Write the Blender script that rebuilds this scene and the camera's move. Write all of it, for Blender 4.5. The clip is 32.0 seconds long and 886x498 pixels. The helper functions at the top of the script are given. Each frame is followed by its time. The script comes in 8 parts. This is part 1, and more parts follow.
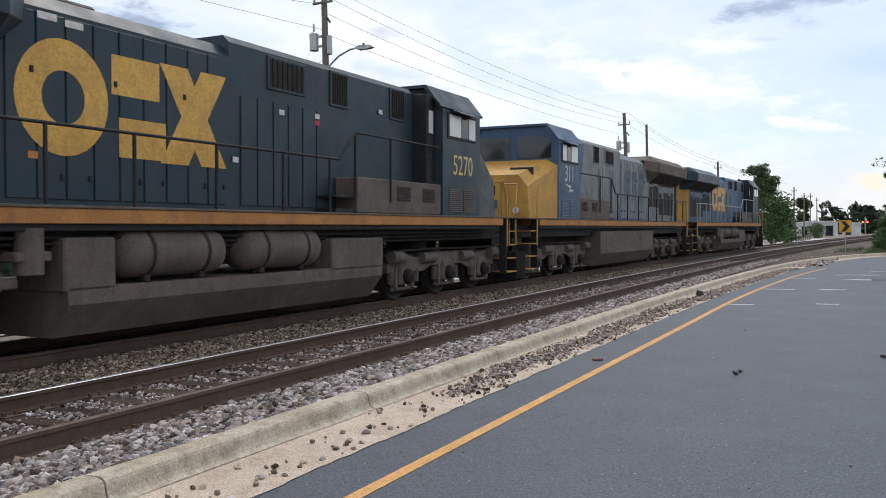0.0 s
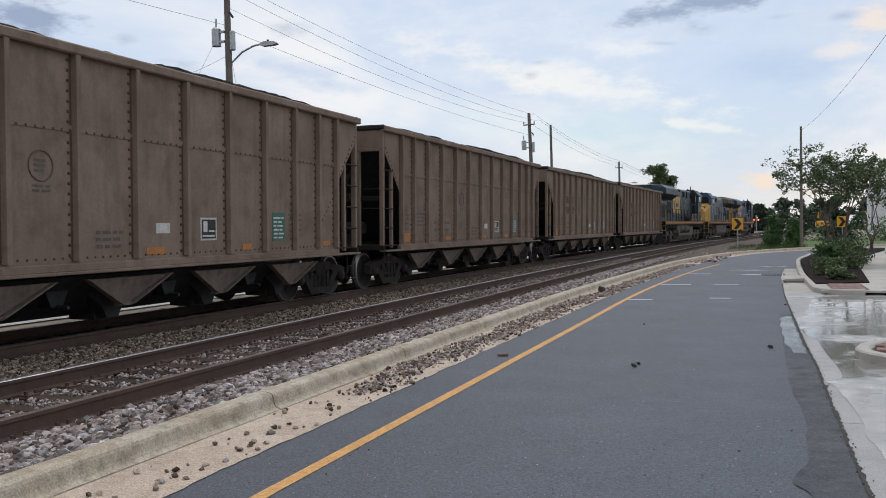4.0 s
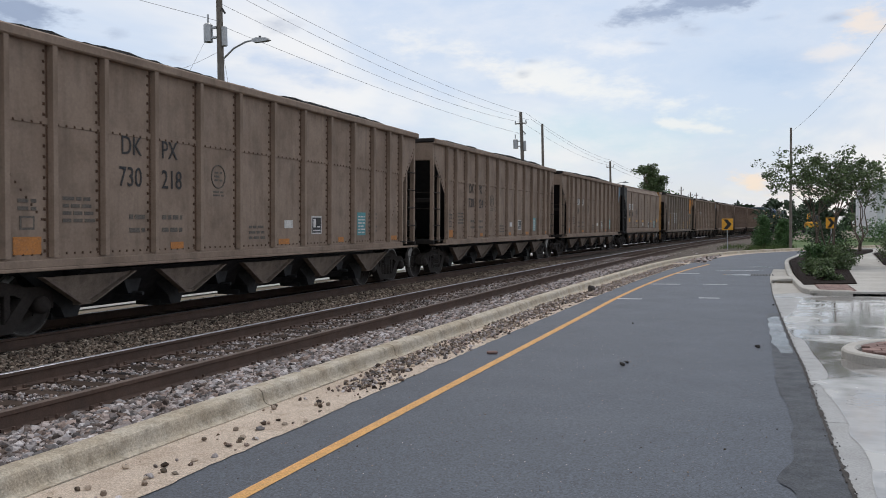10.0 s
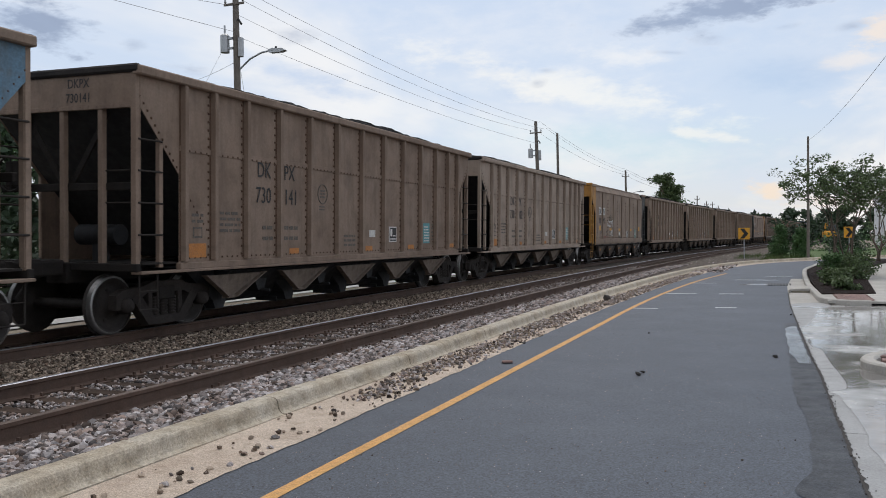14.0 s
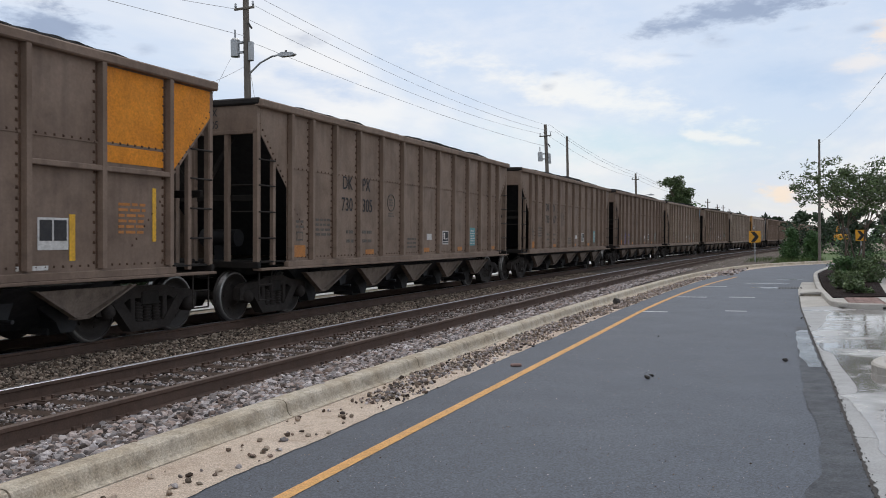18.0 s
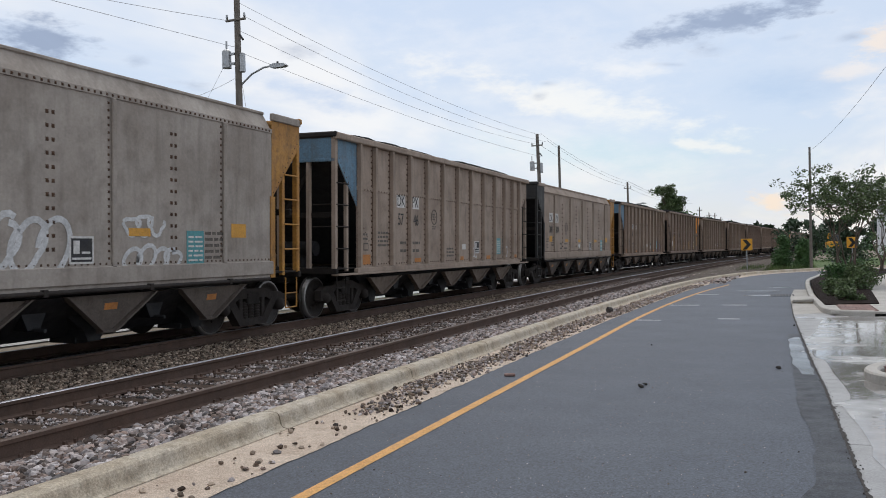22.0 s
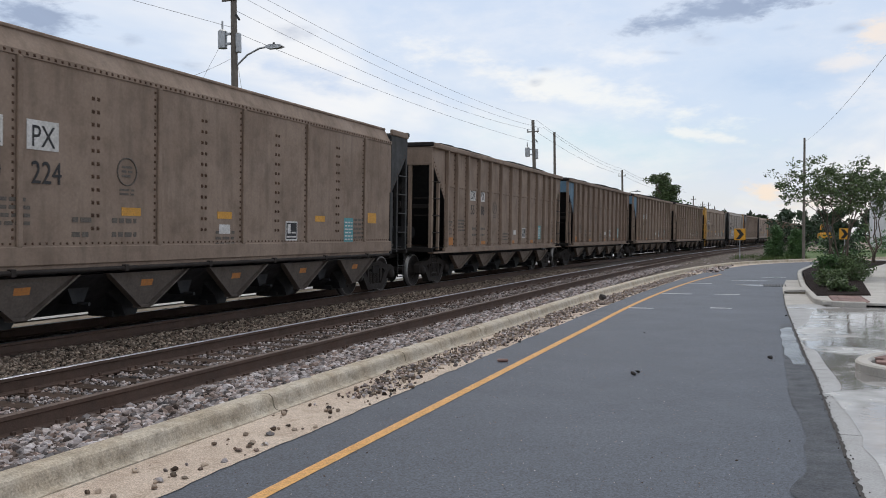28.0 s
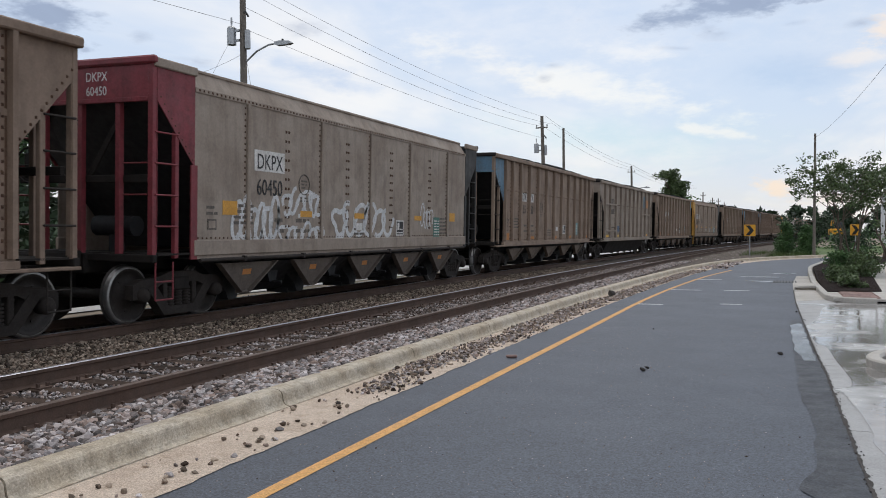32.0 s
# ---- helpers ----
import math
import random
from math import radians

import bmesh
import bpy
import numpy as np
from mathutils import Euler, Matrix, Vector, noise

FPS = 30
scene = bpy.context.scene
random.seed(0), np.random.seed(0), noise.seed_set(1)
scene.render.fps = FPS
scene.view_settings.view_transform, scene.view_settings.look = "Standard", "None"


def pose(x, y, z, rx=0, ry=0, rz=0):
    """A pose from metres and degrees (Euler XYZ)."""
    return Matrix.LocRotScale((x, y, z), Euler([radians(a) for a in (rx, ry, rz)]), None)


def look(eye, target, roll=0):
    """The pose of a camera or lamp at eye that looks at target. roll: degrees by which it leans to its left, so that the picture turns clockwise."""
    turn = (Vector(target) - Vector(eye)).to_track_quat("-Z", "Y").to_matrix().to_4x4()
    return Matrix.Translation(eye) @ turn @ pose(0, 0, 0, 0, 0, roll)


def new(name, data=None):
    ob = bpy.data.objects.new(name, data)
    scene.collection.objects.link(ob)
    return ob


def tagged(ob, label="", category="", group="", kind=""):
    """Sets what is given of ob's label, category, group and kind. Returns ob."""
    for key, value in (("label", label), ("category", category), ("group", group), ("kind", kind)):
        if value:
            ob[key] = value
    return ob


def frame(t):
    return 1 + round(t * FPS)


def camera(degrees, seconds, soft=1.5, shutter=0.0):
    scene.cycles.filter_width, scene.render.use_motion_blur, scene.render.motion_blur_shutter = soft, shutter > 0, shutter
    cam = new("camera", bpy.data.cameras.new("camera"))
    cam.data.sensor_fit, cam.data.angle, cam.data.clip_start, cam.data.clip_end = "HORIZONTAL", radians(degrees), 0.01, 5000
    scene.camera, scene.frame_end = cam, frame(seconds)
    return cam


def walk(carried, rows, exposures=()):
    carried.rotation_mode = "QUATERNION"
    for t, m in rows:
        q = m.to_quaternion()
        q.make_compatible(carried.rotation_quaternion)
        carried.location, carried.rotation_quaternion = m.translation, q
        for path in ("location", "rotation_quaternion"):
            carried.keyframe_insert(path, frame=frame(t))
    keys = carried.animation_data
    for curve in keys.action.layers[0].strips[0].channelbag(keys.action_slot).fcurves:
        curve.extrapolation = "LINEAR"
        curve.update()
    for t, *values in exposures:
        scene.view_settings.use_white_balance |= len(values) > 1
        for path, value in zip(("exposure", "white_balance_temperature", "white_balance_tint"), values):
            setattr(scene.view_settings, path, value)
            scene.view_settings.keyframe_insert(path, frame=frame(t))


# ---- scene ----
cam = camera(55.0, 32.0, soft=0.95, shutter=0.03)
PATH = [
    (0, -0.051, 0.031, 1.613, 89.012, 0.993, 26.924),
    (0.5, -0.060, 0.013, 1.609, 88.687, 0.873, 25.140),
    (1, -0.007, -0.019, 1.617, 88.979, 0.754, 23.576),
    (1.5, -0.042, 0.050, 1.613, 89.198, 0.934, 22.275),
    (2, -0.027, 0.053, 1.600, 89.041, 1.866, 21.406),
    (2.5, -0.017, 0.036, 1.601, 88.863, 1.883, 21.109),
    (4.5, -0.010, 0.013, 1.600, 88.811, 1.013, 20.560),
    (5, -0.002, 0.009, 1.599, 88.783, 0.994, 20.014),
    (5.5, 0.002, 0.012, 1.597, 88.842, 1.008, 19.682),
    (6, 0.000, 0.000, 1.600, 88.835, 1.000, 19.621),
    (6.5, -0.004, 0.002, 1.598, 88.680, 0.983, 19.664),
    (7, -0.006, 0.016, 1.598, 88.496, 0.868, 19.441),
    (7.5, -0.007, 0.021, 1.596, 88.346, 0.878, 19.283),
    (8, -0.003, 0.016, 1.601, 88.317, 1.012, 19.193),
    (8.5, 0.006, 0.001, 1.599, 88.477, 1.003, 19.200),
    (9, 0.010, -0.005, 1.603, 88.618, 1.161, 19.442),
    (9.5, 0.009, 0.002, 1.602, 88.634, 1.123, 19.795),
    (10, 0.005, -0.012, 1.600, 88.681, 0.802, 20.159),
    (10.5, 0.000, -0.016, 1.595, 89.028, 0.623, 20.812),
    (11, 0.005, -0.012, 1.598, 89.310, 0.793, 21.163),
    (11.5, 0.007, -0.012, 1.599, 89.375, 0.850, 20.936),
    (12, 0.006, -0.014, 1.595, 89.423, 0.883, 20.700),
    (12.5, 0.001, -0.008, 1.595, 89.418, 0.677, 20.773),
    (13, 0.003, -0.014, 1.599, 89.347, 0.620, 20.952),
    (13.5, 0.006, -0.023, 1.600, 89.417, 0.743, 21.150),
    (14, 0.005, -0.011, 1.597, 89.325, 0.807, 21.165),
    (14.5, 0.004, -0.011, 1.598, 89.147, 0.846, 20.979),
    (16.5, -0.000, -0.016, 1.600, 89.292, 0.617, 21.323),
    (17, 0.006, -0.013, 1.600, 89.401, 0.795, 21.464),
    (17.5, 0.017, -0.021, 1.601, 89.572, 0.786, 21.676),
    (18, 0.023, -0.019, 1.595, 89.558, 0.818, 21.825),
    (18.5, 0.032, -0.028, 1.600, 89.423, 1.103, 21.853),
    (19, 0.027, -0.020, 1.601, 89.339, 1.214, 21.879),
    (19.5, 0.029, -0.027, 1.598, 89.484, 1.095, 21.783),
    (20, 0.029, -0.020, 1.599, 89.944, 0.746, 21.946),
    (20.5, 0.023, -0.013, 1.600, 90.276, 0.743, 22.050),
    (21, 0.024, -0.004, 1.598, 90.330, 1.138, 21.843),
    (21.5, 0.024, -0.010, 1.599, 90.317, 1.366, 21.556),
    (22, 0.021, -0.008, 1.598, 90.211, 1.215, 21.344),
    (22.5, 0.014, -0.006, 1.603, 89.983, 1.010, 21.382),
    (23, 0.007, -0.001, 1.599, 89.819, 1.002, 21.505),
    (23.5, 0.012, -0.011, 1.600, 89.752, 0.955, 21.504),
    (24, 0.008, -0.003, 1.599, 89.713, 0.897, 21.427),
    (24.5, 0.012, -0.013, 1.596, 89.707, 1.030, 21.398),
    (25, 0.011, -0.009, 1.597, 89.784, 1.100, 21.358),
    (25.5, 0.009, -0.015, 1.603, 89.883, 1.034, 21.438),
    (27.5, 0.000, -0.010, 1.595, 89.356, 0.395, 20.793),
    (28, -0.002, -0.008, 1.597, 89.186, 0.279, 20.903),
    (28.5, -0.000, -0.007, 1.592, 89.048, 0.320, 20.969),
    (29, -0.003, -0.009, 1.595, 89.082, 0.346, 21.123),
    (29.5, -0.006, -0.010, 1.596, 89.235, 0.295, 21.429),
    (30, -0.008, -0.006, 1.596, 89.232, 0.248, 21.711),
    (30.5, -0.002, -0.003, 1.593, 89.148, 0.241, 21.704),
    (31, -0.001, -0.011, 1.597, 89.110, 0.389, 21.568),
    (31.5, -0.002, -0.011, 1.596, 89.077, 0.371, 21.431),
    (32, -0.003, -0.008, 1.592, 88.942, 0.311, 21.496),
]
EXPOSURES = [(0, 0.24), (0.5, 0.16), (1.0, 0.05), (2.0, -0.04), (14, -0.04), (20, 0.0), (32, 0.0)]
walk(cam, [(t, pose(x, y, z, rx, ry, rz)) for t, x, y, z, rx, ry, rz in PATH], EXPOSURES)

# ---- light ----
SUN_UP, SUN_ROUND = 58.0, -25.0  # degrees above the horizon, and clockwise from the straight track's direction
world = bpy.data.worlds.new("evening_sky")
scene.world = world
world.use_nodes = True


def build_sky(nt):
    n = nt.nodes
    n.clear()
    out = n.new("ShaderNodeOutputWorld")
    tc = n.new("ShaderNodeTexCoord")
    sky = n.new("ShaderNodeTexSky")
    sky.sky_type = "NISHITA"
    sky.sun_disc = False
    sky.sun_elevation, sky.sun_rotation = radians(SUN_UP), radians(SUN_ROUND)
    sky.air_density, sky.dust_density, sky.ozone_density = 1.0, 1.5, 1.2
    bg_sky = n.new("ShaderNodeBackground")
    bg_sky.inputs[1].default_value = 0.13
    nt.links.new(sky.outputs[0], bg_sky.inputs[0])
    # the cloud deck lies on a flat layer overhead: direction / height
    sep = n.new("ShaderNodeSeparateXYZ")
    nt.links.new(tc.outputs["Generated"], sep.inputs[0])

    def math_node(op, a, b=None):
        m = n.new("ShaderNodeMath")
        m.operation = op
        for k, v in enumerate((a, b)):
            if v is None:
                continue
            if isinstance(v, (int, float)):
                m.inputs[k].default_value = v
            else:
                nt.links.new(v, m.inputs[k])
        return m.outputs[0]

    z = math_node("MAXIMUM", sep.outputs[2], 0.0)
    zz = math_node("ADD", z, 0.12)
    px, py = math_node("DIVIDE", sep.outputs[0], zz), math_node("DIVIDE", sep.outputs[1], zz)
    comb = n.new("ShaderNodeCombineXYZ")
    nt.links.new(px, comb.inputs[0])
    nt.links.new(py, comb.inputs[1])

    def cloud(scale, detail, rough, offset, stretch, lo, hi):
        mp = n.new("ShaderNodeMapping")
        mp.inputs["Location"].default_value = offset
        mp.inputs["Rotation"].default_value = (0, 0, radians(35))
        mp.inputs["Scale"].default_value = stretch
        nt.links.new(comb.outputs[0], mp.inputs[0])
        no = n.new("ShaderNodeTexNoise")
        no.inputs["Scale"].default_value, no.inputs["Detail"].default_value, no.inputs["Roughness"].default_value = scale, detail, rough
        no.inputs["Distortion"].default_value = 0.4
        nt.links.new(mp.outputs[0], no.inputs["Vector"])
        mr = n.new("ShaderNodeMapRange")
        mr.interpolation_type = "SMOOTHSTEP"
        mr.inputs[1].default_value, mr.inputs[2].default_value = lo, hi
        nt.links.new(no.outputs[0], mr.inputs[0])
        return mr.outputs[0]

    az = math_node("MULTIPLY", math_node("ARCTAN2", sep.outputs[0], sep.outputs[1]), 57.29578)
    el = math_node("MULTIPLY", math_node("ARCSINE", sep.outputs[2]), 57.29578)
    wob = n.new("ShaderNodeTexNoise")
    wob.inputs["Scale"].default_value, wob.inputs["Detail"].default_value, wob.inputs["Roughness"].default_value = 9.0, 6.0, 0.62
    mp = n.new("ShaderNodeMapping")
    mp.inputs["Scale"].default_value = (1, 1, 2.6)
    nt.links.new(tc.outputs["Generated"], mp.inputs[0])
    nt.links.new(mp.outputs[0], wob.inputs["Vector"])
    curl = n.new("ShaderNodeTexNoise")
    curl.inputs["Scale"].default_value, curl.inputs["Detail"].default_value, curl.inputs["Roughness"].default_value = 34.0, 7.0, 0.6
    nt.links.new(mp.outputs[0], curl.inputs["Vector"])
    rough_edge = math_node("ADD", math_node("MULTIPLY", wob.outputs[0], 0.6), math_node("MULTIPLY", curl.outputs[0], 0.4))

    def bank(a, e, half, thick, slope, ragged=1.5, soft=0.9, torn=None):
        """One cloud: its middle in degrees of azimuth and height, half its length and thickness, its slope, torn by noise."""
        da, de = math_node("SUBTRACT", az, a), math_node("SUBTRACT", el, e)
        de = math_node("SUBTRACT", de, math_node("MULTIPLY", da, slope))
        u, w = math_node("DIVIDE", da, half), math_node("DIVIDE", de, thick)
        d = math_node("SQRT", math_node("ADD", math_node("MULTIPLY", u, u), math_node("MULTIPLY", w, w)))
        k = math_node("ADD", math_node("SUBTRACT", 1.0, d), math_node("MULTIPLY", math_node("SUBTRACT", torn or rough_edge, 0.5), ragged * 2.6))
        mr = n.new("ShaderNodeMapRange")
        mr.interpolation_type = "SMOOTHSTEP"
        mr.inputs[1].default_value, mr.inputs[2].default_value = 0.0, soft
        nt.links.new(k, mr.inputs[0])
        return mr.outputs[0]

    def over(base, mask, colour, amount=1.0):
        x = n.new("ShaderNodeMix")
        x.data_type = "RGBA"
        nt.links.new(math_node("MULTIPLY", mask, amount), x.inputs[0])
        nt.links.new(base, x.inputs[6])
        x.inputs[7].default_value = (*colour, 1)
        return x.outputs[2]

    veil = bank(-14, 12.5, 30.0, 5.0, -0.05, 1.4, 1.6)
    thin = cloud(0.55, 7, 0.6, (3.1, 1.7, 0), (1.0, 0.45, 1), 0.36, 0.60)
    tint = cloud(0.9, 5, 0.55, (7.3, 2.9, 0), (1.0, 0.5, 1), 0.40, 0.66)
    bright = n.new("ShaderNodeMix")
    bright.data_type = "RGBA"
    bright.inputs[6].default_value, bright.inputs[7].default_value = (0.66, 0.76, 0.92, 1), (0.95, 0.95, 0.96, 1)
    nt.links.new(tint, bright.inputs[0])
    low = n.new("ShaderNodeMapRange")
    low.inputs[1].default_value, low.inputs[2].default_value = 0.0, 0.13
    low.inputs[3].default_value, low.inputs[4].default_value = 0.6, 0.0
    nt.links.new(z, low.inputs[0])
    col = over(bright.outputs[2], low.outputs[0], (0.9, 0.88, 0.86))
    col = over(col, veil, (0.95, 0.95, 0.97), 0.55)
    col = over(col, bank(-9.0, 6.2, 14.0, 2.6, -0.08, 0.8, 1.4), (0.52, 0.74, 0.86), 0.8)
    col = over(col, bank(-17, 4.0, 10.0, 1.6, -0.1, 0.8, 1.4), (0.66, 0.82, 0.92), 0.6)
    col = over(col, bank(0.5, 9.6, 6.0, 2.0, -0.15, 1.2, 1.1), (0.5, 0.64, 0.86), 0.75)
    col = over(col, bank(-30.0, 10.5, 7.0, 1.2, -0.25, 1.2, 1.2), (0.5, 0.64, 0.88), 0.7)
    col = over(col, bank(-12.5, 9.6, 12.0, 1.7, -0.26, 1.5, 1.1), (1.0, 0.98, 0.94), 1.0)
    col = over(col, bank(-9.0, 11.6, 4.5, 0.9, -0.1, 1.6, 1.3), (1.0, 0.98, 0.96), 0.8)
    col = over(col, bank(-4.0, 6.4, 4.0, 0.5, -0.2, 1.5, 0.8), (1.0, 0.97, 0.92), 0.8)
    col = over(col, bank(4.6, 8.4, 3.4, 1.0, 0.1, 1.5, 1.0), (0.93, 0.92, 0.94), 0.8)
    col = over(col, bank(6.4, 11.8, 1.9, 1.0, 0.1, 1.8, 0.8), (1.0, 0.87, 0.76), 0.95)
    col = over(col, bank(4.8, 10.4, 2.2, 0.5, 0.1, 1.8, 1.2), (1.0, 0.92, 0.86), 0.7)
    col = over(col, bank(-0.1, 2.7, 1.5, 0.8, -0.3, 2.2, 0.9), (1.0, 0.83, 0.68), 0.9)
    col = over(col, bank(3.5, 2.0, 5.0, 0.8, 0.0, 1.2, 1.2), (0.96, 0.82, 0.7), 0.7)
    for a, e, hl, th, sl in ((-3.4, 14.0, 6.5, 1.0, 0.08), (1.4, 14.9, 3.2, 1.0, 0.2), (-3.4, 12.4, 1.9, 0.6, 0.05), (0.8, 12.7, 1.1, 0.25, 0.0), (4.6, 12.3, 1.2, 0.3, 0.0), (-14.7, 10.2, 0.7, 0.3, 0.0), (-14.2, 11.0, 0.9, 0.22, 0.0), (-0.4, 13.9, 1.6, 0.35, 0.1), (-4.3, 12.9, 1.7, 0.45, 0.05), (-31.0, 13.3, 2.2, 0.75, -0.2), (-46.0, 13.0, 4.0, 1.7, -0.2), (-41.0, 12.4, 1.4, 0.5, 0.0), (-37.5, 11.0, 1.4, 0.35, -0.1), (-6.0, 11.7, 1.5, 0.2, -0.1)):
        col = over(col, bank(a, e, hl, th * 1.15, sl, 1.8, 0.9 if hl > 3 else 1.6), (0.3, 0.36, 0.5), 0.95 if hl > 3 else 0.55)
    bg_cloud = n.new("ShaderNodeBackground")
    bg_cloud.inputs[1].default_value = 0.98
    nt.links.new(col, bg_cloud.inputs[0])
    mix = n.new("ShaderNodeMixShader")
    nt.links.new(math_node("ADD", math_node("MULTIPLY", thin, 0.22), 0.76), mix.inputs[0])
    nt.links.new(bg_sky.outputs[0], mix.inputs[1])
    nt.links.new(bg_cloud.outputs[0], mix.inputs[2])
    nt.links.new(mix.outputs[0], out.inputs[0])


build_sky(world.node_tree)
sun = new("sun", bpy.data.lights.new("sun", "SUN"))
sun.data.energy, sun.data.angle, sun.data.color = 1.08, radians(30), (1.0, 0.95, 0.88)
_az, _el = radians(SUN_ROUND), radians(SUN_UP)
sun.matrix_world = look((0, 0, 0), (-math.sin(_az) * math.cos(_el), -math.cos(_az) * math.cos(_el), -math.sin(_el)))
scene.view_settings.exposure = 0.0

# ---- materials ----
def surf(name, c, c2=None, dirt=None, rough=0.7, metal=0.0, scale=1.5, fine=30.0, bump=0.15, amount=0.5, streak=0.0, island=0.0, rand=0.0, spec=0.4, contrast=0.18, bdist=0.01, hue=False, rvar=0.12, speck=None):
    """A painted or mineral surface: large cloudy stains between c and c2, fine grain, dirt in streaks that run down it."""
    m = bpy.data.materials.new(name)
    m.use_nodes = True
    nt = m.node_tree
    n, link = nt.nodes, nt.links
    b = n["Principled BSDF"]
    c2 = c2 or tuple(v * 0.75 for v in c)
    dirt = dirt or tuple(v * 0.55 for v in c)
    tc = n.new("ShaderNodeTexCoord")

    def nz(s, detail=4.0, vec=None, rough_=0.6):
        t = n.new("ShaderNodeTexNoise")
        t.inputs["Scale"].default_value, t.inputs["Detail"].default_value, t.inputs["Roughness"].default_value = s, detail, rough_
        link.new(vec or tc.outputs["Object"], t.inputs["Vector"])
        return t.outputs[0]

    def ramp(v, lo, hi, a=0.0, z=1.0):
        r = n.new("ShaderNodeMapRange")
        r.inputs[1].default_value, r.inputs[2].default_value, r.inputs[3].default_value, r.inputs[4].default_value = lo, hi, a, z
        link.new(v, r.inputs[0])
        return r.outputs[0]

    def mix(f, a, z, mode="MIX"):
        x = n.new("ShaderNodeMix")
        x.data_type, x.blend_type = "RGBA", mode
        for k, v in ((0, f), (6, a), (7, z)):
            if isinstance(v, float):
                x.inputs[k].default_value = v
            elif isinstance(v, tuple):
                x.inputs[k].default_value = (*v, 1)
            else:
                link.new(v, x.inputs[k])
        return x.outputs[2]

    if hue:
        isl = n.new("ShaderNodeNewGeometry")
        wn = n.new("ShaderNodeTexWhiteNoise")
        wn.noise_dimensions = "1D"
        link.new(isl.outputs["Random Per Island"], wn.inputs["W"])
        col = mix(ramp(wn.outputs["Value"], 0.1, 0.9), c, c2)
    else:
        col = mix(ramp(nz(scale), 0.35, 0.65), c, c2)
    if streak > 0:
        mp = n.new("ShaderNodeMapping")
        mp.inputs["Scale"].default_value = (3, 3, 0.4)
        link.new(tc.outputs["Object"], mp.inputs[0])
        col = mix(ramp(nz(1.6, 5.0, mp.outputs[0]), 0.48, 0.72, 0.0, streak), col, dirt)
    col = mix(ramp(nz(scale * 4.1, 6.0), 0.50, 0.75, 0.0, amount), col, dirt)
    grain = nz(fine, 3.0)
    hsv = n.new("ShaderNodeHueSaturation")
    link.new(col, hsv.inputs["Color"])
    val = ramp(grain, 0.3, 0.7, 1.0 - contrast, 1.0 + contrast)
    for use, node, sock in ((island, "ShaderNodeNewGeometry", "Random Per Island"), (rand, "ShaderNodeObjectInfo", "Random")):
        if use > 0:
            g = n.new(node)
            r = ramp(g.outputs[sock], 0, 1, 1 - use, 1 + use)
            mm = n.new("ShaderNodeMath")
            mm.operation = "MULTIPLY"
            link.new(val, mm.inputs[0])
            link.new(r, mm.inputs[1])
            val = mm.outputs[0]
    if speck:
        # single grains of aggregate, each with its own tone
        vo = n.new("ShaderNodeTexVoronoi")
        vo.inputs["Scale"].default_value = speck[0]
        link.new(tc.outputs["Object"], vo.inputs["Vector"])
        sp = n.new("ShaderNodeSeparateColor")
        link.new(vo.outputs["Color"], sp.inputs[0])
        mm = n.new("ShaderNodeMath")
        mm.operation = "MULTIPLY"
        link.new(val, mm.inputs[0])
        link.new(ramp(sp.outputs[0], 0, 1, 1 - speck[1], 1 + speck[1]), mm.inputs[1])
        val = mm.outputs[0]
    link.new(val, hsv.inputs["Value"])
    link.new(hsv.outputs[0], b.inputs["Base Color"])
    link.new(ramp(nz(scale * 2.3), 0.3, 0.7, max(0.02, rough - rvar), min(1.0, rough + rvar)), b.inputs["Roughness"])
    b.inputs["Metallic"].default_value = metal
    b.inputs["Specular IOR Level"].default_value = spec
    if bump > 0:
        bp = n.new("ShaderNodeBump")
        bp.inputs["Strength"].default_value, bp.inputs["Distance"].default_value = bump, bdist
        link.new(grain, bp.inputs["Height"])
        link.new(bp.outputs[0], b.inputs["Normal"])
    return m


ASPHALT = surf("asphalt", (0.059, 0.07, 0.092), (0.05, 0.06, 0.08), (0.037, 0.044, 0.06), rough=0.6, scale=0.45, fine=60, bump=0.3, amount=0.35, contrast=0.4, rvar=0.03, spec=0.44, bdist=0.006, speck=(85, 0.48))
ASPHALT_DARK = surf("wet_asphalt", (0.04, 0.045, 0.055), (0.025, 0.028, 0.036), (0.07, 0.07, 0.076), rough=0.55, scale=1.6, fine=60, bump=0.4, spec=0.3, contrast=0.5, rvar=0.1, bdist=0.006, speck=(85, 0.4))
CONCRETE = surf("concrete", (0.46, 0.44, 0.41), (0.36, 0.34, 0.31), (0.26, 0.24, 0.2), rough=0.8, scale=0.7, fine=60, bump=0.3, amount=0.5)
KERB_CONC = surf("kerb_concrete", (0.5, 0.45, 0.375), (0.4, 0.335, 0.25), (0.17, 0.14, 0.095), rough=0.85, scale=1.9, fine=70, bump=0.6, amount=0.75, streak=0.3, contrast=0.22, speck=(60, 0.14))
GUTTER_CONC = surf("gutter_concrete", (0.55, 0.46, 0.38), (0.44, 0.355, 0.285), (0.28, 0.21, 0.15), rough=0.88, scale=1.3, fine=90, bump=0.5, amount=0.6, contrast=0.3, spec=0.2, speck=(90, 0.2))
WET_CONC = surf("wet_concrete", (0.36, 0.35, 0.34), (0.25, 0.24, 0.23), (0.2, 0.18, 0.16), rough=0.24, scale=0.6, fine=60, bump=0.06, amount=0.4, spec=0.5)
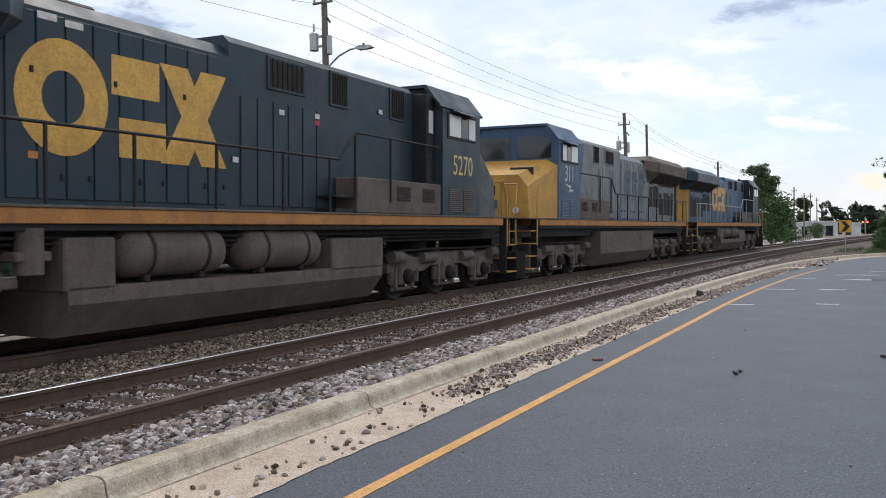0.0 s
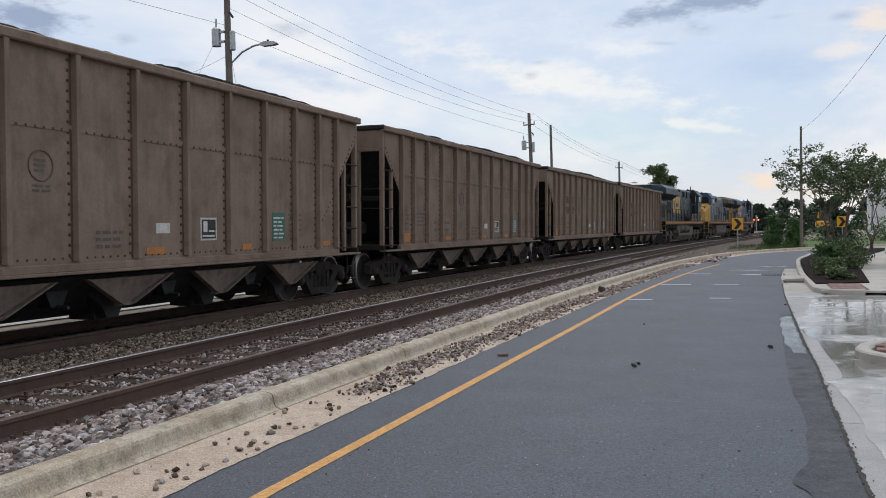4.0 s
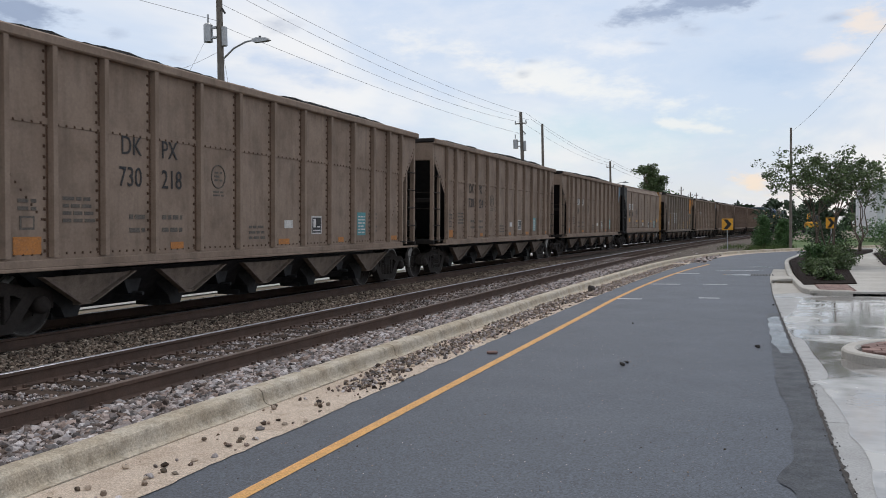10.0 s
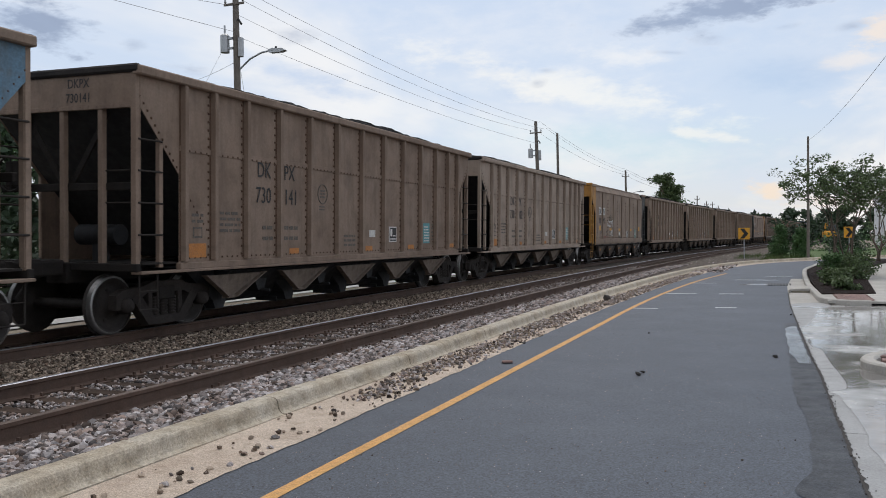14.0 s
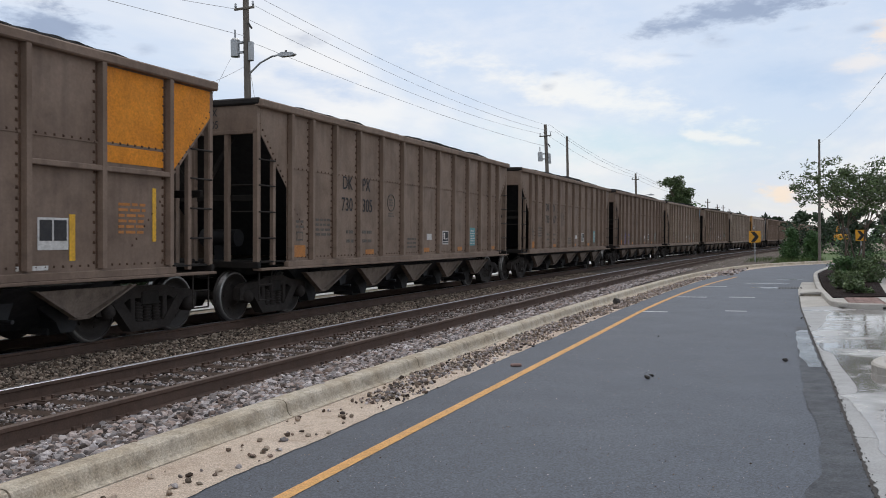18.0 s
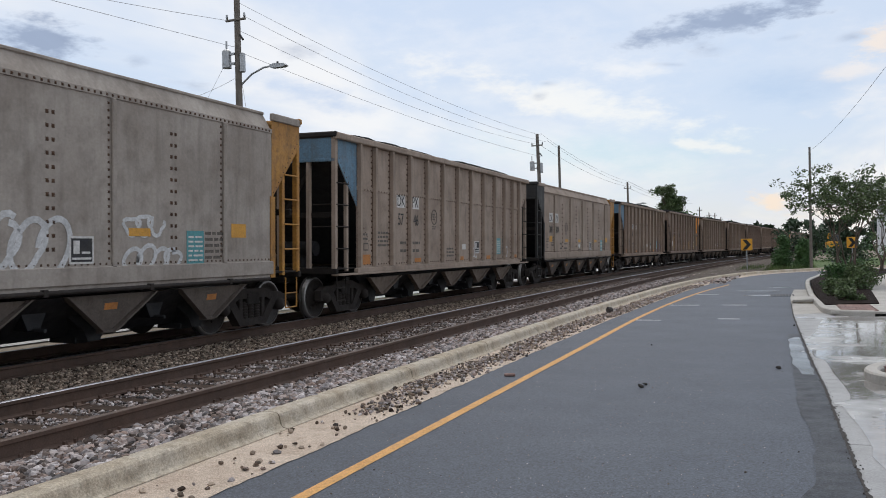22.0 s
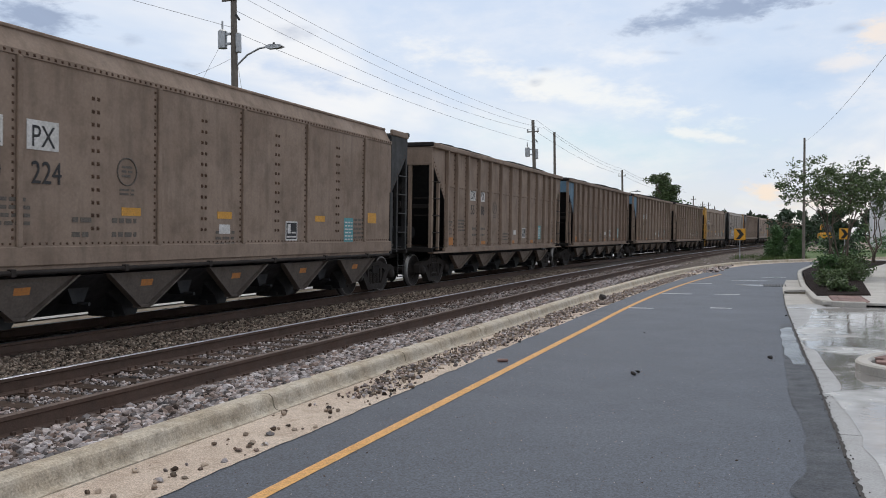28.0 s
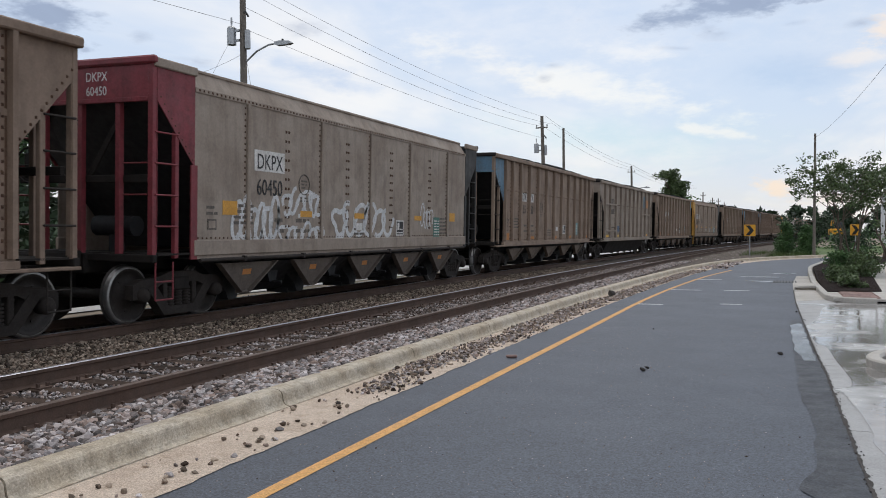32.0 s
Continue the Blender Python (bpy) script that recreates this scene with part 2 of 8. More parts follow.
PUDDLE = surf("puddle", (0.11, 0.11, 0.115), (0.08, 0.08, 0.085), rough=0.2, scale=0.4, fine=6, bump=0.05, amount=0.2, spec=0.5, contrast=0.03)
YELLOW_PAINT = surf("yellow_road_paint", (0.66, 0.37, 0.14), (0.57, 0.315, 0.115), (0.3, 0.21, 0.13), rough=0.75, scale=3, fine=80, bump=0.4, amount=0.6, contrast=0.3, spec=0.25)
WHITE_BAR = surf("white_road_bar", (0.7, 0.7, 0.7), (0.6, 0.6, 0.6), (0.25, 0.25, 0.26), rough=0.6, scale=4, fine=60, bump=0.2, amount=0.7)
EARTH = surf("earth", (0.25, 0.21, 0.165), (0.19, 0.155, 0.12), rough=0.95, scale=0.5, fine=25, bump=0.8, amount=0.6)
BALLAST_BASE = surf("ballast_bed", (0.16, 0.135, 0.115), (0.09, 0.074, 0.063), (0.045, 0.036, 0.03), rough=0.95, scale=5, fine=26, bump=1.0, amount=0.8, contrast=0.5, bdist=0.05, spec=0.15)
STONE = surf("ballast_stone", (0.35, 0.325, 0.325), (0.19, 0.142, 0.12), (0.15, 0.105, 0.08), rough=0.92, scale=2.5, fine=60, bump=0.3, amount=0.35, island=0.8, hue=True, spec=0.25)
STONE_RUST = surf("rusty_ballast_stone", (0.29, 0.235, 0.185), (0.1, 0.07, 0.052), (0.08, 0.054, 0.042), rough=0.92, scale=2.5, fine=60, bump=0.3, amount=0.4, island=0.78, hue=True, spec=0.2)
STONE_DARK = surf("dark_stone", (0.06, 0.052, 0.048), (0.04, 0.036, 0.034), rough=0.9, scale=6, fine=50, bump=0.5)
TIE_WOOD = surf("creosoted_timber", (0.06, 0.042, 0.033), (0.04, 0.029, 0.024), (0.1, 0.073, 0.055), rough=0.95, scale=3, fine=35, bump=0.6, amount=0.5, rand=0.35, spec=0.12)
RAIL_RUST = surf("rusty_rail", (0.098, 0.06, 0.044), (0.075, 0.047, 0.035), (0.05, 0.033, 0.026), rough=0.85, scale=2, fine=60, bump=0.3)
RAIL_DULL = surf("dull_rail_head", (0.12, 0.085, 0.07), (0.09, 0.065, 0.055), rough=0.6, metal=0.3, scale=4, fine=60, bump=0.05)
RAIL_HEAD = surf("polished_rail_head", (0.42, 0.43, 0.48), (0.36, 0.37, 0.41), rough=0.4, metal=1.0, scale=4, fine=60, bump=0.02, contrast=0.06)
# grime, darkened further to carry the shade under the cars
STEEL_DIRTY_SHADED = surf("grimy_shaded_underframe_steel", (0.026, 0.022, 0.02), (0.017, 0.015, 0.014), (0.035, 0.028, 0.023), rough=0.85, scale=2, fine=40, bump=0.3, spec=0.2)
# black parts; on hopper bays and floors the black is painted shade
STEEL_BLACK = surf("black_and_shaded_steel", (0.018, 0.018, 0.02), (0.012, 0.012, 0.014), (0.035, 0.03, 0.026), rough=0.65, scale=3, fine=40, bump=0.2)
CAST_BROWN = surf("dusty_cast_steel", (0.04, 0.033, 0.029), (0.027, 0.022, 0.02), (0.02, 0.017, 0.016), rough=0.85, scale=3, fine=40, bump=0.3, spec=0.25)
WHEEL_FACE = surf("wheel_steel", (0.04, 0.033, 0.03), (0.028, 0.024, 0.022), (0.07, 0.06, 0.053), rough=0.6, scale=5, fine=60, bump=0.2, spec=0.25)
TREAD = surf("polished_wheel_tread", (0.34, 0.33, 0.32), rough=0.45, metal=0.9, scale=5, fine=60, bump=0.05)
COAL_RIM = surf("coal_dusted_rim", (0.035, 0.03, 0.028), (0.02, 0.018, 0.018), rough=0.85, scale=2, fine=30, bump=0.3, spec=0.2)
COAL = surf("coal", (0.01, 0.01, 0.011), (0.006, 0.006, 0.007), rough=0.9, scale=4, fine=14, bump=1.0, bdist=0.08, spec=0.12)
HOPPER_TINTS = []
for _k, (_a, _b) in enumerate((((0.24, 0.17, 0.127), (0.18, 0.123, 0.09)), ((0.275, 0.199, 0.15), (0.205, 0.144, 0.106)), ((0.225, 0.157, 0.118), (0.165, 0.112, 0.083)),
                               ((0.315, 0.255, 0.207), (0.238, 0.184, 0.146)), ((0.222, 0.175, 0.139), (0.166, 0.127, 0.1)), ((0.36, 0.31, 0.268), (0.27, 0.225, 0.19)), ((0.345, 0.265, 0.21), (0.262, 0.196, 0.152)))):
    _a, _b = tuple(v * w for v, w in zip(_a, (1.09, 1.125, 1.15))), tuple(v * w for v, w in zip(_b, (1.09, 1.125, 1.15)))
    HOPPER_TINTS.append(surf("weathered_hopper_paint_%s" % "abcdefg"[_k], _a, _b, tuple(v * 0.5 for v in _b), rough=0.74, scale=0.8, fine=24, bump=0.15, amount=0.45, streak=0.42, contrast=0.09, spec=0.3))
RUST_RIB = surf("rusty_rib_paint", (0.115, 0.068, 0.045), (0.08, 0.048, 0.034), (0.05, 0.032, 0.025), rough=0.85, scale=2.2, fine=35, bump=0.25, amount=0.5, streak=0.4, spec=0.2)
END_ORANGE = surf("orange_car_end_paint", (0.47, 0.235, 0.05), (0.36, 0.17, 0.04), (0.12, 0.07, 0.035), rough=0.6, scale=1.5, fine=30, bump=0.1, amount=0.7, streak=0.7)
END_YELLOW = surf("yellow_car_end_paint", (0.62, 0.34, 0.065), (0.5, 0.26, 0.05), (0.13, 0.075, 0.035), rough=0.6, scale=1.5, fine=30, bump=0.1, amount=0.6, streak=0.6)
END_BLACK = surf("black_car_end_paint", (0.02, 0.02, 0.021), (0.03, 0.027, 0.025), rough=0.6, scale=1.5, fine=30, bump=0.1, streak=0.4)
END_BLUE = surf("blue_car_end_paint", (0.12, 0.22, 0.31), (0.1, 0.18, 0.25), (0.1, 0.09, 0.08), rough=0.6, scale=1.5, fine=30, bump=0.1, amount=0.5, streak=0.5)
END_RED = surf("red_car_end_paint", (0.22, 0.035, 0.045), (0.17, 0.03, 0.038), (0.06, 0.02, 0.02), rough=0.55, scale=1.5, fine=30, bump=0.1, amount=0.5, streak=0.5)
PANEL_ORANGE = surf("orange_panel_paint", (0.74, 0.27, 0.025), (0.62, 0.22, 0.022), rough=0.6, scale=2, fine=30, bump=0.05, amount=0.3, streak=0.3, spec=0.2)
STRIP_YELLOW = surf("yellow_reflective_strip", (0.75, 0.42, 0.03), (0.66, 0.36, 0.03), rough=0.4, scale=4, fine=30, bump=0.02, amount=0.2)
DECAL_WHITE = surf("white_decal", (0.66, 0.64, 0.62), (0.55, 0.53, 0.5), (0.35, 0.32, 0.28), rough=0.6, scale=4, fine=30, bump=0.0, amount=0.5)
DECAL_DARK = surf("dark_stencil_paint", (0.03, 0.03, 0.034), (0.045, 0.042, 0.04), rough=0.7, scale=6, fine=30, bump=0.0)
DECAL_FAINT = surf("faded_stencil_paint", (0.1, 0.085, 0.075), (0.14, 0.12, 0.1), rough=0.75, scale=14, fine=60, bump=0.0, contrast=0.4)
DECAL_TEAL = surf("teal_sticker", (0.09, 0.3, 0.32), (0.08, 0.26, 0.28), rough=0.5, scale=4, fine=30, bump=0.0)
DECAL_GREEN = surf("green_sticker", (0.04, 0.16, 0.12), (0.04, 0.14, 0.11), rough=0.5, scale=4, fine=30, bump=0.0)
DECAL_ORANGE = surf("faded_orange_paint", (0.52, 0.21, 0.055), (0.42, 0.17, 0.05), (0.24, 0.14, 0.085), rough=0.7, scale=6, fine=40, bump=0.0, amount=0.7)
DECAL_AMBER = surf("amber_patch_paint", (0.64, 0.33, 0.06), (0.54, 0.27, 0.05), (0.3, 0.18, 0.08), rough=0.7, scale=6, fine=40, bump=0.0, amount=0.4)
DECAL_RED = surf("red_sticker", (0.5, 0.03, 0.06), rough=0.5, scale=4, fine=30, bump=0.0)
GRAFFITI_WHITE = surf("white_spray_paint", (0.62, 0.62, 0.62), (0.5, 0.5, 0.5), rough=0.6, scale=6, fine=30, bump=0.0)
GRAFFITI_RED = surf("faded_red_spray_paint", (0.26, 0.07, 0.06), (0.2, 0.08, 0.065), rough=0.7, scale=6, fine=30, bump=0.0)
GRAFFITI_PURPLE = surf("purple_spray_paint", (0.14, 0.1, 0.26), (0.2, 0.15, 0.3), rough=0.6, scale=6, fine=30, bump=0.0)
LOCO_BLUE = surf("dark_blue_locomotive_paint", (0.02, 0.042, 0.06), (0.027, 0.046, 0.058), (0.055, 0.05, 0.045), rough=0.42, scale=0.8, fine=20, bump=0.04, amount=0.4, streak=0.35, contrast=0.08, spec=0.25)
LOCO_BLUE2 = surf("faded_blue_locomotive_paint", (0.04, 0.085, 0.17), (0.05, 0.09, 0.15), (0.05, 0.055, 0.065), rough=0.5, scale=0.9, fine=20, bump=0.04, amount=0.4, streak=0.4, contrast=0.08)
LOCO_GREY = surf("grey_locomotive_paint", (0.2, 0.22, 0.225), (0.15, 0.165, 0.17), (0.07, 0.07, 0.07), rough=0.55, scale=0.9, fine=20, bump=0.04, amount=0.5, streak=0.6, contrast=0.08)
LOCO_YELLOW = surf("yellow_locomotive_paint", (0.54, 0.3, 0.06), (0.44, 0.24, 0.05), (0.2, 0.13, 0.06), rough=0.5, scale=1.0, fine=20, bump=0.04, amount=0.5, streak=0.5, contrast=0.08)
LOCO_ORANGE = surf("orange_gold_locomotive_paint", (0.48, 0.25, 0.06), (0.4, 0.2, 0.05), (0.2, 0.12, 0.05), rough=0.45, scale=1.0, fine=20, bump=0.04, amount=0.4, streak=0.4, contrast=0.08)
LOCO_GOLD = surf("gold_lettering_paint", (0.66, 0.38, 0.075), (0.55, 0.31, 0.065), (0.27, 0.17, 0.06), rough=0.5, scale=2, fine=30, bump=0.02, amount=0.4, streak=0.3)
SILL_ORANGE = surf("dirty_orange_sill_paint", (0.45, 0.2, 0.05), (0.36, 0.15, 0.04), (0.17, 0.1, 0.055), rough=0.6, scale=1.2, fine=30, bump=0.05, amount=0.7)
LOCO_GRIME = surf("grimy_locomotive_steel", (0.15, 0.122, 0.103), (0.11, 0.09, 0.077), (0.065, 0.053, 0.046), rough=0.75, scale=1.2, fine=30, bump=0.15, amount=0.5, streak=0.4, spec=0.25)
GRILLE = surf("dark_grille", (0.013, 0.011, 0.01), (0.022, 0.016, 0.013), rough=0.75, scale=3, fine=60, bump=0.5)
CHROME = surf("galvanised_steel", (0.42, 0.43, 0.44), (0.34, 0.35, 0.36), rough=0.45, metal=0.8, scale=4, fine=40, bump=0.05)
POLE_WOOD = surf("weathered_pole_wood", (0.2, 0.178, 0.155), (0.14, 0.122, 0.105), rough=0.9, scale=1.5, fine=25, bump=0.4, streak=0.5)
WIRE = surf("wire", (0.3, 0.3, 0.32), rough=0.6, bump=0.0)
SIGN_YELLOW = surf("yellow_sign_sheet", (0.72, 0.36, 0.03), (0.66, 0.32, 0.03), rough=0.45, scale=3, bump=0.0, amount=0.2)
SIGN_BLACK = surf("black_sign_print", (0.02, 0.02, 0.02), rough=0.5, bump=0.0)
BARK = surf("bark", (0.15, 0.115, 0.09), (0.1, 0.08, 0.062), rough=0.95, scale=4, fine=40, bump=0.5)
LEAF = surf("leaf", (0.09, 0.13, 0.045), (0.055, 0.09, 0.032), (0.045, 0.065, 0.025), rough=0.55, scale=1.5, fine=20, bump=0.0, island=0.4)
LEAF_DARK = surf("dark_leaf", (0.035, 0.062, 0.028), (0.022, 0.042, 0.02), rough=0.6, scale=0.4, fine=20, bump=0.0, island=0.35)
LEAF_BUSH = surf("bush_leaf", (0.075, 0.15, 0.045), (0.045, 0.1, 0.032), rough=0.55, scale=1.2, fine=20, bump=0.0, island=0.4)
MULCH = surf("mulch", (0.028, 0.019, 0.016), (0.017, 0.012, 0.011), rough=0.95, spec=0.08, scale=4, fine=35, bump=1.0, bdist=0.04)
GRASS = surf("grass", (0.09, 0.14, 0.04), (0.06, 0.1, 0.03), (0.12, 0.12, 0.05), rough=0.9, scale=0.4, fine=12, bump=0.8, bdist=0.05)
BRICK_PAVER = surf("brick_paver", (0.235, 0.15, 0.13), (0.19, 0.12, 0.105), rough=0.8, scale=3, fine=40, bump=0.3, rand=0.25)
WALL_WHITE = surf("white_metal_wall", (0.62, 0.64, 0.66), (0.55, 0.57, 0.59), rough=0.6, scale=0.3, fine=10, bump=0.05, streak=0.3)
BAY_PAINT = surf("dusty_bay_paint", (0.22, 0.172, 0.14), (0.16, 0.125, 0.1), (0.07, 0.055, 0.045), rough=0.8, scale=1.5, fine=30, bump=0.2, amount=0.6, streak=0.5, spec=0.25)
PAN_CONC = surf("damp_pan_concrete", (0.37, 0.37, 0.37), (0.3, 0.3, 0.3), (0.21, 0.2, 0.19), rough=0.6, scale=0.9, fine=60, bump=0.2, amount=0.5)
LOT_CONC = surf("pale_lot_concrete", (0.5, 0.49, 0.48), (0.43, 0.42, 0.41), (0.32, 0.31, 0.3), rough=0.45, scale=0.4, fine=20, bump=0.1, amount=0.3, spec=0.5)


def glass(name, tint):
    m = bpy.data.materials.new(name)
    m.use_nodes = True
    b = m.node_tree.nodes["Principled BSDF"]
    b.inputs["Base Color"].default_value, b.inputs["Roughness"].default_value = (*tint, 1), 0.06
    b.inputs["Specular IOR Level"].default_value = 0.6
    return m


CAB_GLASS = glass("dark_cab_glass", (0.02, 0.024, 0.027))
LENS = glass("lamp_lens", (0.6, 0.62, 0.6))


def water_film():
    """Water lying on concrete: mirror-smooth pools and a rougher wet film between them, with faint ripples."""
    m = bpy.data.materials.new("standing_water")
    m.use_nodes = True
    nt = m.node_tree
    n, link = nt.nodes, nt.links
    b = n["Principled BSDF"]
    tc = n.new("ShaderNodeTexCoord")

    def nz(scale, detail, lo, hi, a, z):
        t = n.new("ShaderNodeTexNoise")
        t.inputs["Scale"].default_value, t.inputs["Detail"].default_value = scale, detail
        link.new(tc.outputs["Object"], t.inputs["Vector"])
        r = n.new("ShaderNodeMapRange")
        r.inputs[1].default_value, r.inputs[2].default_value, r.inputs[3].default_value, r.inputs[4].default_value = lo, hi, a, z
        link.new(t.outputs[0], r.inputs[0])
        return r.outputs[0]

    x = n.new("ShaderNodeMix")
    x.data_type = "RGBA"
    x.inputs[6].default_value, x.inputs[7].default_value = (0.2, 0.19, 0.18, 1), (0.44, 0.43, 0.41, 1)
    link.new(nz(0.9, 5, 0.45, 0.6, 0, 1), x.inputs[0])
    link.new(x.outputs[2], b.inputs["Base Color"])
    link.new(nz(0.9, 5, 0.45, 0.62, 0.03, 0.3), b.inputs["Roughness"])
    b.inputs["Specular IOR Level"].default_value = 0.6
    bp = n.new("ShaderNodeBump")
    bp.inputs["Strength"].default_value, bp.inputs["Distance"].default_value = 0.12, 0.01
    link.new(nz(14, 2, 0, 1, 0, 1), bp.inputs["Height"])
    link.new(bp.outputs[0], b.inputs["Normal"])
    return m


WATER = water_film()


# ---- mesh helpers ----
class Geo:
    """Collects vertices and faces; mesh() makes one mesh of them."""

    def __init__(self):
        self.v, self.f, self.s = [], [], []

    def add(self, verts, faces, smooth=False):
        o = len(self.v)
        self.v += [tuple(p) for p in verts]
        self.f += [tuple(i + o for i in q) for q in faces]
        self.s += [smooth] * len(faces)
        return self

    def box(self, x0, x1, y0, y1, z0, z1, c=0.0):
        if c <= 0:
            p = [(x, y, z) for x in (x0, x1) for y in (y0, y1) for z in (z0, z1)]
            return self.add(p, [(0, 1, 3, 2), (4, 6, 7, 5), (0, 4, 5, 1), (2, 3, 7, 6), (0, 2, 6, 4), (1, 5, 7, 3)])
        m = ((x0 + x1) / 2, (y0 + y1) / 2, (z0 + z1) / 2)
        h = (abs(x1 - x0) / 2, abs(y1 - y0) / 2, abs(z1 - z0) / 2)
        p, idx = [], {}
        for sx in (-1, 1):
            for sy in (-1, 1):
                for sz in (-1, 1):
                    for ax in range(3):
                        q = [sx * h[0], sy * h[1], sz * h[2]]
                        for k in range(3):
                            if k != ax:
                                q[k] -= math.copysign(min(c, h[k] * 0.9), q[k])
                        idx[sx, sy, sz, ax] = len(p)
                        p.append((m[0] + q[0], m[1] + q[1], m[2] + q[2]))
        f = []
        for ax in range(3):
            for s in (-1, 1):
                ring = []
                for a, b in ((-1, -1), (1, -1), (1, 1), (-1, 1)):
                    k = [0, 0, 0]
                    k[ax], k[(ax + 1) % 3], k[(ax + 2) % 3] = s, a, b
                    ring.append(idx[(*k, ax)])
                f.append(tuple(ring if s > 0 else ring[::-1]))
        for ax in range(3):
            a1, a2 = (ax + 1) % 3, (ax + 2) % 3
            for s1 in (-1, 1):
                for s2 in (-1, 1):
                    k0, k1 = [0, 0, 0], [0, 0, 0]
                    k0[ax], k1[ax] = -1, 1
                    k0[a1] = k1[a1] = s1
                    k0[a2] = k1[a2] = s2
                    q = (idx[(*k0, a1)], idx[(*k1, a1)], idx[(*k1, a2)], idx[(*k0, a2)])
                    f.append(q if s1 * s2 > 0 else q[::-1])
        for sx in (-1, 1):
            for sy in (-1, 1):
                for sz in (-1, 1):
                    q = (idx[sx, sy, sz, 0], idx[sx, sy, sz, 1], idx[sx, sy, sz, 2])
                    f.append(q if sx * sy * sz > 0 else q[::-1])
        return self.add(p, f)

    def prism(self, pts, axis, a, b):
        """The closed outline pts, in the two axes that follow `axis` in order x, y, z, drawn out from a to b along it."""
        n = len(pts)
        put = {"x": lambda u, w, t: (t, u, w), "y": lambda u, w, t: (u, t, w), "z": lambda u, w, t: (u, w, t)}[axis]
        p = [put(u, w, a) for u, w in pts] + [put(u, w, b) for u, w in pts]
        return self.add(p, [tuple(range(n))[::-1], tuple(range(n, 2 * n))] + [(i, (i + 1) % n, n + (i + 1) % n, n + i) for i in range(n)])

    def cyl(self, p0, p1, r, n=10, r1=None, caps=True):
        p0, p1 = Vector(p0), Vector(p1)
        r1 = r if r1 is None else r1
        d = (p1 - p0).normalized()
        u = d.orthogonal().normalized()
        w = d.cross(u)
        ring = [(math.cos(2 * math.pi * k / n), math.sin(2 * math.pi * k / n)) for k in range(n)]
        a = [p0 + (u * x + w * y) * r for x, y in ring]
        b = [p1 + (u * x + w * y) * r1 for x, y in ring]
        self.add(a + b, [(k, (k + 1) % n, n + (k + 1) % n, n + k) for k in range(n)], True)
        if caps:
            self.add(a, [tuple(range(n))[::-1]])
            self.add(b, [tuple(range(n))])
        return self

    def tube(self, pts, r, n=6):
        """A bent rod through pts."""
        for a, b in zip(pts[:-1], pts[1:]):
            self.cyl(a, b, r, n)
        return self

    def lathe(self, profile, axis_at=(0, 0, 0), n=24):
        """profile: (x, radius) pairs, turned about the x axis."""
        k = len(profile)
        p = []
        for i in range(n):
            a = 2 * math.pi * i / n
            p += [(axis_at[0] + x, axis_at[1] + r * math.cos(a), axis_at[2] + r * math.sin(a)) for x, r in profile]
        f = [(i * k + j, i * k + j + 1, ((i + 1) % n) * k + j + 1, ((i + 1) % n) * k + j) for i in range(n) for j in range(k - 1)]
        return self.add(p, f, True)

    def stud(self, x, y, z, r, h, axis=0):
        """A rivet head that stands out along +x (0), -y (1)."""
        if axis == 0:
            b = [(x, y - r, z - r), (x, y + r, z - r), (x, y + r, z + r), (x, y - r, z + r), (x + h, y, z)]
        else:
            b = [(x - r, y, z - r), (x + r, y, z - r), (x + r, y, z + r), (x - r, y, z + r), (x, y - h, z)]
        return self.add(b, [(0, 1, 4), (1, 2, 4), (2, 3, 4), (3, 0, 4)])

    def mesh(self, name, material=None):
        me = bpy.data.meshes.new(name)
        me.from_pydata(self.v, [], self.f)
        me.polygons.foreach_set("use_smooth", self.s)
        if material:
            me.materials.append(material)
        me.update()
        return me


def part(name, what, material, parent, label="", at=None):
    """One mesh object under a thing or a part. what: a Geo or a mesh that is shared."""
    me = what.mesh(name, material) if isinstance(what, Geo) else what
    ob = new(name, me)
    ob.parent = parent
    if at is not None:
        ob.matrix_basis = at if isinstance(at, Matrix) else Matrix.Translation(at)
    if material and me.materials and me.materials[0] != material:
        ob.material_slots[0].link = "OBJECT"
        ob.material_slots[0].material = material
    if label:
        tagged(ob, label)
    return ob


def thing(name, label, category, at=None, group="", kind=""):
    ob = new(name)
    if at is not None:
        ob.matrix_basis = at
    return tagged(ob, label, category, group, kind)


def solid(name, geo, material, label, category="", kind="", group="", at=None):
    ob = new(name, geo.mesh(name, material))
    if at is not None:
        ob.matrix_basis = at
    return tagged(ob, label, category, group, kind)


WORDS = {}


def words(text, size, align="LEFT"):
    """A mesh of lettering in the built-in font, lying in x and y."""
    key = (text, size, align)
    if key not in WORDS:
        cu = bpy.data.curves.new("lettering", "FONT")
        cu.body, cu.size, cu.align_x, cu.extrude, cu.resolution_u = text, size, align, 0.002, 3
        ob = bpy.data.objects.new("lettering", cu)
        scene.collection.objects.link(ob)
        WORDS[key] = bpy.data.meshes.new_from_object(ob)
        bpy.data.objects.remove(ob)
        WORDS[key].materials.clear()
        WORDS[key].materials.append(DECAL_DARK)
    return WORDS[key]


ON_RIGHT = Matrix(((0, 0, 1, 0), (1, 0, 0, 0), (0, 1, 0, 0), (0, 0, 0, 1)))  # lettering on a face that looks to +x
ON_REAR = Matrix(((1, 0, 0, 0), (0, 0, -1, 0), (0, 1, 0, 0), (0, 0, 0, 1)))  # on a face that looks to -y

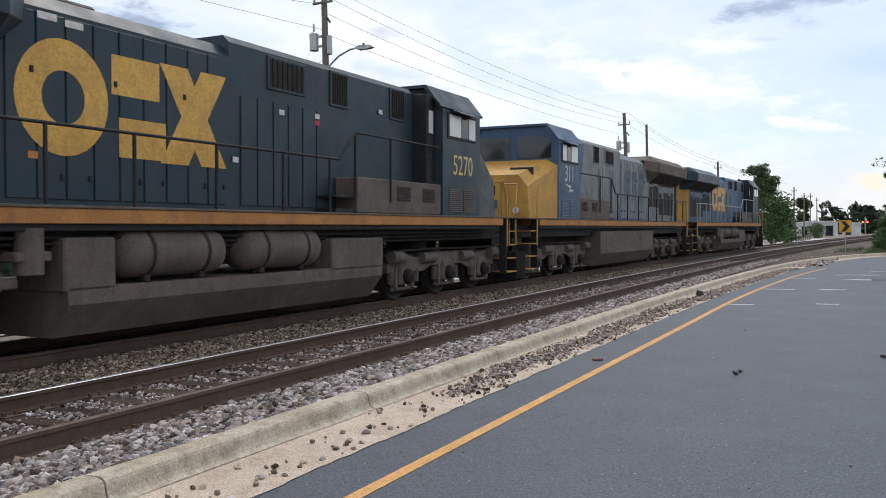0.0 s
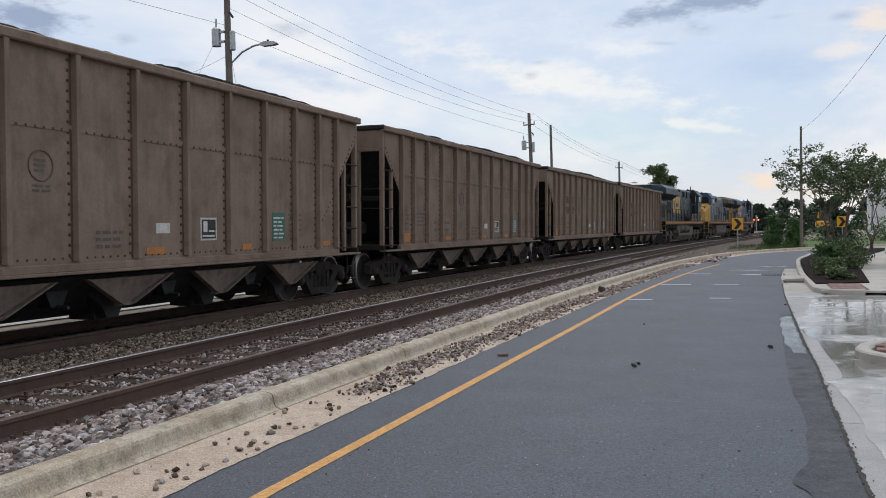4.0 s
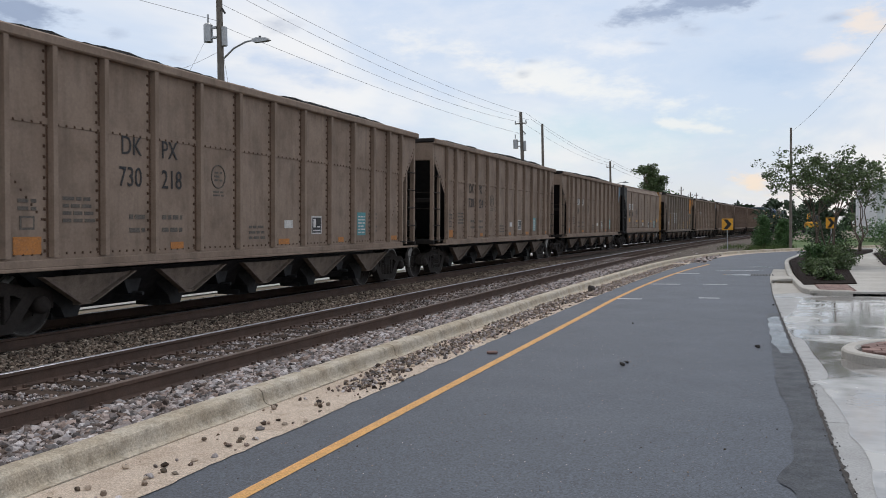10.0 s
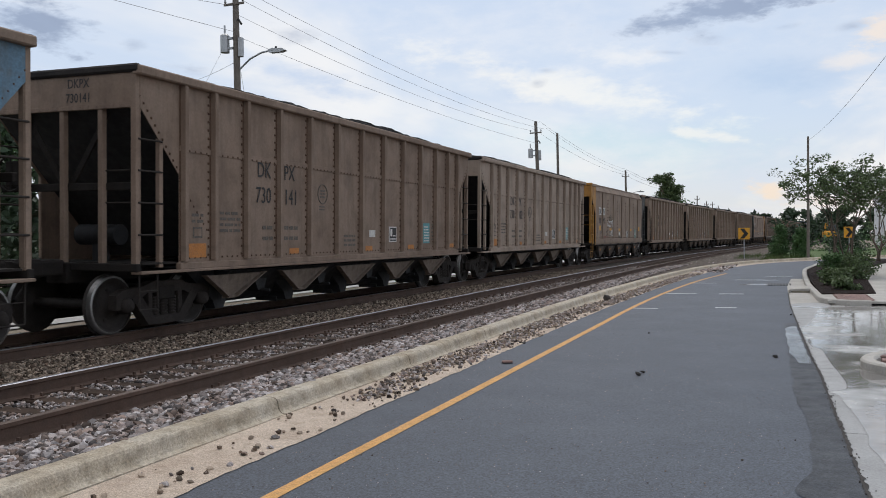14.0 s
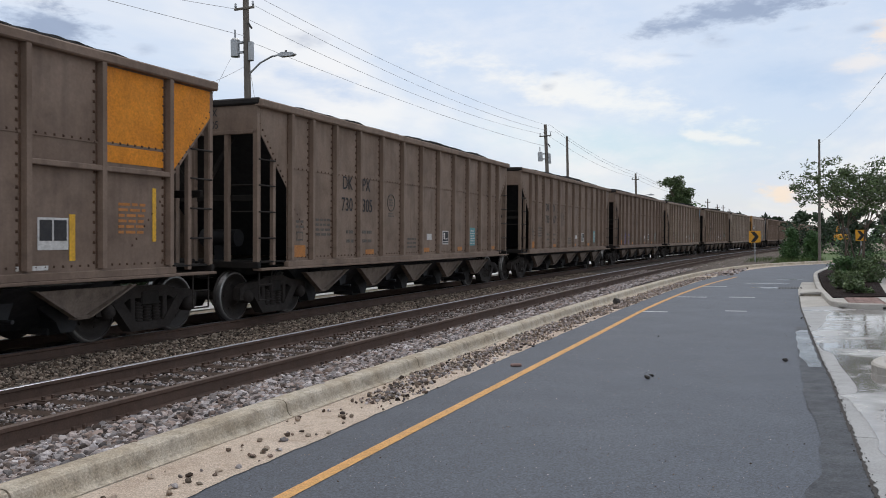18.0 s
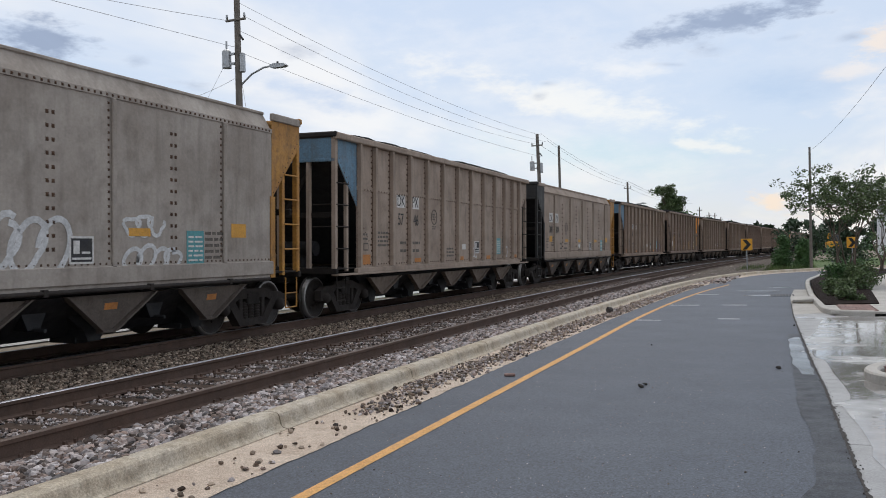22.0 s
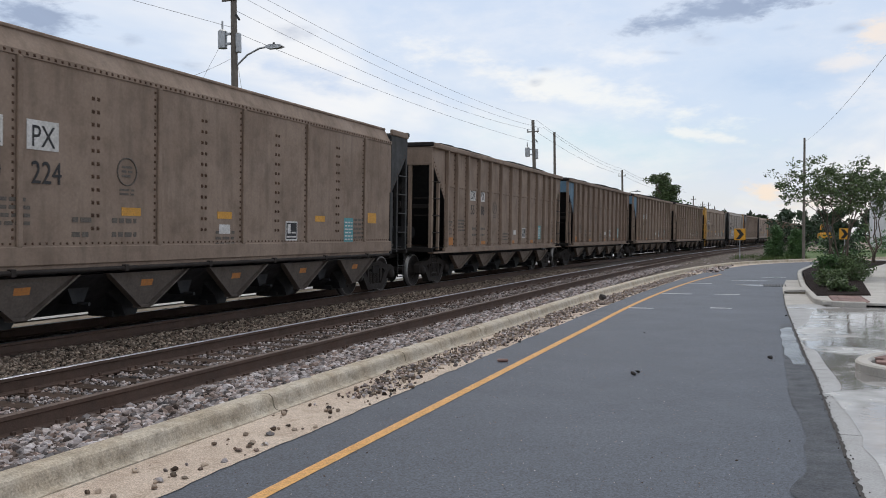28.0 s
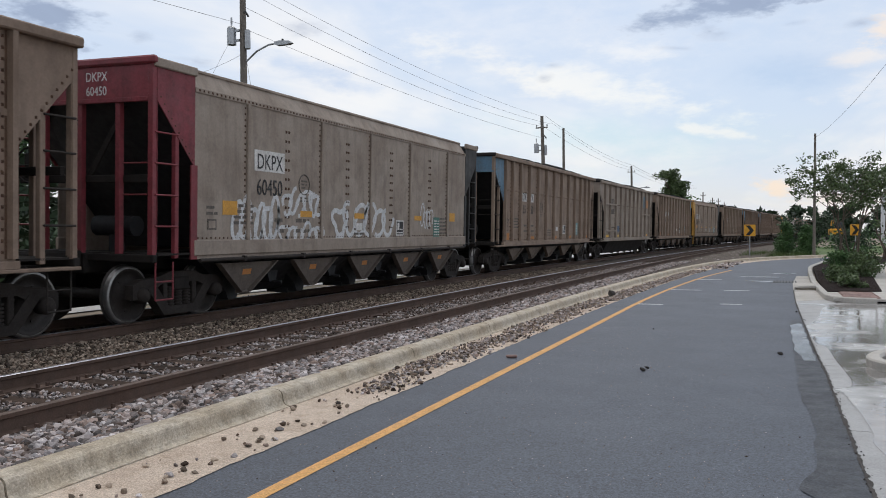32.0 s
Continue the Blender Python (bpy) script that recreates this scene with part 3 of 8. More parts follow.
# ---- the plan: straight double track that bends to the right, then runs straight again ----
BEND_Y, BEND_R, BEND_END = 18.0, 780.0, math.radians(5.2)
MAIN_X, SIDE_X = -10.25, -6.35  # centres of the train's track and of the empty one
MAIN_RAIL, SIDE_RAIL = 0.215, 0.215  # heights of the rail heads
LIFT = 0.185  # the vehicles' bodies are built from this height over the rail heads
CANT = 1.2


def on_track(s, off=0.0):
    """Place and heading (degrees) s metres along the track, off metres to the right of the train's centre line."""
    if s <= BEND_Y:
        return MAIN_X + off, s, 0.0
    a = min((s - BEND_Y) / BEND_R, BEND_END)
    r, past = BEND_R - off, s - BEND_Y - a * BEND_R
    return MAIN_X + BEND_R - r * math.cos(a) + past * math.sin(a), BEND_Y + r * math.sin(a) + past * math.cos(a), -math.degrees(a)


def ribbon(rows):
    """A sheet through rows of points of equal number."""
    g = Geo()
    k = len(rows[0])
    g.add([p for r in rows for p in r], [(i * k + j, i * k + j + 1, (i + 1) * k + j + 1, (i + 1) * k + j) for i in range(len(rows) - 1) for j in range(k - 1)])
    return g


def smooth_line(ctrl, step=1.0):
    """Points along a Catmull-Rom line through ctrl."""
    out = []
    for i in range(len(ctrl) - 1):
        p0, p1, p2, p3 = (Vector((*ctrl[min(max(j, 0), len(ctrl) - 1)], 0)) for j in (i - 1, i, i + 1, i + 2))
        n = max(1, int((p2 - p1).length / step))
        for k in range(n):
            t = k / n
            q = 0.5 * ((2 * p1) + (p2 - p0) * t + (2 * p0 - 5 * p1 + 4 * p2 - p3) * t * t + (3 * p1 - p0 - 3 * p2 + p3) * t ** 3)
            out.append((q.x, q.y))
    out.append(tuple(ctrl[-1]))
    return out


def offset_line(pts, d):
    """The line pts moved d to its right."""
    out = []
    for i, p in enumerate(pts):
        a, b = pts[max(i - 1, 0)], pts[min(i + 1, len(pts) - 1)]
        dx, dy = b[0] - a[0], b[1] - a[1]
        n = math.hypot(dx, dy)
        out.append((p[0] + d * dy / n, p[1] - d * dx / n))
    return out


KERB_LINE = smooth_line([(-4.3, -30), (-4.3, -5), (-4.3, 5), (-4.3, 14), (-4.22, 21), (-3.95, 29), (-3.45, 37), (-2.6, 44), (-1.2, 50), (1.0, 54.5), (4.2, 59), (10, 65), (20, 72), (45, 84), (120, 110)])


# ---- ground, road, track bed ----
def build_ground():
    g = Geo()
    g.add([(-2500, -600, -0.06), (2500, -600, -0.06), (2500, 3500, -0.06), (-2500, 3500, -0.06)], [(0, 1, 2, 3)])
    solid("ground", g, EARTH, "bare earth ground reaching to the horizon", "ground", "structure")
    # road between the kerb and the right-hand edge
    left = offset_line(KERB_LINE, 0.72)
    right_ctrl = smooth_line([(0.56, -30), (0.56, -5), (0.56, 5), (0.52, 14), (0.5, 20), (0.55, 25), (1.05, 33), (1.55, 40), (2.3, 48), (4.2, 53.5), (8, 58.5), (15, 64), (28, 71), (60, 85), (120, 108)])
    rows = []
    for i in range(140):
        u = i / 139
        a = left[int(u * (len(left) - 1))]
        b = right_ctrl[min(range(len(right_ctrl)), key=lambda k: (right_ctrl[k][0] - a[0]) ** 2 + (right_ctrl[k][1] - a[1]) ** 2)]
        rows.append([(a[0] + (b[0] - a[0]) * w, a[1] + (b[1] - a[1]) * w, 0.0) for w in (0, 0.35, 0.7, 1)])
    solid("road", ribbon(rows), ASPHALT, "grey worn asphalt road with a yellow edge line", "road", "structure")
    gl = [(a[0] + (b[0] - a[0]) * k / 8, a[1] + (b[1] - a[1]) * k / 8) for a, b in zip(KERB_LINE[:-1], KERB_LINE[1:]) for k in range(8)] if len(KERB_LINE) < 400 else KERB_LINE
    rr = random.Random(8)
    ragged = [(x + rr.uniform(-0.012, 0.012) + 0.005 * math.sin(y * 3.3) + 0.005 * math.sin(y * 8.7), y) for x, y in offset_line(gl, 0.79)]
    gut = [[(x, y, -0.004), (x2, y2, 0.006)] for (x, y), (x2, y2) in zip(offset_line(gl, 0.1), ragged)]
    solid("gutter", ribbon(gut), GUTTER_CONC, "pale sandy concrete gutter strewn with loose gravel", "gutter", "structure")
    # yellow edge line
    yl = smooth_line([(-2.93, -30), (-2.93, 5), (-2.93, 14), (-2.93, 20), (-2.76, 25.7), (-2.4, 31.5), (-1.8, 37)])
    solid("road_line", ribbon([[(x, y, 0.004), (x2, y2, 0.004)] for (x, y), (x2, y2) in zip(offset_line(yl, -0.052), offset_line(yl, 0.052))]), YELLOW_PAINT, "yellow painted edge line on the asphalt", "road line", "structure")
    bars = Geo()
    for x0, x1, y in ((-2.9, -2.36, 19.12), (-2.75, -1.95, 24.15), (-1.36, -0.72, 24.25), (-1.19, -0.74, 19.64), (-2.5, -1.75, 29.6)):
        bars.box(x0, x1, y - 0.05, y + 0.05, 0.0, 0.004)
    solid("road_marking", bars, WHITE_BAR, "short uneven white bars across the lane", "road marking", "structure")
    # track bed in one sheet, highest under the train's track
    prof = [(6.0, -0.06), (5.96, 0.085), (5.9, 0.09), (5.35, 0.06), (3.9, 0.0), (2.6, 0.015), (2.0, 0.02), (1.3, 0.03), (0, 0.01), (-1.3, 0.03), (-2.2, 0.0), (-2.9, -0.06)]
    KX, KY = [p[0] for p in KERB_LINE], [p[1] for p in KERB_LINE]
    rows = []
    for i in range(-30, 330, 3):
        row = []
        for off, z in prof:
            x, y, _ = on_track(i, off)
            if off > 5.88:
                # the bed reaches the back of the kerb, until the road turns away
                x = max(x, min(float(np.interp(y, KY, KX)) - 0.13 - (5.96 - off), x + 2.6))
            row.append((x, y, z))
        rows.append(row)
    solid("track_bed", ribbon(rows), BALLAST_BASE, "stone ballast bed under the double track", "track bed", "structure")
    # dark lot beyond the railway
    g = Geo().add([(-15.7, -30, -0.03), (-13.75, -30, -0.03), (-13.75, 20, -0.03), (-13.0, 50, -0.03), (-9.6, 100, -0.03), (-6, 140, -0.03), (-8.5, 142, -0.03), (-15.2, 60, -0.03)], [(0, 1, 2, 3, 4, 5, 6, 7)])
    solid("far_lane", g, LOT_CONC, "pale damp concrete lane beyond the railway", "lane", "structure")


def build_kerb():
    """Kerb stones end to end along the line, with open joints."""
    base = tagged(new("kerb"), "weathered cream concrete kerb with stained top", "kerb", "", "structure")
    pts = [p for p in KERB_LINE if -10 < p[1] < 75]
    length, start = 0.0, -10.0
    dist = [0.0]
    for a, b in zip(pts[:-1], pts[1:]):
        dist.append(dist[-1] + math.hypot(b[0] - a[0], b[1] - a[1]))
    first = next(d for d, p in zip(dist, pts) if p[1] > 6.76 - 0.5)  # a joint lies at y = 6.76
    first += 6.76 - next(p[1] for p in pts if p[1] > 6.76 - 0.5)
    cuts = [first + k * 3.05 for k in range(-8, 30)]
    xs, ys = [p[0] for p in pts], [p[1] for p in pts]
    prof = [(-0.19, -0.06), (-0.19, 0.14), (-0.165, 0.15), (-0.05, 0.152), (-0.015, 0.146), (0.008, 0.132), (0.02, 0.11), (0.034, 0.045), (0.05, 0.02), (0.075, 0.008), (0.1, 0.004), (0.1, -0.06)]
    for a, b in zip(cuts[:-1], cuts[1:]):
        if b < 0 or a > dist[-1]:
            continue
        rows = []
        for k in range(7):
            d = a + 0.008 + (b - a - 0.016) * k / 6
            x, y = np.interp(d, dist, xs), np.interp(d, dist, ys)
            x2, y2 = np.interp(d + 0.05, dist, xs), np.interp(d + 0.05, dist, ys)
            n = math.hypot(x2 - x, y2 - y) or 1.0
            rx, ry = (y2 - y) / n, -(x2 - x) / n
            w = 0.006 * math.sin(d * 2.1) + 0.004 * math.sin(d * 7.3)
            rows.append([(x + rx * (o + w), y + ry * (o + w), z + (0.5 * w if z > 0.1 else 0)) for o, z in prof])
        g = ribbon(rows)
        m = len(prof)
        g.f += [tuple(range(m)), tuple(range(6 * m, 7 * m))[::-1]]
        g.s += [False, False]
        part("kerb_stone", g, KERB_CONC, base)


def rail_mesh(off, top, s0, s1, step, name, base):
    """A flat-bottomed rail along the track at off from the train's centre line, and its polished head."""
    body, head = [], []
    sec = [(-0.07, -0.172), (-0.07, -0.158), (-0.014, -0.14), (-0.011, -0.05), (-0.036, -0.038), (-0.036, -0.006), (0.036, -0.006), (0.036, -0.038), (0.011, -0.05), (0.014, -0.14), (0.07, -0.158), (0.07, -0.172)]
    top_sec = [(-0.034, -0.0055), (-0.026, 0.0), (0.026, 0.0), (0.034, -0.0055)]
    s = s0
    while s <= s1:
        body.append([(*on_track(s, off + o)[:2], top + z) for o, z in sec])
        head.append([(*on_track(s, off + o)[:2], top + z) for o, z in top_sec])
        s += step
    r = part("rail", ribbon(body), RAIL_RUST, base, "rust-brown steel rail")
    part("rail_head", ribbon(head), RAIL_DULL if off > 4 else RAIL_HEAD, r, "dull running surface" if off > 4 else "polished steel running surface")


def build_track():
    tie = Geo().box(-1.3, 1.3, -0.11, 0.11, -0.2, 0.0, 0.012).mesh("tie", TIE_WOOD)
    plate = Geo().box(-0.19, 0.19, -0.09, 0.09, 0.0, 0.014)
    for dx in (-0.13, 0.13):
        for dy in (-0.06, 0.06):
            plate.box(dx - 0.014, dx + 0.014, dy - 0.014, dy + 0.014, 0.014, 0.05)
    plate = plate.mesh("tie_plate", RAIL_RUST)
    rng = random.Random(5)
    for label, off, top, name in (("empty siding track with rusty rails on timber ties", SIDE_X - MAIN_X, SIDE_RAIL, "siding"), ("main line track that carries the train", 0.0, MAIN_RAIL, "main_line")):
        base = tagged(new(name), label, "railway track", "", "structure")
        for o in (-0.755, 0.755):
            rail_mesh(off + o, top, -30, 260, 2.0, name, base)
        n = 0
        s = 1.0 if off else 3.0
        while n < (200 if off else 75):
            x, y, head = on_track(s + rng.uniform(-0.05, 0.05), off + rng.uniform(-0.06, 0.06))
            t = part("tie", tie, None, base, "", pose(x, y, top - 0.172 + rng.uniform(-0.006, 0.004), 0, rng.uniform(-0.5, 0.5), head + rng.uniform(-1.6, 1.6)))
            if off and n < 70:
                for o in (-0.755, 0.755):
                    part("tie_plate", plate, None, t, "", (o, 0, 0))
            s += 0.5 if n < 120 else 0.62
            n += 1


build_ground()
build_kerb()
build_track()


# ---- hopper cars ----
PITCH = 16.2  # coupled length of a hopper car
HALF = 7.34  # half the length between the corner posts


def hopper_meshes(style):
    """Shared meshes of one style: ribbed, riveted (smooth sides), banded (ribs with stiffeners) and trough (banded without bays)."""
    k = {}
    ribs = {"ribbed": 13, "banded": 11, "trough": 11, "riveted": 0}[style]
    top = {"ribbed": 3.86, "banded": 3.92, "trough": 3.86, "riveted": 3.9}[style]
    sheet = 1.44
    L1 = 6.36  # the sides stand at full height between -L1 and L1
    sill = 0.82
    # side sheet with the raked upper corners
    low = [(-L1, sill), (L1, sill), (L1, 2.3), (HALF - 0.05, 3.3), (HALF - 0.05, top - 0.1), (-HALF + 0.05, top - 0.1), (-HALF + 0.05, 3.3), (-L1, 2.3)]
    k["side_sheet"] = Geo().prism(low, "x", sheet - 0.012, sheet)
    if style == "riveted":
        k["side_sheet"] = Geo().prism([(-L1, sill), (L1, sill), (L1, top - 0.34), (-L1, top - 0.34)], "x", sheet - 0.012, sheet)
        k["side_sheet"].add([(sheet, -L1, top - 0.34), (sheet, L1, top - 0.34), (sheet - 0.2, L1, top), (sheet - 0.2, -L1, top)], [(0, 1, 2, 3)])
        k["side_sheet"].box(sheet, sheet + 0.02, -L1, L1, top - 0.38, top - 0.30, 0.004)
        k["side_sheet"].box(sheet - 0.3, sheet - 0.18, -L1, L1, top - 0.05, top + 0.02, 0.01)
    elif style == "ribbed":
        k["side_sheet"].box(sheet, sheet + 0.012, -L1, L1, 2.68, 2.77, 0.003)
    else:
        k["side_sheet"].box(sheet, sheet + 0.012, -L1, L1, 2.66, 2.70, 0.003)
    # corner plate of the riveted cars, where the colour of the end runs round
    k["corner_plate"] = Geo().prism([(L1, 2.3), (HALF - 0.05, 3.3), (HALF - 0.05, top - 0.12), (L1, top - 0.12)], "x", sheet - 0.006, sheet + 0.008)
    k["corner_plate_low"] = Geo().box(sheet - 0.01, sheet + 0.02, L1 - 0.06, L1 + 0.1, sill, 2.34, 0.004)
    # ribs and rivets
    hat = [(-0.085, 0), (-0.085, 0.008), (-0.052, 0.01), (-0.04, 0.095), (0.04, 0.095), (0.052, 0.01), (0.085, 0.008), (0.085, 0)]
    g = Geo()
    z0, z1 = sill + 0.12, top - 0.11
    p = [(sheet + d, y, z) for z in (z0, z1) for y, d in hat]
    n = len(hat)
    g.add(p, [(i, i + 1, n + i + 1, n + i) for i in range(n - 1)] + [tuple(range(n))[::-1], tuple(range(n, 2 * n))])
    k["rib"] = g
    k["rib_at"] = [-4.88, -2.26, 0.0, 2.26, 4.88]
    if ribs == 13:
        k["rib_at"] = [-6.28, -5.5, -4.55, -3.47, -2.33, -1.17, 0.0, 1.17, 2.33, 3.47, 4.55, 5.5, 6.28]
    if style == "trough":
        k["rib_at"] = [-6.28, -5.1, -3.72, -2.45, -1.23, -0.08, 1.1, 2.25, 3.5, 4.75, 6.05]
    elif ribs == 11:
        k["rib_at"] = [-6.24, -4.85, -3.58, -2.4, -1.2, 0.0, 1.2, 2.4, 3.58, 4.85, 6.24]
    rv = Geo()
    if style == "riveted":
        hat2 = Geo().box(sheet, sheet + 0.045, -0.045, 0.045, sill + 0.3, top - 0.38, 0.012)
        k["rib"] = hat2
        for y in k["rib_at"]:
            for j in range(22):
                rv.stud(sheet, y - 0.085, sill + 0.42 + j * 0.105, 0.019, 0.022)
        for y in (-3.62, -1.18, 1.08, 3.52):
            for j in range(11):
                rv.stud(sheet, y, sill + 0.55 + j * 0.18, 0.027, 0.028)
                rv.stud(sheet, y + 0.1, sill + 0.55 + j * 0.18, 0.027, 0.028)
        for i in range(110):
            y = -L1 + 0.1 + i * (2 * L1 - 0.2) / 109
            rv.stud(sheet + 0.02, y, top - 0.34, 0.02, 0.02)
            rv.stud(sheet, y, sill + 0.345, 0.016, 0.016)
    else:
        for y in k["rib_at"]:
            for j in range(20):
                for dy in (-0.11, 0.105):
                    if abs(y + dy) < L1 - 0.02:
                        rv.stud(sheet, y + dy, sill + 0.2 + j * 0.138, 0.021, 0.024)
        for i in range(86):
            y = -L1 + 0.1 + i * (2 * L1 - 0.2) / 85
            rv.stud(sheet + 0.012, y, 2.70, 0.017, 0.018)
            rv.stud(sheet, y, sill + 0.16, 0.017, 0.018)
        for i in range(9):
            u = i / 8
            for sgn in (-1, 1):
                rv.stud(sheet, sgn * (L1 - 0.2 - 0.75 * u * 0.9), 2.0 - 0.75 * u, 0.018, 0.012)
    for sgn in (-1, 1):
        for i in range(11):
            u = i / 10
            rv.stud(sheet, sgn * (L1 + 0.06 + u * (HALF - 0.14 - L1)), 2.42 + u * 1.0, 0.02, 0.022)
    k["rivets"] = rv
    # chords and sills
    tc = Geo()
    if style == "riveted":
        tc.box(sheet - 0.03, sheet + 0.05, L1 - 0.02, HALF, top - 0.14, top, 0.015).box(sheet - 0.03, sheet + 0.05, -HALF, -L1 + 0.02, top - 0.14, top, 0.015)
        tc.box(sheet - 0.26, sheet - 0.16, -L1, L1, top - 0.02, top + 0.03, 0.01)
    else:
        tc.box(sheet - 0.05, sheet + 0.115, -HALF - 0.03, HALF + 0.03, top - 0.14, top, 0.02)
    k["top_chord"] = tc
    ss = Geo()
    if style == "riveted":
        ss.box(sheet - 0.04, sheet + 0.035, -L1 - 0.02, L1 + 0.02, sill + 0.06, sill + 0.31, 0.012)
    else:
        ss.box(sheet - 0.05, sheet + 0.06, -L1 - 0.03, L1 + 0.03, sill - 0.02, sill + 0.09, 0.012).box(sheet - 0.1, sheet + 0.1, -HALF, HALF, sill - 0.06, sill - 0.015, 0.008)
    k["side_sill"] = ss
    k["pipe"] = Geo().cyl((sheet + 0.03, -HALF + 1.1, sill - 0.02), (sheet + 0.03, HALF - 1.1, sill - 0.02), 0.032, 8)
    for i in range(6):
        y = -5.0 + 2.0 * i
        k["pipe"].box(sheet - 0.08, sheet + 0.07, y - 0.04, y + 0.04, sill - 0.07, sill + 0.03, 0.006)
    # end
    e = Geo().box(-sheet, sheet, -0.02, 0.02, 3.28, top - 0.05, 0.004).box(-sheet, sheet, -0.035, 0.02, 3.24, 3.31, 0.006)
    for i in range(18):
        e.stud(-sheet + 0.1 + i * (2 * sheet - 0.2) / 17, -0.035, 3.275, 0.013, 0.014, 1)
    k["end_panel"] = e
    k["end_chord"] = Geo().box(-sheet - 0.06, sheet + 0.06, -0.075, 0.045, top - 0.1, top + 0.025, 0.03)
    k["end_brace"] = Geo().prism([(0.75, 3.2), (0.85, 3.2), (0.12, 2.1), (0.02, 2.1)], "y", -0.02, 0.02)
    k["end_beam"] = Geo().box(-sheet + 0.1, sheet - 0.1, -0.05, 0.03, 2.02, 2.14, 0.01)
    k["slope_sheet"] = Geo().prism([(0, 3.3), (0.03, 3.32), (2.35, 1.0), (2.3, 0.97)], "x", -sheet + 0.03, sheet - 0.03)
    k["end_sill"] = Geo().box(-sheet - 0.04, sheet + 0.04, -0.05, 0.05, 0.8, 0.92, 0.012).box(-sheet, sheet, 0.1, 0.9, 0.9, 0.93)
    k["corner_post"] = Geo().box(-0.05, 0.05, -0.045, 0.045, 0.9, top - 0.1, 0.008).box(-0.03, 0.055, 0.045, 0.055, 0.95, top - 0.15)
    k["end_post"] = Geo().box(-0.045, 0.045, -0.05, 0.05, 0.9, 3.3, 0.008)
    k["side_post"] = Geo().box(-0.04, 0.04, -0.045, 0.045, 0.85, 2.9, 0.008)
    k["side_rung"] = Geo().cyl((0, 0, 0), (0, 0.53, 0), 0.016, 6)
    k["stirrup"] = Geo().tube([(0, 0.05, 0.8), (0, 0.05, 0.22), (0, 0.45, 0.22), (0, 0.45, 0.8)], 0.014, 6).cyl((0, 0.05, 0.5), (0, 0.45, 0.5), 0.013, 6)
    k["end_rung"] = Geo().cyl((0, 0, 0), (0.45, 0, 0), 0.013, 6)
    # underframe
    k["centre_sill"] = Geo().box(-0.21, 0.21, -HALF - 0.1, HALF + 0.1, 0.6, 0.92, 0.015)
    k["floor"] = Geo().prism([(-1.34, 0.72), (-0.6, 0.1), (0.6, 0.1), (1.34, 0.72)], "y", -4.85, 4.85)
    bay, vee = Geo(), Geo()
    if style != "trough":
        # two sloping side plates that meet over the gate
        tri = [(-1.02, 0.79), (1.02, 0.79), (0.2, 0.2), (0.12, 0.04), (-0.12, 0.04), (-0.2, 0.2)]
        bay.prism(tri, "x", 0.28, 1.0).prism(tri, "x", -1.0, -0.28)
        for s in (-1, 1):
            bay.box(min(s * 0.3, s * 0.8), max(s * 0.3, s * 0.8), -0.16, 0.16, 0.0, 0.1, 0.01)
    lo, hi = (0.27, 0.66) if style != "riveted" else (0.2, 0.72)
    # a sloping triangular plate with a flange along each raked edge
    vee.add([(1.34, -0.84, hi), (1.34, 0.84, hi), (1.25, 0.07, lo), (1.25, -0.07, lo), (1.31, -0.84, hi), (1.31, 0.84, hi), (1.22, 0.07, lo), (1.22, -0.07, lo)], [(0, 3, 2, 1), (4, 5, 6, 7), (0, 4, 7, 3), (1, 2, 6, 5), (2, 3, 7, 6), (0, 1, 5, 4)])
    for s in (-1, 1):
        vee.add([(1.35 + d, s * (0.86 + u), hi + 0.01) for d, u in ((0.06, 0), (0.06, 0.05), (-0.06, 0.05), (-0.06, 0))] + [(1.26 + d, s * (0.08 + u), lo - 0.02) for d, u in ((0.06, 0), (0.06, 0.05), (-0.06, 0.05), (-0.06, 0))],
                [(i, (i + 1) % 4, 4 + (i + 1) % 4, 4 + i) if s > 0 else (4 + i, 4 + (i + 1) % 4, (i + 1) % 4, i) for i in range(4)] + [(0, 1, 2, 3) if s < 0 else (3, 2, 1, 0)])
    vee.box(1.16, 1.28, -0.14, 0.14, lo - 0.04, lo + 0.01, 0.006)
    k["bay"], k["bay_frame"] = bay, vee
    k["gate"] = Geo().cyl((-1.3, 0, 0.3), (1.3, 0, 0.3), 0.03, 6).prism([(-0.32, 0.78), (0.32, 0.78), (0.1, 0.3), (-0.1, 0.3)], "x", 0.3, 1.1).prism([(-0.32, 0.78), (0.32, 0.78), (0.1, 0.3), (-0.1, 0.3)], "x", -1.1, -0.3)
    if style == "trough":
        t = Geo()
        for s in (-1, 1):
            t.prism([(s * 1.42, 0.85), (s * 1.0, 0.1), (s * 0.3, 0.1), (s * 0.3, 0.85)] if s > 0 else [(s * 0.3, 0.85), (s * 0.3, 0.1), (s * 1.0, 0.1), (s * 1.42, 0.85)], "y", -4.9, 4.9)
        k["tub"] = t
    cp = Geo().box(-0.14, 0.14, 0.0, 0.5, 0.72, 0.96, 0.03).box(-0.17, 0.12, 0.42, 0.8, 0.7, 0.98, 0.05)
    cp.tube([(0.35, 0.1, 0.75), (0.38, 0.35, 0.5), (0.2, 0.65, 0.32), (0.05, 0.78, 0.42)], 0.025, 6)
    k["coupler"] = cp
    bw = Geo()
    ring = [(0.28 * math.cos(a * math.pi / 8), 0, 0.28 * math.sin(a * math.pi / 8)) for a in range(17)]
    bw.tube(ring, 0.018, 5)
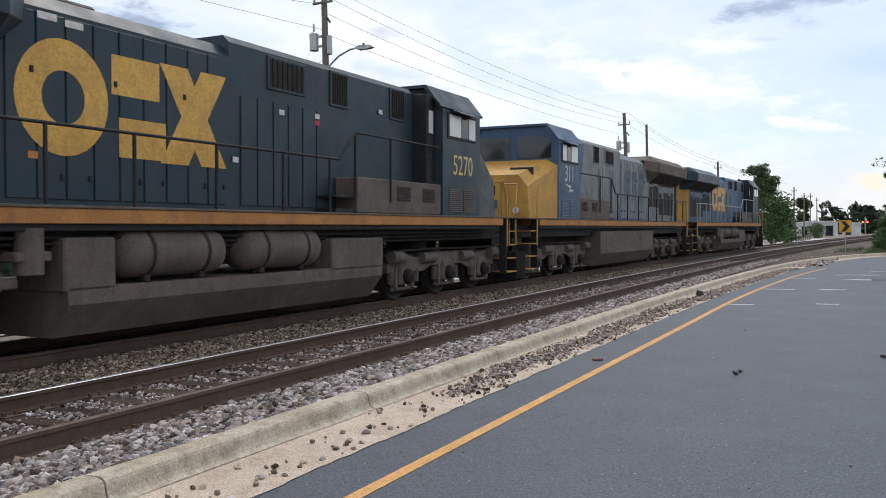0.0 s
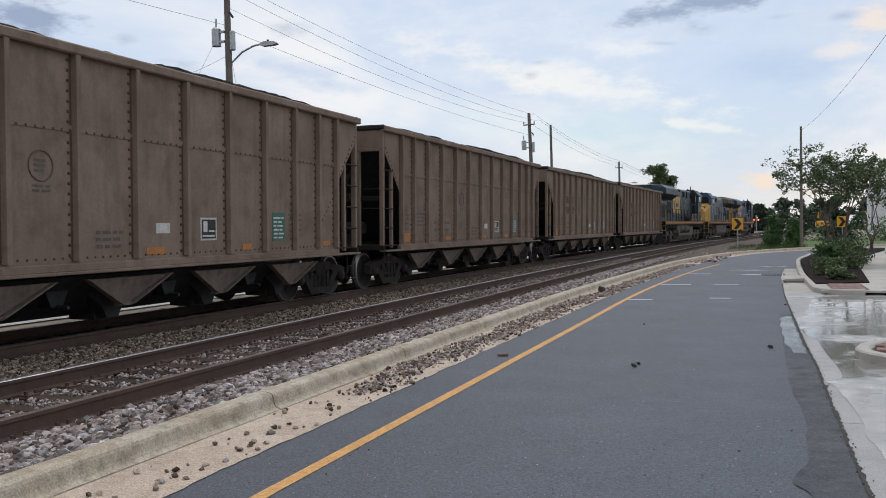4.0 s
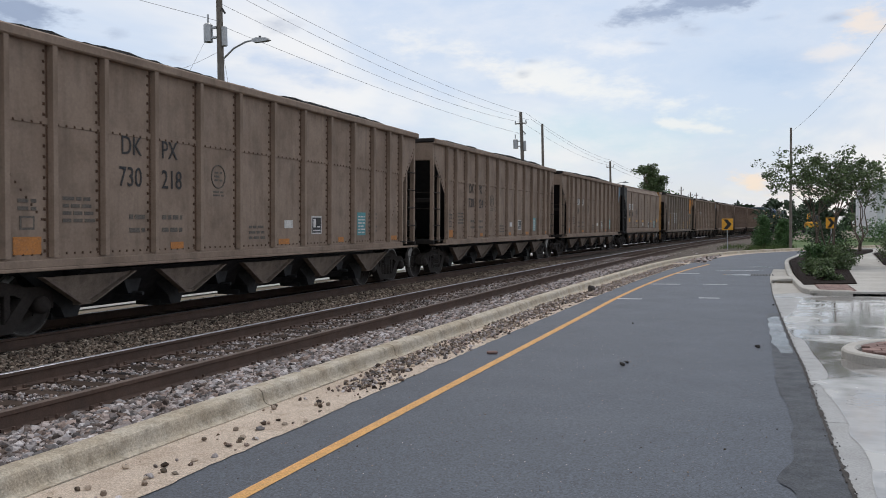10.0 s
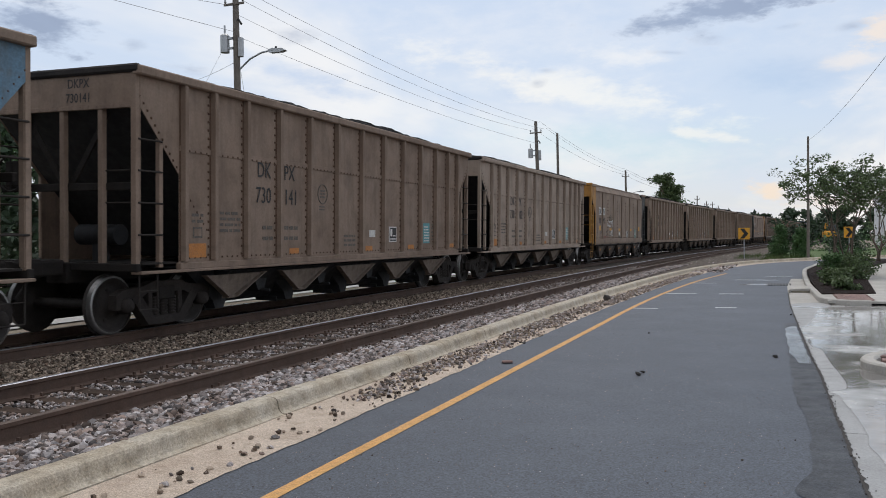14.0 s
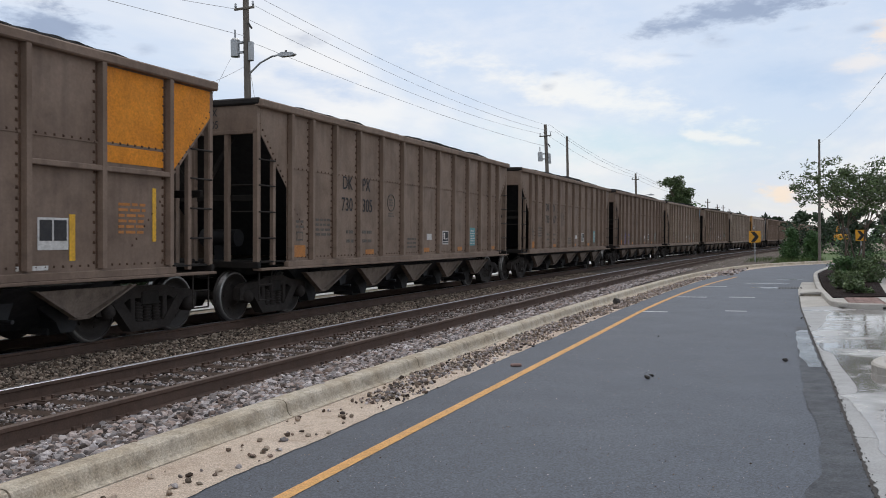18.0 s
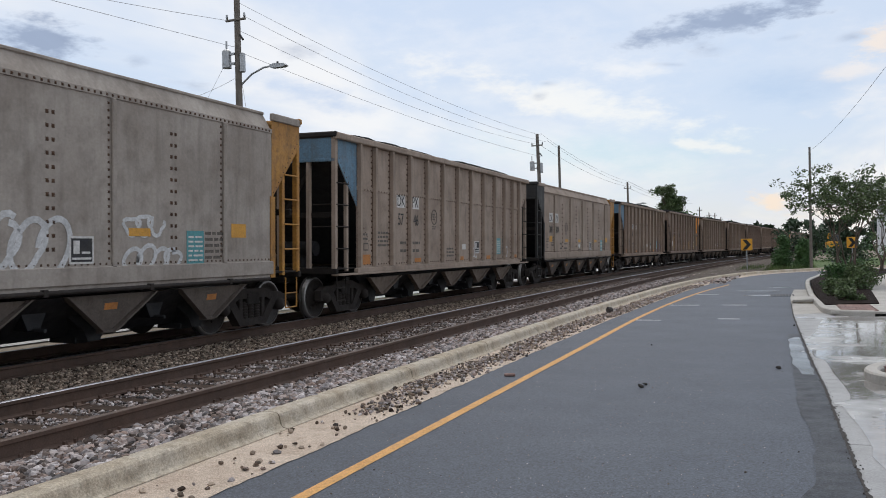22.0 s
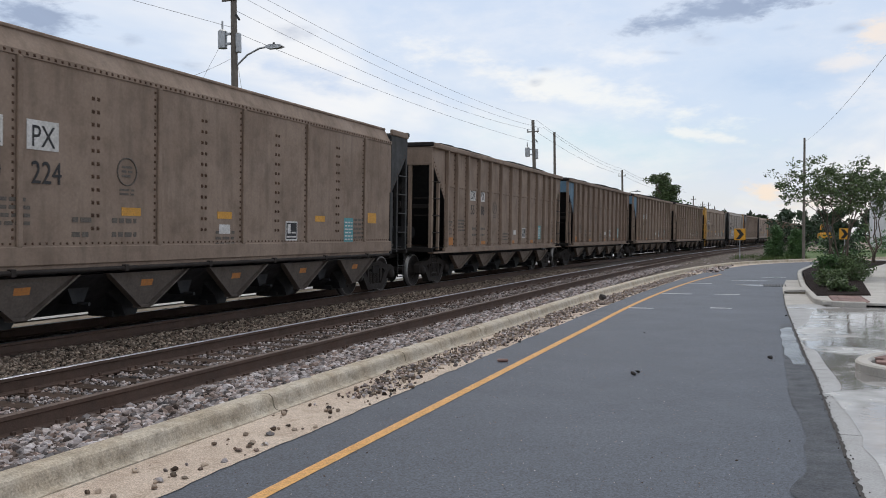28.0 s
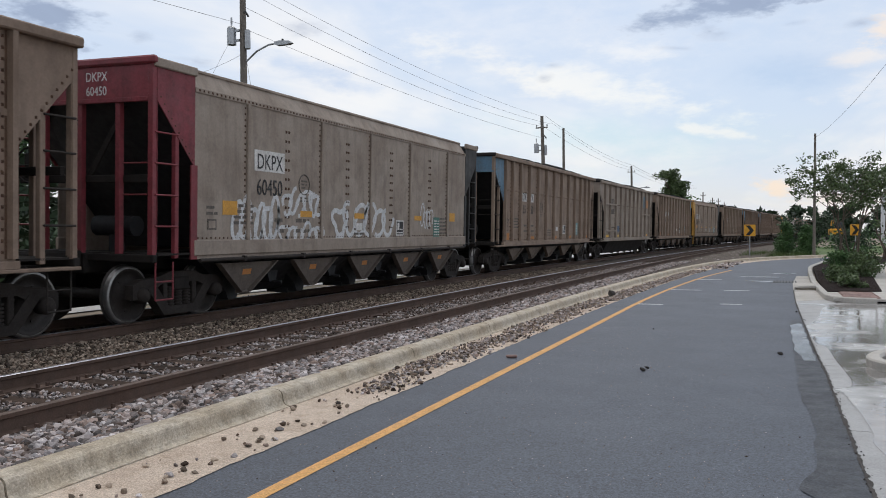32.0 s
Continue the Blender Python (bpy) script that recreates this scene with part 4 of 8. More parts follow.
    for a in range(4):
        bw.cyl((0, 0, 0), (0.28 * math.cos(a * math.pi / 2), 0, 0.28 * math.sin(a * math.pi / 2)), 0.012, 5)
    bw.box(-0.14, 0.14, 0.02, 0.2, -0.2, 0.2, 0.02)
    k["brake_wheel"] = bw
    tank = Geo().cyl((-0.4, 0, 0), (0.4, 0, 0), 0.17, 12).box(-0.12, 0.12, -0.08, 0.08, -0.45, 0, 0.02)
    k["brake_tank"] = tank
    if style in ("banded", "trough"):
        k["stiffener"] = Geo().box(sheet, sheet + 0.09, 0, 2.62, 2.28, 2.36, 0.012)
    names = {"rib": "rib", "rivets": "rivets"}
    made = {}
    for key, g in k.items():
        made[key] = g if isinstance(g, list) else g.mesh(names.get(key, key), STEEL_DIRTY_SHADED)
    if style != "riveted":
        made["rib"].materials.append(RUST_RIB)
        for i in (1, 5):
            made["rib"].polygons[i].material_index = 1
    made["top"] = top
    return made


def truck_meshes():
    k = {}
    sf = Geo()
    # cast side frame: two jaws over the axles, a top bar that arches to them and a bottom bar under the springs
    top = [(-1.12, 0.40), (-1.12, 0.62), (-0.95, 0.70), (-0.6, 0.72), (-0.3, 0.80), (0.3, 0.80), (0.6, 0.72), (0.95, 0.70), (1.12, 0.62), (1.12, 0.40), (0.98, 0.40), (0.98, 0.56), (0.78, 0.56), (0.7, 0.50), (0.45, 0.62), (-0.45, 0.62), (-0.7, 0.50), (-0.78, 0.56), (-0.98, 0.56), (-0.98, 0.40)]
    sf.prism(top, "x", -0.08, 0.08)
    sf.prism([(-0.8, 0.56), (-0.62, 0.62), (-0.3, 0.25), (0.3, 0.25), (0.62, 0.62), (0.8, 0.56), (0.42, 0.12), (-0.42, 0.12)], "x", -0.09, 0.09)
    for s in (-1, 1):
        sf.box(-0.07, 0.07, s * 0.36 - 0.05, s * 0.36 + 0.05, 0.2, 0.75, 0.01)
    k["side_frame"] = sf
    sp = Geo()
    for y in (-0.2, 0.0, 0.2):
        for z in range(6):
            sp.cyl((0, y, 0.26 + z * 0.05), (0, y, 0.29 + z * 0.05), 0.085, 10)
        sp.cyl((0, y, 0.25), (0, y, 0.56), 0.055, 8)
    k["spring_nest"] = sp
    k["bolster"] = Geo().box(-1.12, 1.12, -0.2, 0.2, 0.5, 0.72, 0.02)
    br = Geo().lathe([(0.0, 0.0), (0.0, 0.09), (-0.05, 0.12), (-0.2, 0.12), (-0.2, 0.0)], n=14)
    k["bearing"] = br
    ws = Geo()
    for s in (-1, 1):
        prof = [(s * 0.70, 0.457 + 0.025), (s * 0.725, 0.475), (s * 0.74, 0.457), (s * 0.82, 0.452), (s * 0.83, 0.44), (s * 0.83, 0.385), (s * 0.79, 0.365), (s * 0.765, 0.28), (s * 0.79, 0.16), (s * 0.84, 0.13), (s * 0.85, 0.09), (s * 0.85, 0.0)]
        ws.lathe(prof, n=28)
        ws.lathe([(s * 0.70, 0.482), (s * 0.69, 0.38), (s * 0.72, 0.3), (s * 0.70, 0.12), (s * 0.66, 0.09)], n=20)
        for a in range(5):
            ws.cyl((s * 0.77, 0.24 * math.cos(a * 1.2566), 0.24 * math.sin(a * 1.2566)), (s * 0.785, 0.24 * math.cos(a * 1.2566), 0.24 * math.sin(a * 1.2566)), 0.03, 6)
    ws.cyl((-1.0, 0, 0), (1.0, 0, 0), 0.085, 10)
    k["wheelset"] = ws
    tr = Geo()
    for s in (-1, 1):
        tr.lathe([(s * 0.735, 0.458), (s * 0.82, 0.4535), (s * 0.832, 0.445), (s * 0.833, 0.418)], n=28)
    first = len(ws.f)
    ws.add(tr.v, tr.f, True)
    made = {n: g.mesh(n, CAST_BROWN) for n, g in k.items()}
    made["wheelset"].materials.append(TREAD)
    for p in made["wheelset"].polygons[first:]:
        p.material_index = 1
    return made


TRUCK = truck_meshes()
STYLES = {s: hopper_meshes(s) for s in ("ribbed", "riveted", "banded", "trough")}
for _me in STYLES.values():
    _me["rivets"].materials[0] = RUST_RIB
TRUCK["wheelset"].materials[0] = WHEEL_FACE
SPINS = []  # wheelsets with their place on the vehicle: (object, centre, vehicle's index)


def add_truck(car, y, index):
    t = part("truck", TRUCK["bolster"], STEEL_DIRTY_SHADED, car, "cast steel freight truck", (0, y, -LIFT))
    for s in (-1, 1):
        part("side_frame", TRUCK["side_frame"], CAST_BROWN, t, "dusty cast side frame", (s * 1.02, 0, 0))
        part("spring_nest", TRUCK["spring_nest"], CAST_BROWN, t, "coil springs", (s * 1.02, 0, 0))
        for dy in (-0.91, 0.91):
            part("bearing", TRUCK["bearing"], CAST_BROWN, t, "", pose(s * 1.18, dy, 0.457, 0, 0, 0 if s > 0 else 180))
    for dy in (-0.91, 0.91):
        w = part("wheelset", TRUCK["wheelset"], WHEEL_FACE, t, "steel wheels on an axle with bright treads", (0, dy, 0.457))
        SPINS.append((w, (0, dy, 0.457), index))


def coal_mesh(seed, top, wide=1.37):
    """Heaped coal: a bank that rises behind the chord, its top uneven and lumpy."""
    rng = random.Random(seed)
    g, nx, ny = Geo(), 12, 130
    ph = [rng.uniform(0, 6.3) for _ in range(6)]
    v = []
    for j in range(ny + 1):
        y = -6.7 + 13.4 * j / ny
        wave = 0.17 + 0.035 * math.sin(y * 0.55 + ph[0]) + 0.025 * math.sin(y * 1.3 + ph[1]) + 0.02 * math.sin(y * 3.7 + ph[2])
        for i in range(nx + 1):
            u = i / nx * 2 - 1
            crown = (1 - abs(u) ** 5) * wave
            fall = min(1.0, (6.9 - abs(y)) / 1.4)
            v.append((u * wide, y, top - 0.06 + (0.08 + crown) * fall + rng.uniform(-0.035, 0.035)))
    g.add(v, [(j * (nx + 1) + i, j * (nx + 1) + i + 1, (j + 1) * (nx + 1) + i + 1, (j + 1) * (nx + 1) + i) for j in range(ny) for i in range(nx)])
    return g.mesh("coal_load", COAL)


COALS = {s: [coal_mesh(k, STYLES[s]["top"] - (0.1 if s == "riveted" else 0.0), 1.16 if s == "riveted" else 1.37) for k in range(3)] for s in STYLES}


def plate(car, name, y0, y1, z0, z1, material, label="", x=1.444, depth=0.004):
    """A thin painted patch or sticker on the right-hand side."""
    return part(name, Geo().box(x, x + depth, y0, y1, z0, z1), material, car, label)


def bars(car, y0, y1, z0, rows, material, h=0.035, gap=0.05, x=1.444, seed=0, name="stencil_line"):
    """Lines of lettering too small to read, as plain bars."""
    rng = random.Random(seed)
    g = Geo()
    for r in range(rows):
        y = y0
        while y < y1 - 0.05:
            w = min(rng.uniform(0.08, 0.24), y1 - y)
            g.box(x, x + 0.003, y, y + w, z0 + r * (h + gap), z0 + r * (h + gap) + h)
            y += w + 0.04
    return tagged(part(name, g, material, car), kind="stuff")


def lettering(car, text, y, z, size, material, at=None, x=1.448, align="CENTER", label=""):
    return part("lettering", words(text, size, align), material, car, label, (at or ON_RIGHT_AT)(x, y, z) @ Matrix.Diagonal((0.82, 1, 1, 1)))


def ON_RIGHT_AT(x, y, z):
    return Matrix.Translation((x, y, z)) @ ON_RIGHT


def ON_REAR_AT(x, y, z):
    return Matrix.Translation((x, y, z)) @ ON_REAR


def hopper(index, style, tint, marks="", numbers=("", ""), boxed=False, rear=None, front=None, extras=()):
    """One loaded hopper car, its origin on the rail heads under its middle; +y is the way it travels."""
    k = STYLES[style]
    paint = HOPPER_TINTS[tint]
    top = k["top"]
    kind = {"ribbed": "ribbed", "riveted": "riveted", "banded": "banded", "trough": "deep-bellied"}[style]
    tone = {0: "brown", 1: "grey-brown", 2: "dark brown", 3: "pale grey", 4: "dark grey-brown", 5: "grey", 6: "pale grey-brown"}[tint]
    ends = {id(END_BLACK): " with black end", id(END_ORANGE): " with orange end", id(END_YELLOW): " with yellow end", id(END_BLUE): " with blue end", id(END_RED): " with red end"}.get(id(rear), "")
    car = thing("hopper_car", "weathered %s %s coal car%s on rails" % (tone, kind, ends), "railway car", group="coal train")
    rear_p, front_p = rear or paint, front or paint
    full = rear in (END_BLACK, END_ORANGE, END_YELLOW, END_RED) and style == "riveted"
    both = (Matrix.Identity(4), Matrix.Rotation(math.pi, 4, "Z"))
    for m in both:
        part("side_sheet", k["side_sheet"], paint, car, "", m)
        part("top_chord", k["top_chord"], paint, car, "", m)
        part("side_sill", k["side_sill"], paint, car, "", m)
        style == "riveted" and part("air_pipe", k["pipe"], CAST_BROWN, car, "dusty air pipe under the sill", m)
    tagged(part("rivets", k["rivets"], RUST_RIB, car, "rows of rivet heads"), kind="stuff")
    for m in both:
        for y in k["rib_at"]:
            part("rib", k["rib"], paint, car, "", m @ Matrix.Translation((0, y, 0)))
    if style in ("banded", "trough"):
        for y, dz in ((-6.2, 0.0), (3.58, 0.0)) if style == "banded" else ((-6.25, 0.38), (-6.25, -1.02), (3.5, 0.0)):
            part("stiffener", k["stiffener"], paint, car, "", (0, y, dz))
    for s, p, deep in ((-1, rear_p, full), (1, front_p, front is not None and style == "riveted")):
        turn = Matrix.Identity(4) if s < 0 else Matrix.Rotation(math.pi, 4, "Z")
        part("end_panel", k["end_panel"], p, car, "", turn @ Matrix.Translation((0, -HALF + 0.02, 0)))
        # black instead of body paint: the recessed end's shade is in the colour
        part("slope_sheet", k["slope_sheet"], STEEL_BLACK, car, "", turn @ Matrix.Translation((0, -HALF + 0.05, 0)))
        part("end_sill", k["end_sill"], STEEL_DIRTY_SHADED, car, "", turn @ Matrix.Translation((0, -HALF + 0.02, 0)))
        for x in (-1.4, 1.4):
            part("corner_post", k["corner_post"], p if deep else paint, car, "", turn @ Matrix.Translation((x, -HALF + 0.03, 0)))
            part("side_post", k["side_post"], p if deep else paint, car, "", turn @ Matrix.Translation((x, -HALF + 0.56, 0)))
        for x in (-0.75, 0.0, 0.75):
            part("end_post", k["end_post"], p if deep else paint, car, "", turn @ Matrix.Translation((x, -HALF + 0.06, 0)))
        for x in (-1.43, 1.43):
            part("stirrup_step", k["stirrup"], p if deep else CAST_BROWN, car, "", turn @ Matrix.Translation((x, -HALF + 0.03, 0)))
            for z in (1.35, 1.83, 2.31, 2.78):
                part("rung", k["side_rung"], p if deep else CAST_BROWN, car, "", turn @ Matrix.Translation((x * 1.02, -HALF + 0.03, z)))
        for z in (1.83, 2.31):
            part("grab_iron", k["end_rung"], p if deep else CAST_BROWN, car, "", turn @ Matrix.Translation((0.9, -HALF - 0.03, z)))
        for m in both:
            part("end_brace", k["end_brace"], STEEL_DIRTY_SHADED, car, "", turn @ Matrix.Translation((0, -HALF + 0.14, 0)) @ Matrix.Diagonal((1 if m is both[0] else -1, 1, 1, 1)))
        part("end_beam", k["end_beam"], STEEL_DIRTY_SHADED, car, "", turn @ Matrix.Translation((0, -HALF + 0.14, 0)))
        part("end_chord", k["end_chord"], p if deep else COAL_RIM, car, "", turn @ Matrix.Translation((0, -HALF + 0.02, 0)))
        part("coupler", k["coupler"], STEEL_DIRTY_SHADED, car, "knuckle coupler with air hose", turn @ Matrix.Rotation(math.pi, 4, "Z") @ Matrix.Translation((0, HALF + 0.05, 0)))
        if style == "riveted" or p is END_BLUE:
            # the plate on the visible side; its own mirror closes the other
            part("corner_plate", k["corner_plate"], p, car, "", Matrix.Diagonal((1, s, 1, 1)))
            part("corner_plate", k["corner_plate"], p, car, "", Matrix.Diagonal((-1, s, 1, 1)))
        if style == "riveted":
            part("corner_trim", k["corner_plate_low"], p if deep else paint, car, "", Matrix.Diagonal((1, s, 1, 1)))
    part("centre_sill", k["centre_sill"], STEEL_DIRTY_SHADED, car)
    # floor, bays and gates: under-car shade is put into their black
    style == "trough" or part("hopper_floor", k["floor"], STEEL_BLACK, car, "sloping hopper floor, blackened for the shade under the car")
    if style == "trough":
        part("belly", k["tub"], STEEL_DIRTY_SHADED, car, "deep sloping belly")
    else:
        for i in range(5):
            y = -4.7 + 2.35 * i
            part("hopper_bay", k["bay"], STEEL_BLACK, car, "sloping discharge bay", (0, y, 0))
            for m in both:
                part("bay_frame", k["bay_frame"], BAY_PAINT if style != "riveted" else LOCO_GRIME, car, "", m @ Matrix.Translation((0, y, 0)))
            if style == "riveted":
                part("bay_label", Geo().add([(1.325, y - 0.13, 0.6), (1.325, y + 0.13, 0.6), (1.302, y + 0.13, 0.5), (1.302, y - 0.13, 0.5)], [(0, 3, 2, 1)]), DECAL_ORANGE, car)
                part("bay_label", Geo().add([(1.336, y - 0.26, 0.665), (1.336, y + 0.26, 0.665), (1.33, y + 0.26, 0.635), (1.33, y - 0.26, 0.635)], [(0, 3, 2, 1)]), DECAL_FAINT, car)
        for i in range(4):
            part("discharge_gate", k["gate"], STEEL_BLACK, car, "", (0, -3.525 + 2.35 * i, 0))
    part("brake_wheel", k["brake_wheel"], STEEL_DIRTY_SHADED, car, "", (-0.95, -HALF - 0.08, 2.3))
    part("brake_tank", k["brake_tank"], STEEL_BLACK, car, "brake reservoir", (0.2, -HALF + 0.62, 1.35))
    part("coal_load", COALS[style][index % 3], COAL, car, "heaped black coal")
    for y in (-6.25, 6.25):
        add_truck(car, y, index)
    # markings on the side that is seen
    zt = 2.41
    dark = DECAL_DARK
    if marks:
        a, b = marks[:2], marks[2:]
        y0 = -3.47 if style != "riveted" else -4.9
        if style == "banded":
            y0, zt = -2.4, 2.03
        if style == "trough":
            lettering(car, marks, -4.45, 2.72, 0.42, dark)
            lettering(car, numbers[0] + numbers[1], -4.42, 2.2, 0.38, dark)
        else:
            one = len(numbers[1]) == 0
            low = zt - 0.47
            spots = ((y0 + 0.72, marks, 0.5),) if one else ((y0 - 0.48, a, 0.26), (y0 + 0.4, b, 0.26))
            for yy, txt, w in spots:
                if boxed:
                    plate(car, "mark_plate", yy - w, yy + w, zt - 0.04, zt + 0.34, DECAL_WHITE, "white patch behind the reporting mark", x=1.4445)
                lettering(car, txt, yy, zt, 0.4, dark, x=1.451)
            if style == "banded" and boxed:
                for yy in (y0 - 0.41, y0 + 0.41):
                    plate(car, "number_plate", yy - 0.27, yy + 0.27, low - 0.05, low + 0.36, DECAL_WHITE, "white patch behind the car number", x=1.4445)
            for yy, txt in ((y0 + 0.72, numbers[0]),) if one else ((y0 - 0.5, numbers[0]), (y0 + 0.46, numbers[1])):
                lettering(car, txt, yy, low, 0.42, dark, x=1.451)
        col = DECAL_WHITE if rear in (END_BLACK, END_RED, END_BLUE) else DECAL_DARK
        lettering(car, marks, -0.0 + -HALF - 0.006, 3.58, 0.2, col, at=lambda x, y, z: ON_REAR_AT(0.35, y, z))
        lettering(car, numbers[0] + numbers[1], -HALF - 0.006, 3.36, 0.2, col, at=lambda x, y, z: ON_REAR_AT(0.35, y, z))
    rng = random.Random(index * 7 + 1)
    if style in ("ribbed", "riveted"):
        ys, yf, yt = (0.62, 1.78, 3.98) if style == "ribbed" else (-0.55, 1.66, 4.1)
        plate(car, "inspection_sticker", ys - 0.16, ys + 0.16, 1.3, 1.46, DECAL_WHITE)
        lab = plate(car, "stencil_frame", yf - 0.22, yf + 0.22, 1.17, 1.55, DECAL_WHITE, "white frame stencil")
        part("stencil_ground", Geo().box(1.4485, 1.4505, yf - 0.19, yf + 0.19, 1.2, 1.52), DECAL_DARK, lab)
        part("stencil_block", Geo().box(1.451, 1.4525, yf - 0.15, yf - 0.04, 1.31, 1.49).box(1.451, 1.4525, yf + 0.0, yf + 0.15, 1.31, 1.34).box(1.451, 1.4525, yf - 0.17, yf + 0.17, 1.23, 1.26), DECAL_WHITE, lab)
        st = plate(car, "load_sticker", yt - 0.22, yt + 0.22, 1.12, 1.66, DECAL_TEAL if rng.random() < 0.7 else DECAL_GREEN, "teal loading notice")
        bars(st, yt - 0.18, yt + 0.18, 1.17, 6, DECAL_WHITE, 0.03, 0.045, x=1.449, seed=index, name="notice")
        for y in (-5.9, -2.88, 0.45, 2.92, 5.88) if style == "ribbed" else (-5.4, -2.86, -0.55, 2.8, 5.3):
            w = rng.uniform(0.4, 0.48) if y < -5 or style != "ribbed" else rng.uniform(0.26, 0.42)
            plate(car, "orange_patch", y - w / 2, y + w / 2, 0.98 if style == "ribbed" else 1.56, (1.21 if y < -5 else 1.09) if style == "ribbed" else (1.8 if abs(y) > 5 else 1.68), DECAL_ORANGE if style == "ribbed" else DECAL_AMBER, "faded orange patch")
        bars(car, -6.05, -5.75, 1.55, 2, DECAL_FAINT, 0.05, 0.05, seed=index + 1)
        bars(car, -5.3, -4.7, 1.4, 4, DECAL_FAINT, 0.05, 0.05, seed=index + 2)
        bars(car, -4.0, -3.65, 1.25, 2, DECAL_FAINT, 0.07, 0.13, seed=index + 13)
        bars(car, -3.25, -2.75, 1.25, 2, DECAL_FAINT, 0.07, 0.13, seed=index + 3)
        bars(car, -0.8, -0.25, 1.1, 3, DECAL_FAINT, 0.05, 0.05, seed=index + 4)
        bars(car, 4.35, 4.85, 1.2, 5, DECAL_FAINT, 0.05, 0.05, seed=index + 5)
        fr = plate(car, "stencil_frame", -6.02, -5.78, 1.3, 1.48, DECAL_FAINT)
        part("stencil_ground", Geo().box(1.4485, 1.4505, -5.99, -5.81, 1.33, 1.45), paint, fr)
        # round maker's stencil
        ring = [(1.446, (-1.75 if style == "ribbed" else -2.95) + 0.2 * math.cos(a * math.pi / 8), 2.2 + 0.2 * math.sin(a * math.pi / 8)) for a in range(17)]
        stencil = part("round_stencil", Geo().tube(ring, 0.012, 4), DECAL_FAINT, car)
        bars(stencil, *((-1.86, -1.64) if style == "ribbed" else (-3.06, -2.84)), 2.12, 3, DECAL_FAINT, 0.035, 0.03, seed=index + 9)
        bars(car, *((-1.9, -1.6) if style == "ribbed" else (-3.1, -2.8)), 1.86, 2, DECAL_FAINT, 0.03, 0.03, seed=index + 10)
    if style == "banded":
        plate(car, "orange_panel", 4.95, 6.14, 2.42, top - 0.16, PANEL_ORANGE, "orange painted panel")
        part("orange_panel", Geo().prism([(6.36, 2.4), (HALF - 0.07, 3.32), (HALF - 0.07, top - 0.16), (6.36, top - 0.16)], "x", 1.443, 1.449), PANEL_ORANGE, car, "orange painted corner")
        for y in (-5.0, -0.62, 1.88, 4.35):
            plate(car, "reflector_strip", y - 0.05, y + 0.05, 1.05, 1.05 + (1.15 if y == -5.0 else 0.62), STRIP_YELLOW, "yellow reflector strip")
        plate(car, "reflector_strip", 5.9, 5.98, 1.3, 2.1, STRIP_YELLOW, "yellow reflector strip")
        plate(car, "stencil_frame", 3.78, 4.28, 1.2, 1.62, DECAL_WHITE, "white frame stencil")
        plate(car, "stencil_ground", 3.81, 4.01, 1.32, 1.59, DECAL_DARK, x=1.449)
        plate(car, "stencil_ground", 4.04, 4.25, 1.32, 1.59, DECAL_DARK, x=1.449)
        plate(car, "white_card", -5.75, -5.5, 1.35, 1.7, DECAL_WHITE)
        bars(car, 5.2, 5.75, 1.42, 6, DECAL_ORANGE, 0.04, 0.04, seed=index)
        for y in (-2.3, -1.1, 1.3, 2.5, 3.7):
            plate(car, "pale_mark", y - 0.25, y + 0.25, 0.94, 1.0, DECAL_WHITE)
        ring = [(1.446, 1.0 + 0.2 * math.cos(a * math.pi / 8), 2.3 + 0.2 * math.sin(a * math.pi / 8)) for a in range(17)]
        part("round_stencil", Geo().tube(ring, 0.012, 4), DECAL_FAINT, car)
    if style == "trough":
        for y, w in ((-5.4, 0.5), (-2.9, 0.2), (-0.9, 0.18), (0.2, 0.18), (2.6, 0.18), (5.4, 0.3)):
            plate(car, "reflector_strip", y - w, y + w, 0.98, 1.09, STRIP_YELLOW, "yellow reflector strip")
        plate(car, "dark_patch", -3.15, -2.65, 1.25, 1.58, LOCO_BLUE2)
        plate(car, "blue_panel", 4.3, 4.95, 2.75, 3.45, END_BLUE, "blue notice panel")
        plate(car, "orange_patch", 5.25, 5.75, 2.75, 3.25, DECAL_ORANGE)
        bars(car, -4.6, -3.6, 1.3, 2, DECAL_FAINT, 0.06, 0.1, seed=3)
    for what in extras:
        what(car)
    return car


# ---- which cars run in the train ----
def scrawl(seed, y0, y1, z0, z1, material, strokes, width=0.03):
    """Sprayed loops that spell nothing; each stroke is a part."""
    def put(car):
        rng = random.Random(seed)
        for i in range(strokes):
            cy = y0 + (y1 - y0) * (i + 0.5) / strokes
            w, h = (y1 - y0) / strokes * 0.62, (z1 - z0) * rng.uniform(0.75, 1.0)
            a0, turns = rng.uniform(0, 6), rng.uniform(0.7, 1.35)
            k1, k2 = rng.uniform(0.1, 0.3), rng.choice((2, 3))
            pts = []
            for j in range(25):
                u = j / 24
                a = a0 + u * turns * 6.28
                r = 1 + k1 * math.sin(k2 * a)
                pts.append(Vector((0, cy + w * r * math.cos(a), z0 + h * (0.5 + 0.42 * r * math.sin(a) * (1 - 0.3 * u)))))
            rows = []
            for j, p in enumerate(pts):
                d = (pts[min(j + 1, 24)] - pts[max(j - 1, 0)]).normalized()
                nrm = Vector((0, -d.z, d.y)) * width / 2
                e = 1.4462 + 0.0003 * i
                rows.append([(e, p.y - nrm.y, p.z - nrm.z), (e, p.y + nrm.y, p.z + nrm.z)])
            part("spray_stroke", ribbon(rows), material, car, "sprayed graffiti loop")
    return put


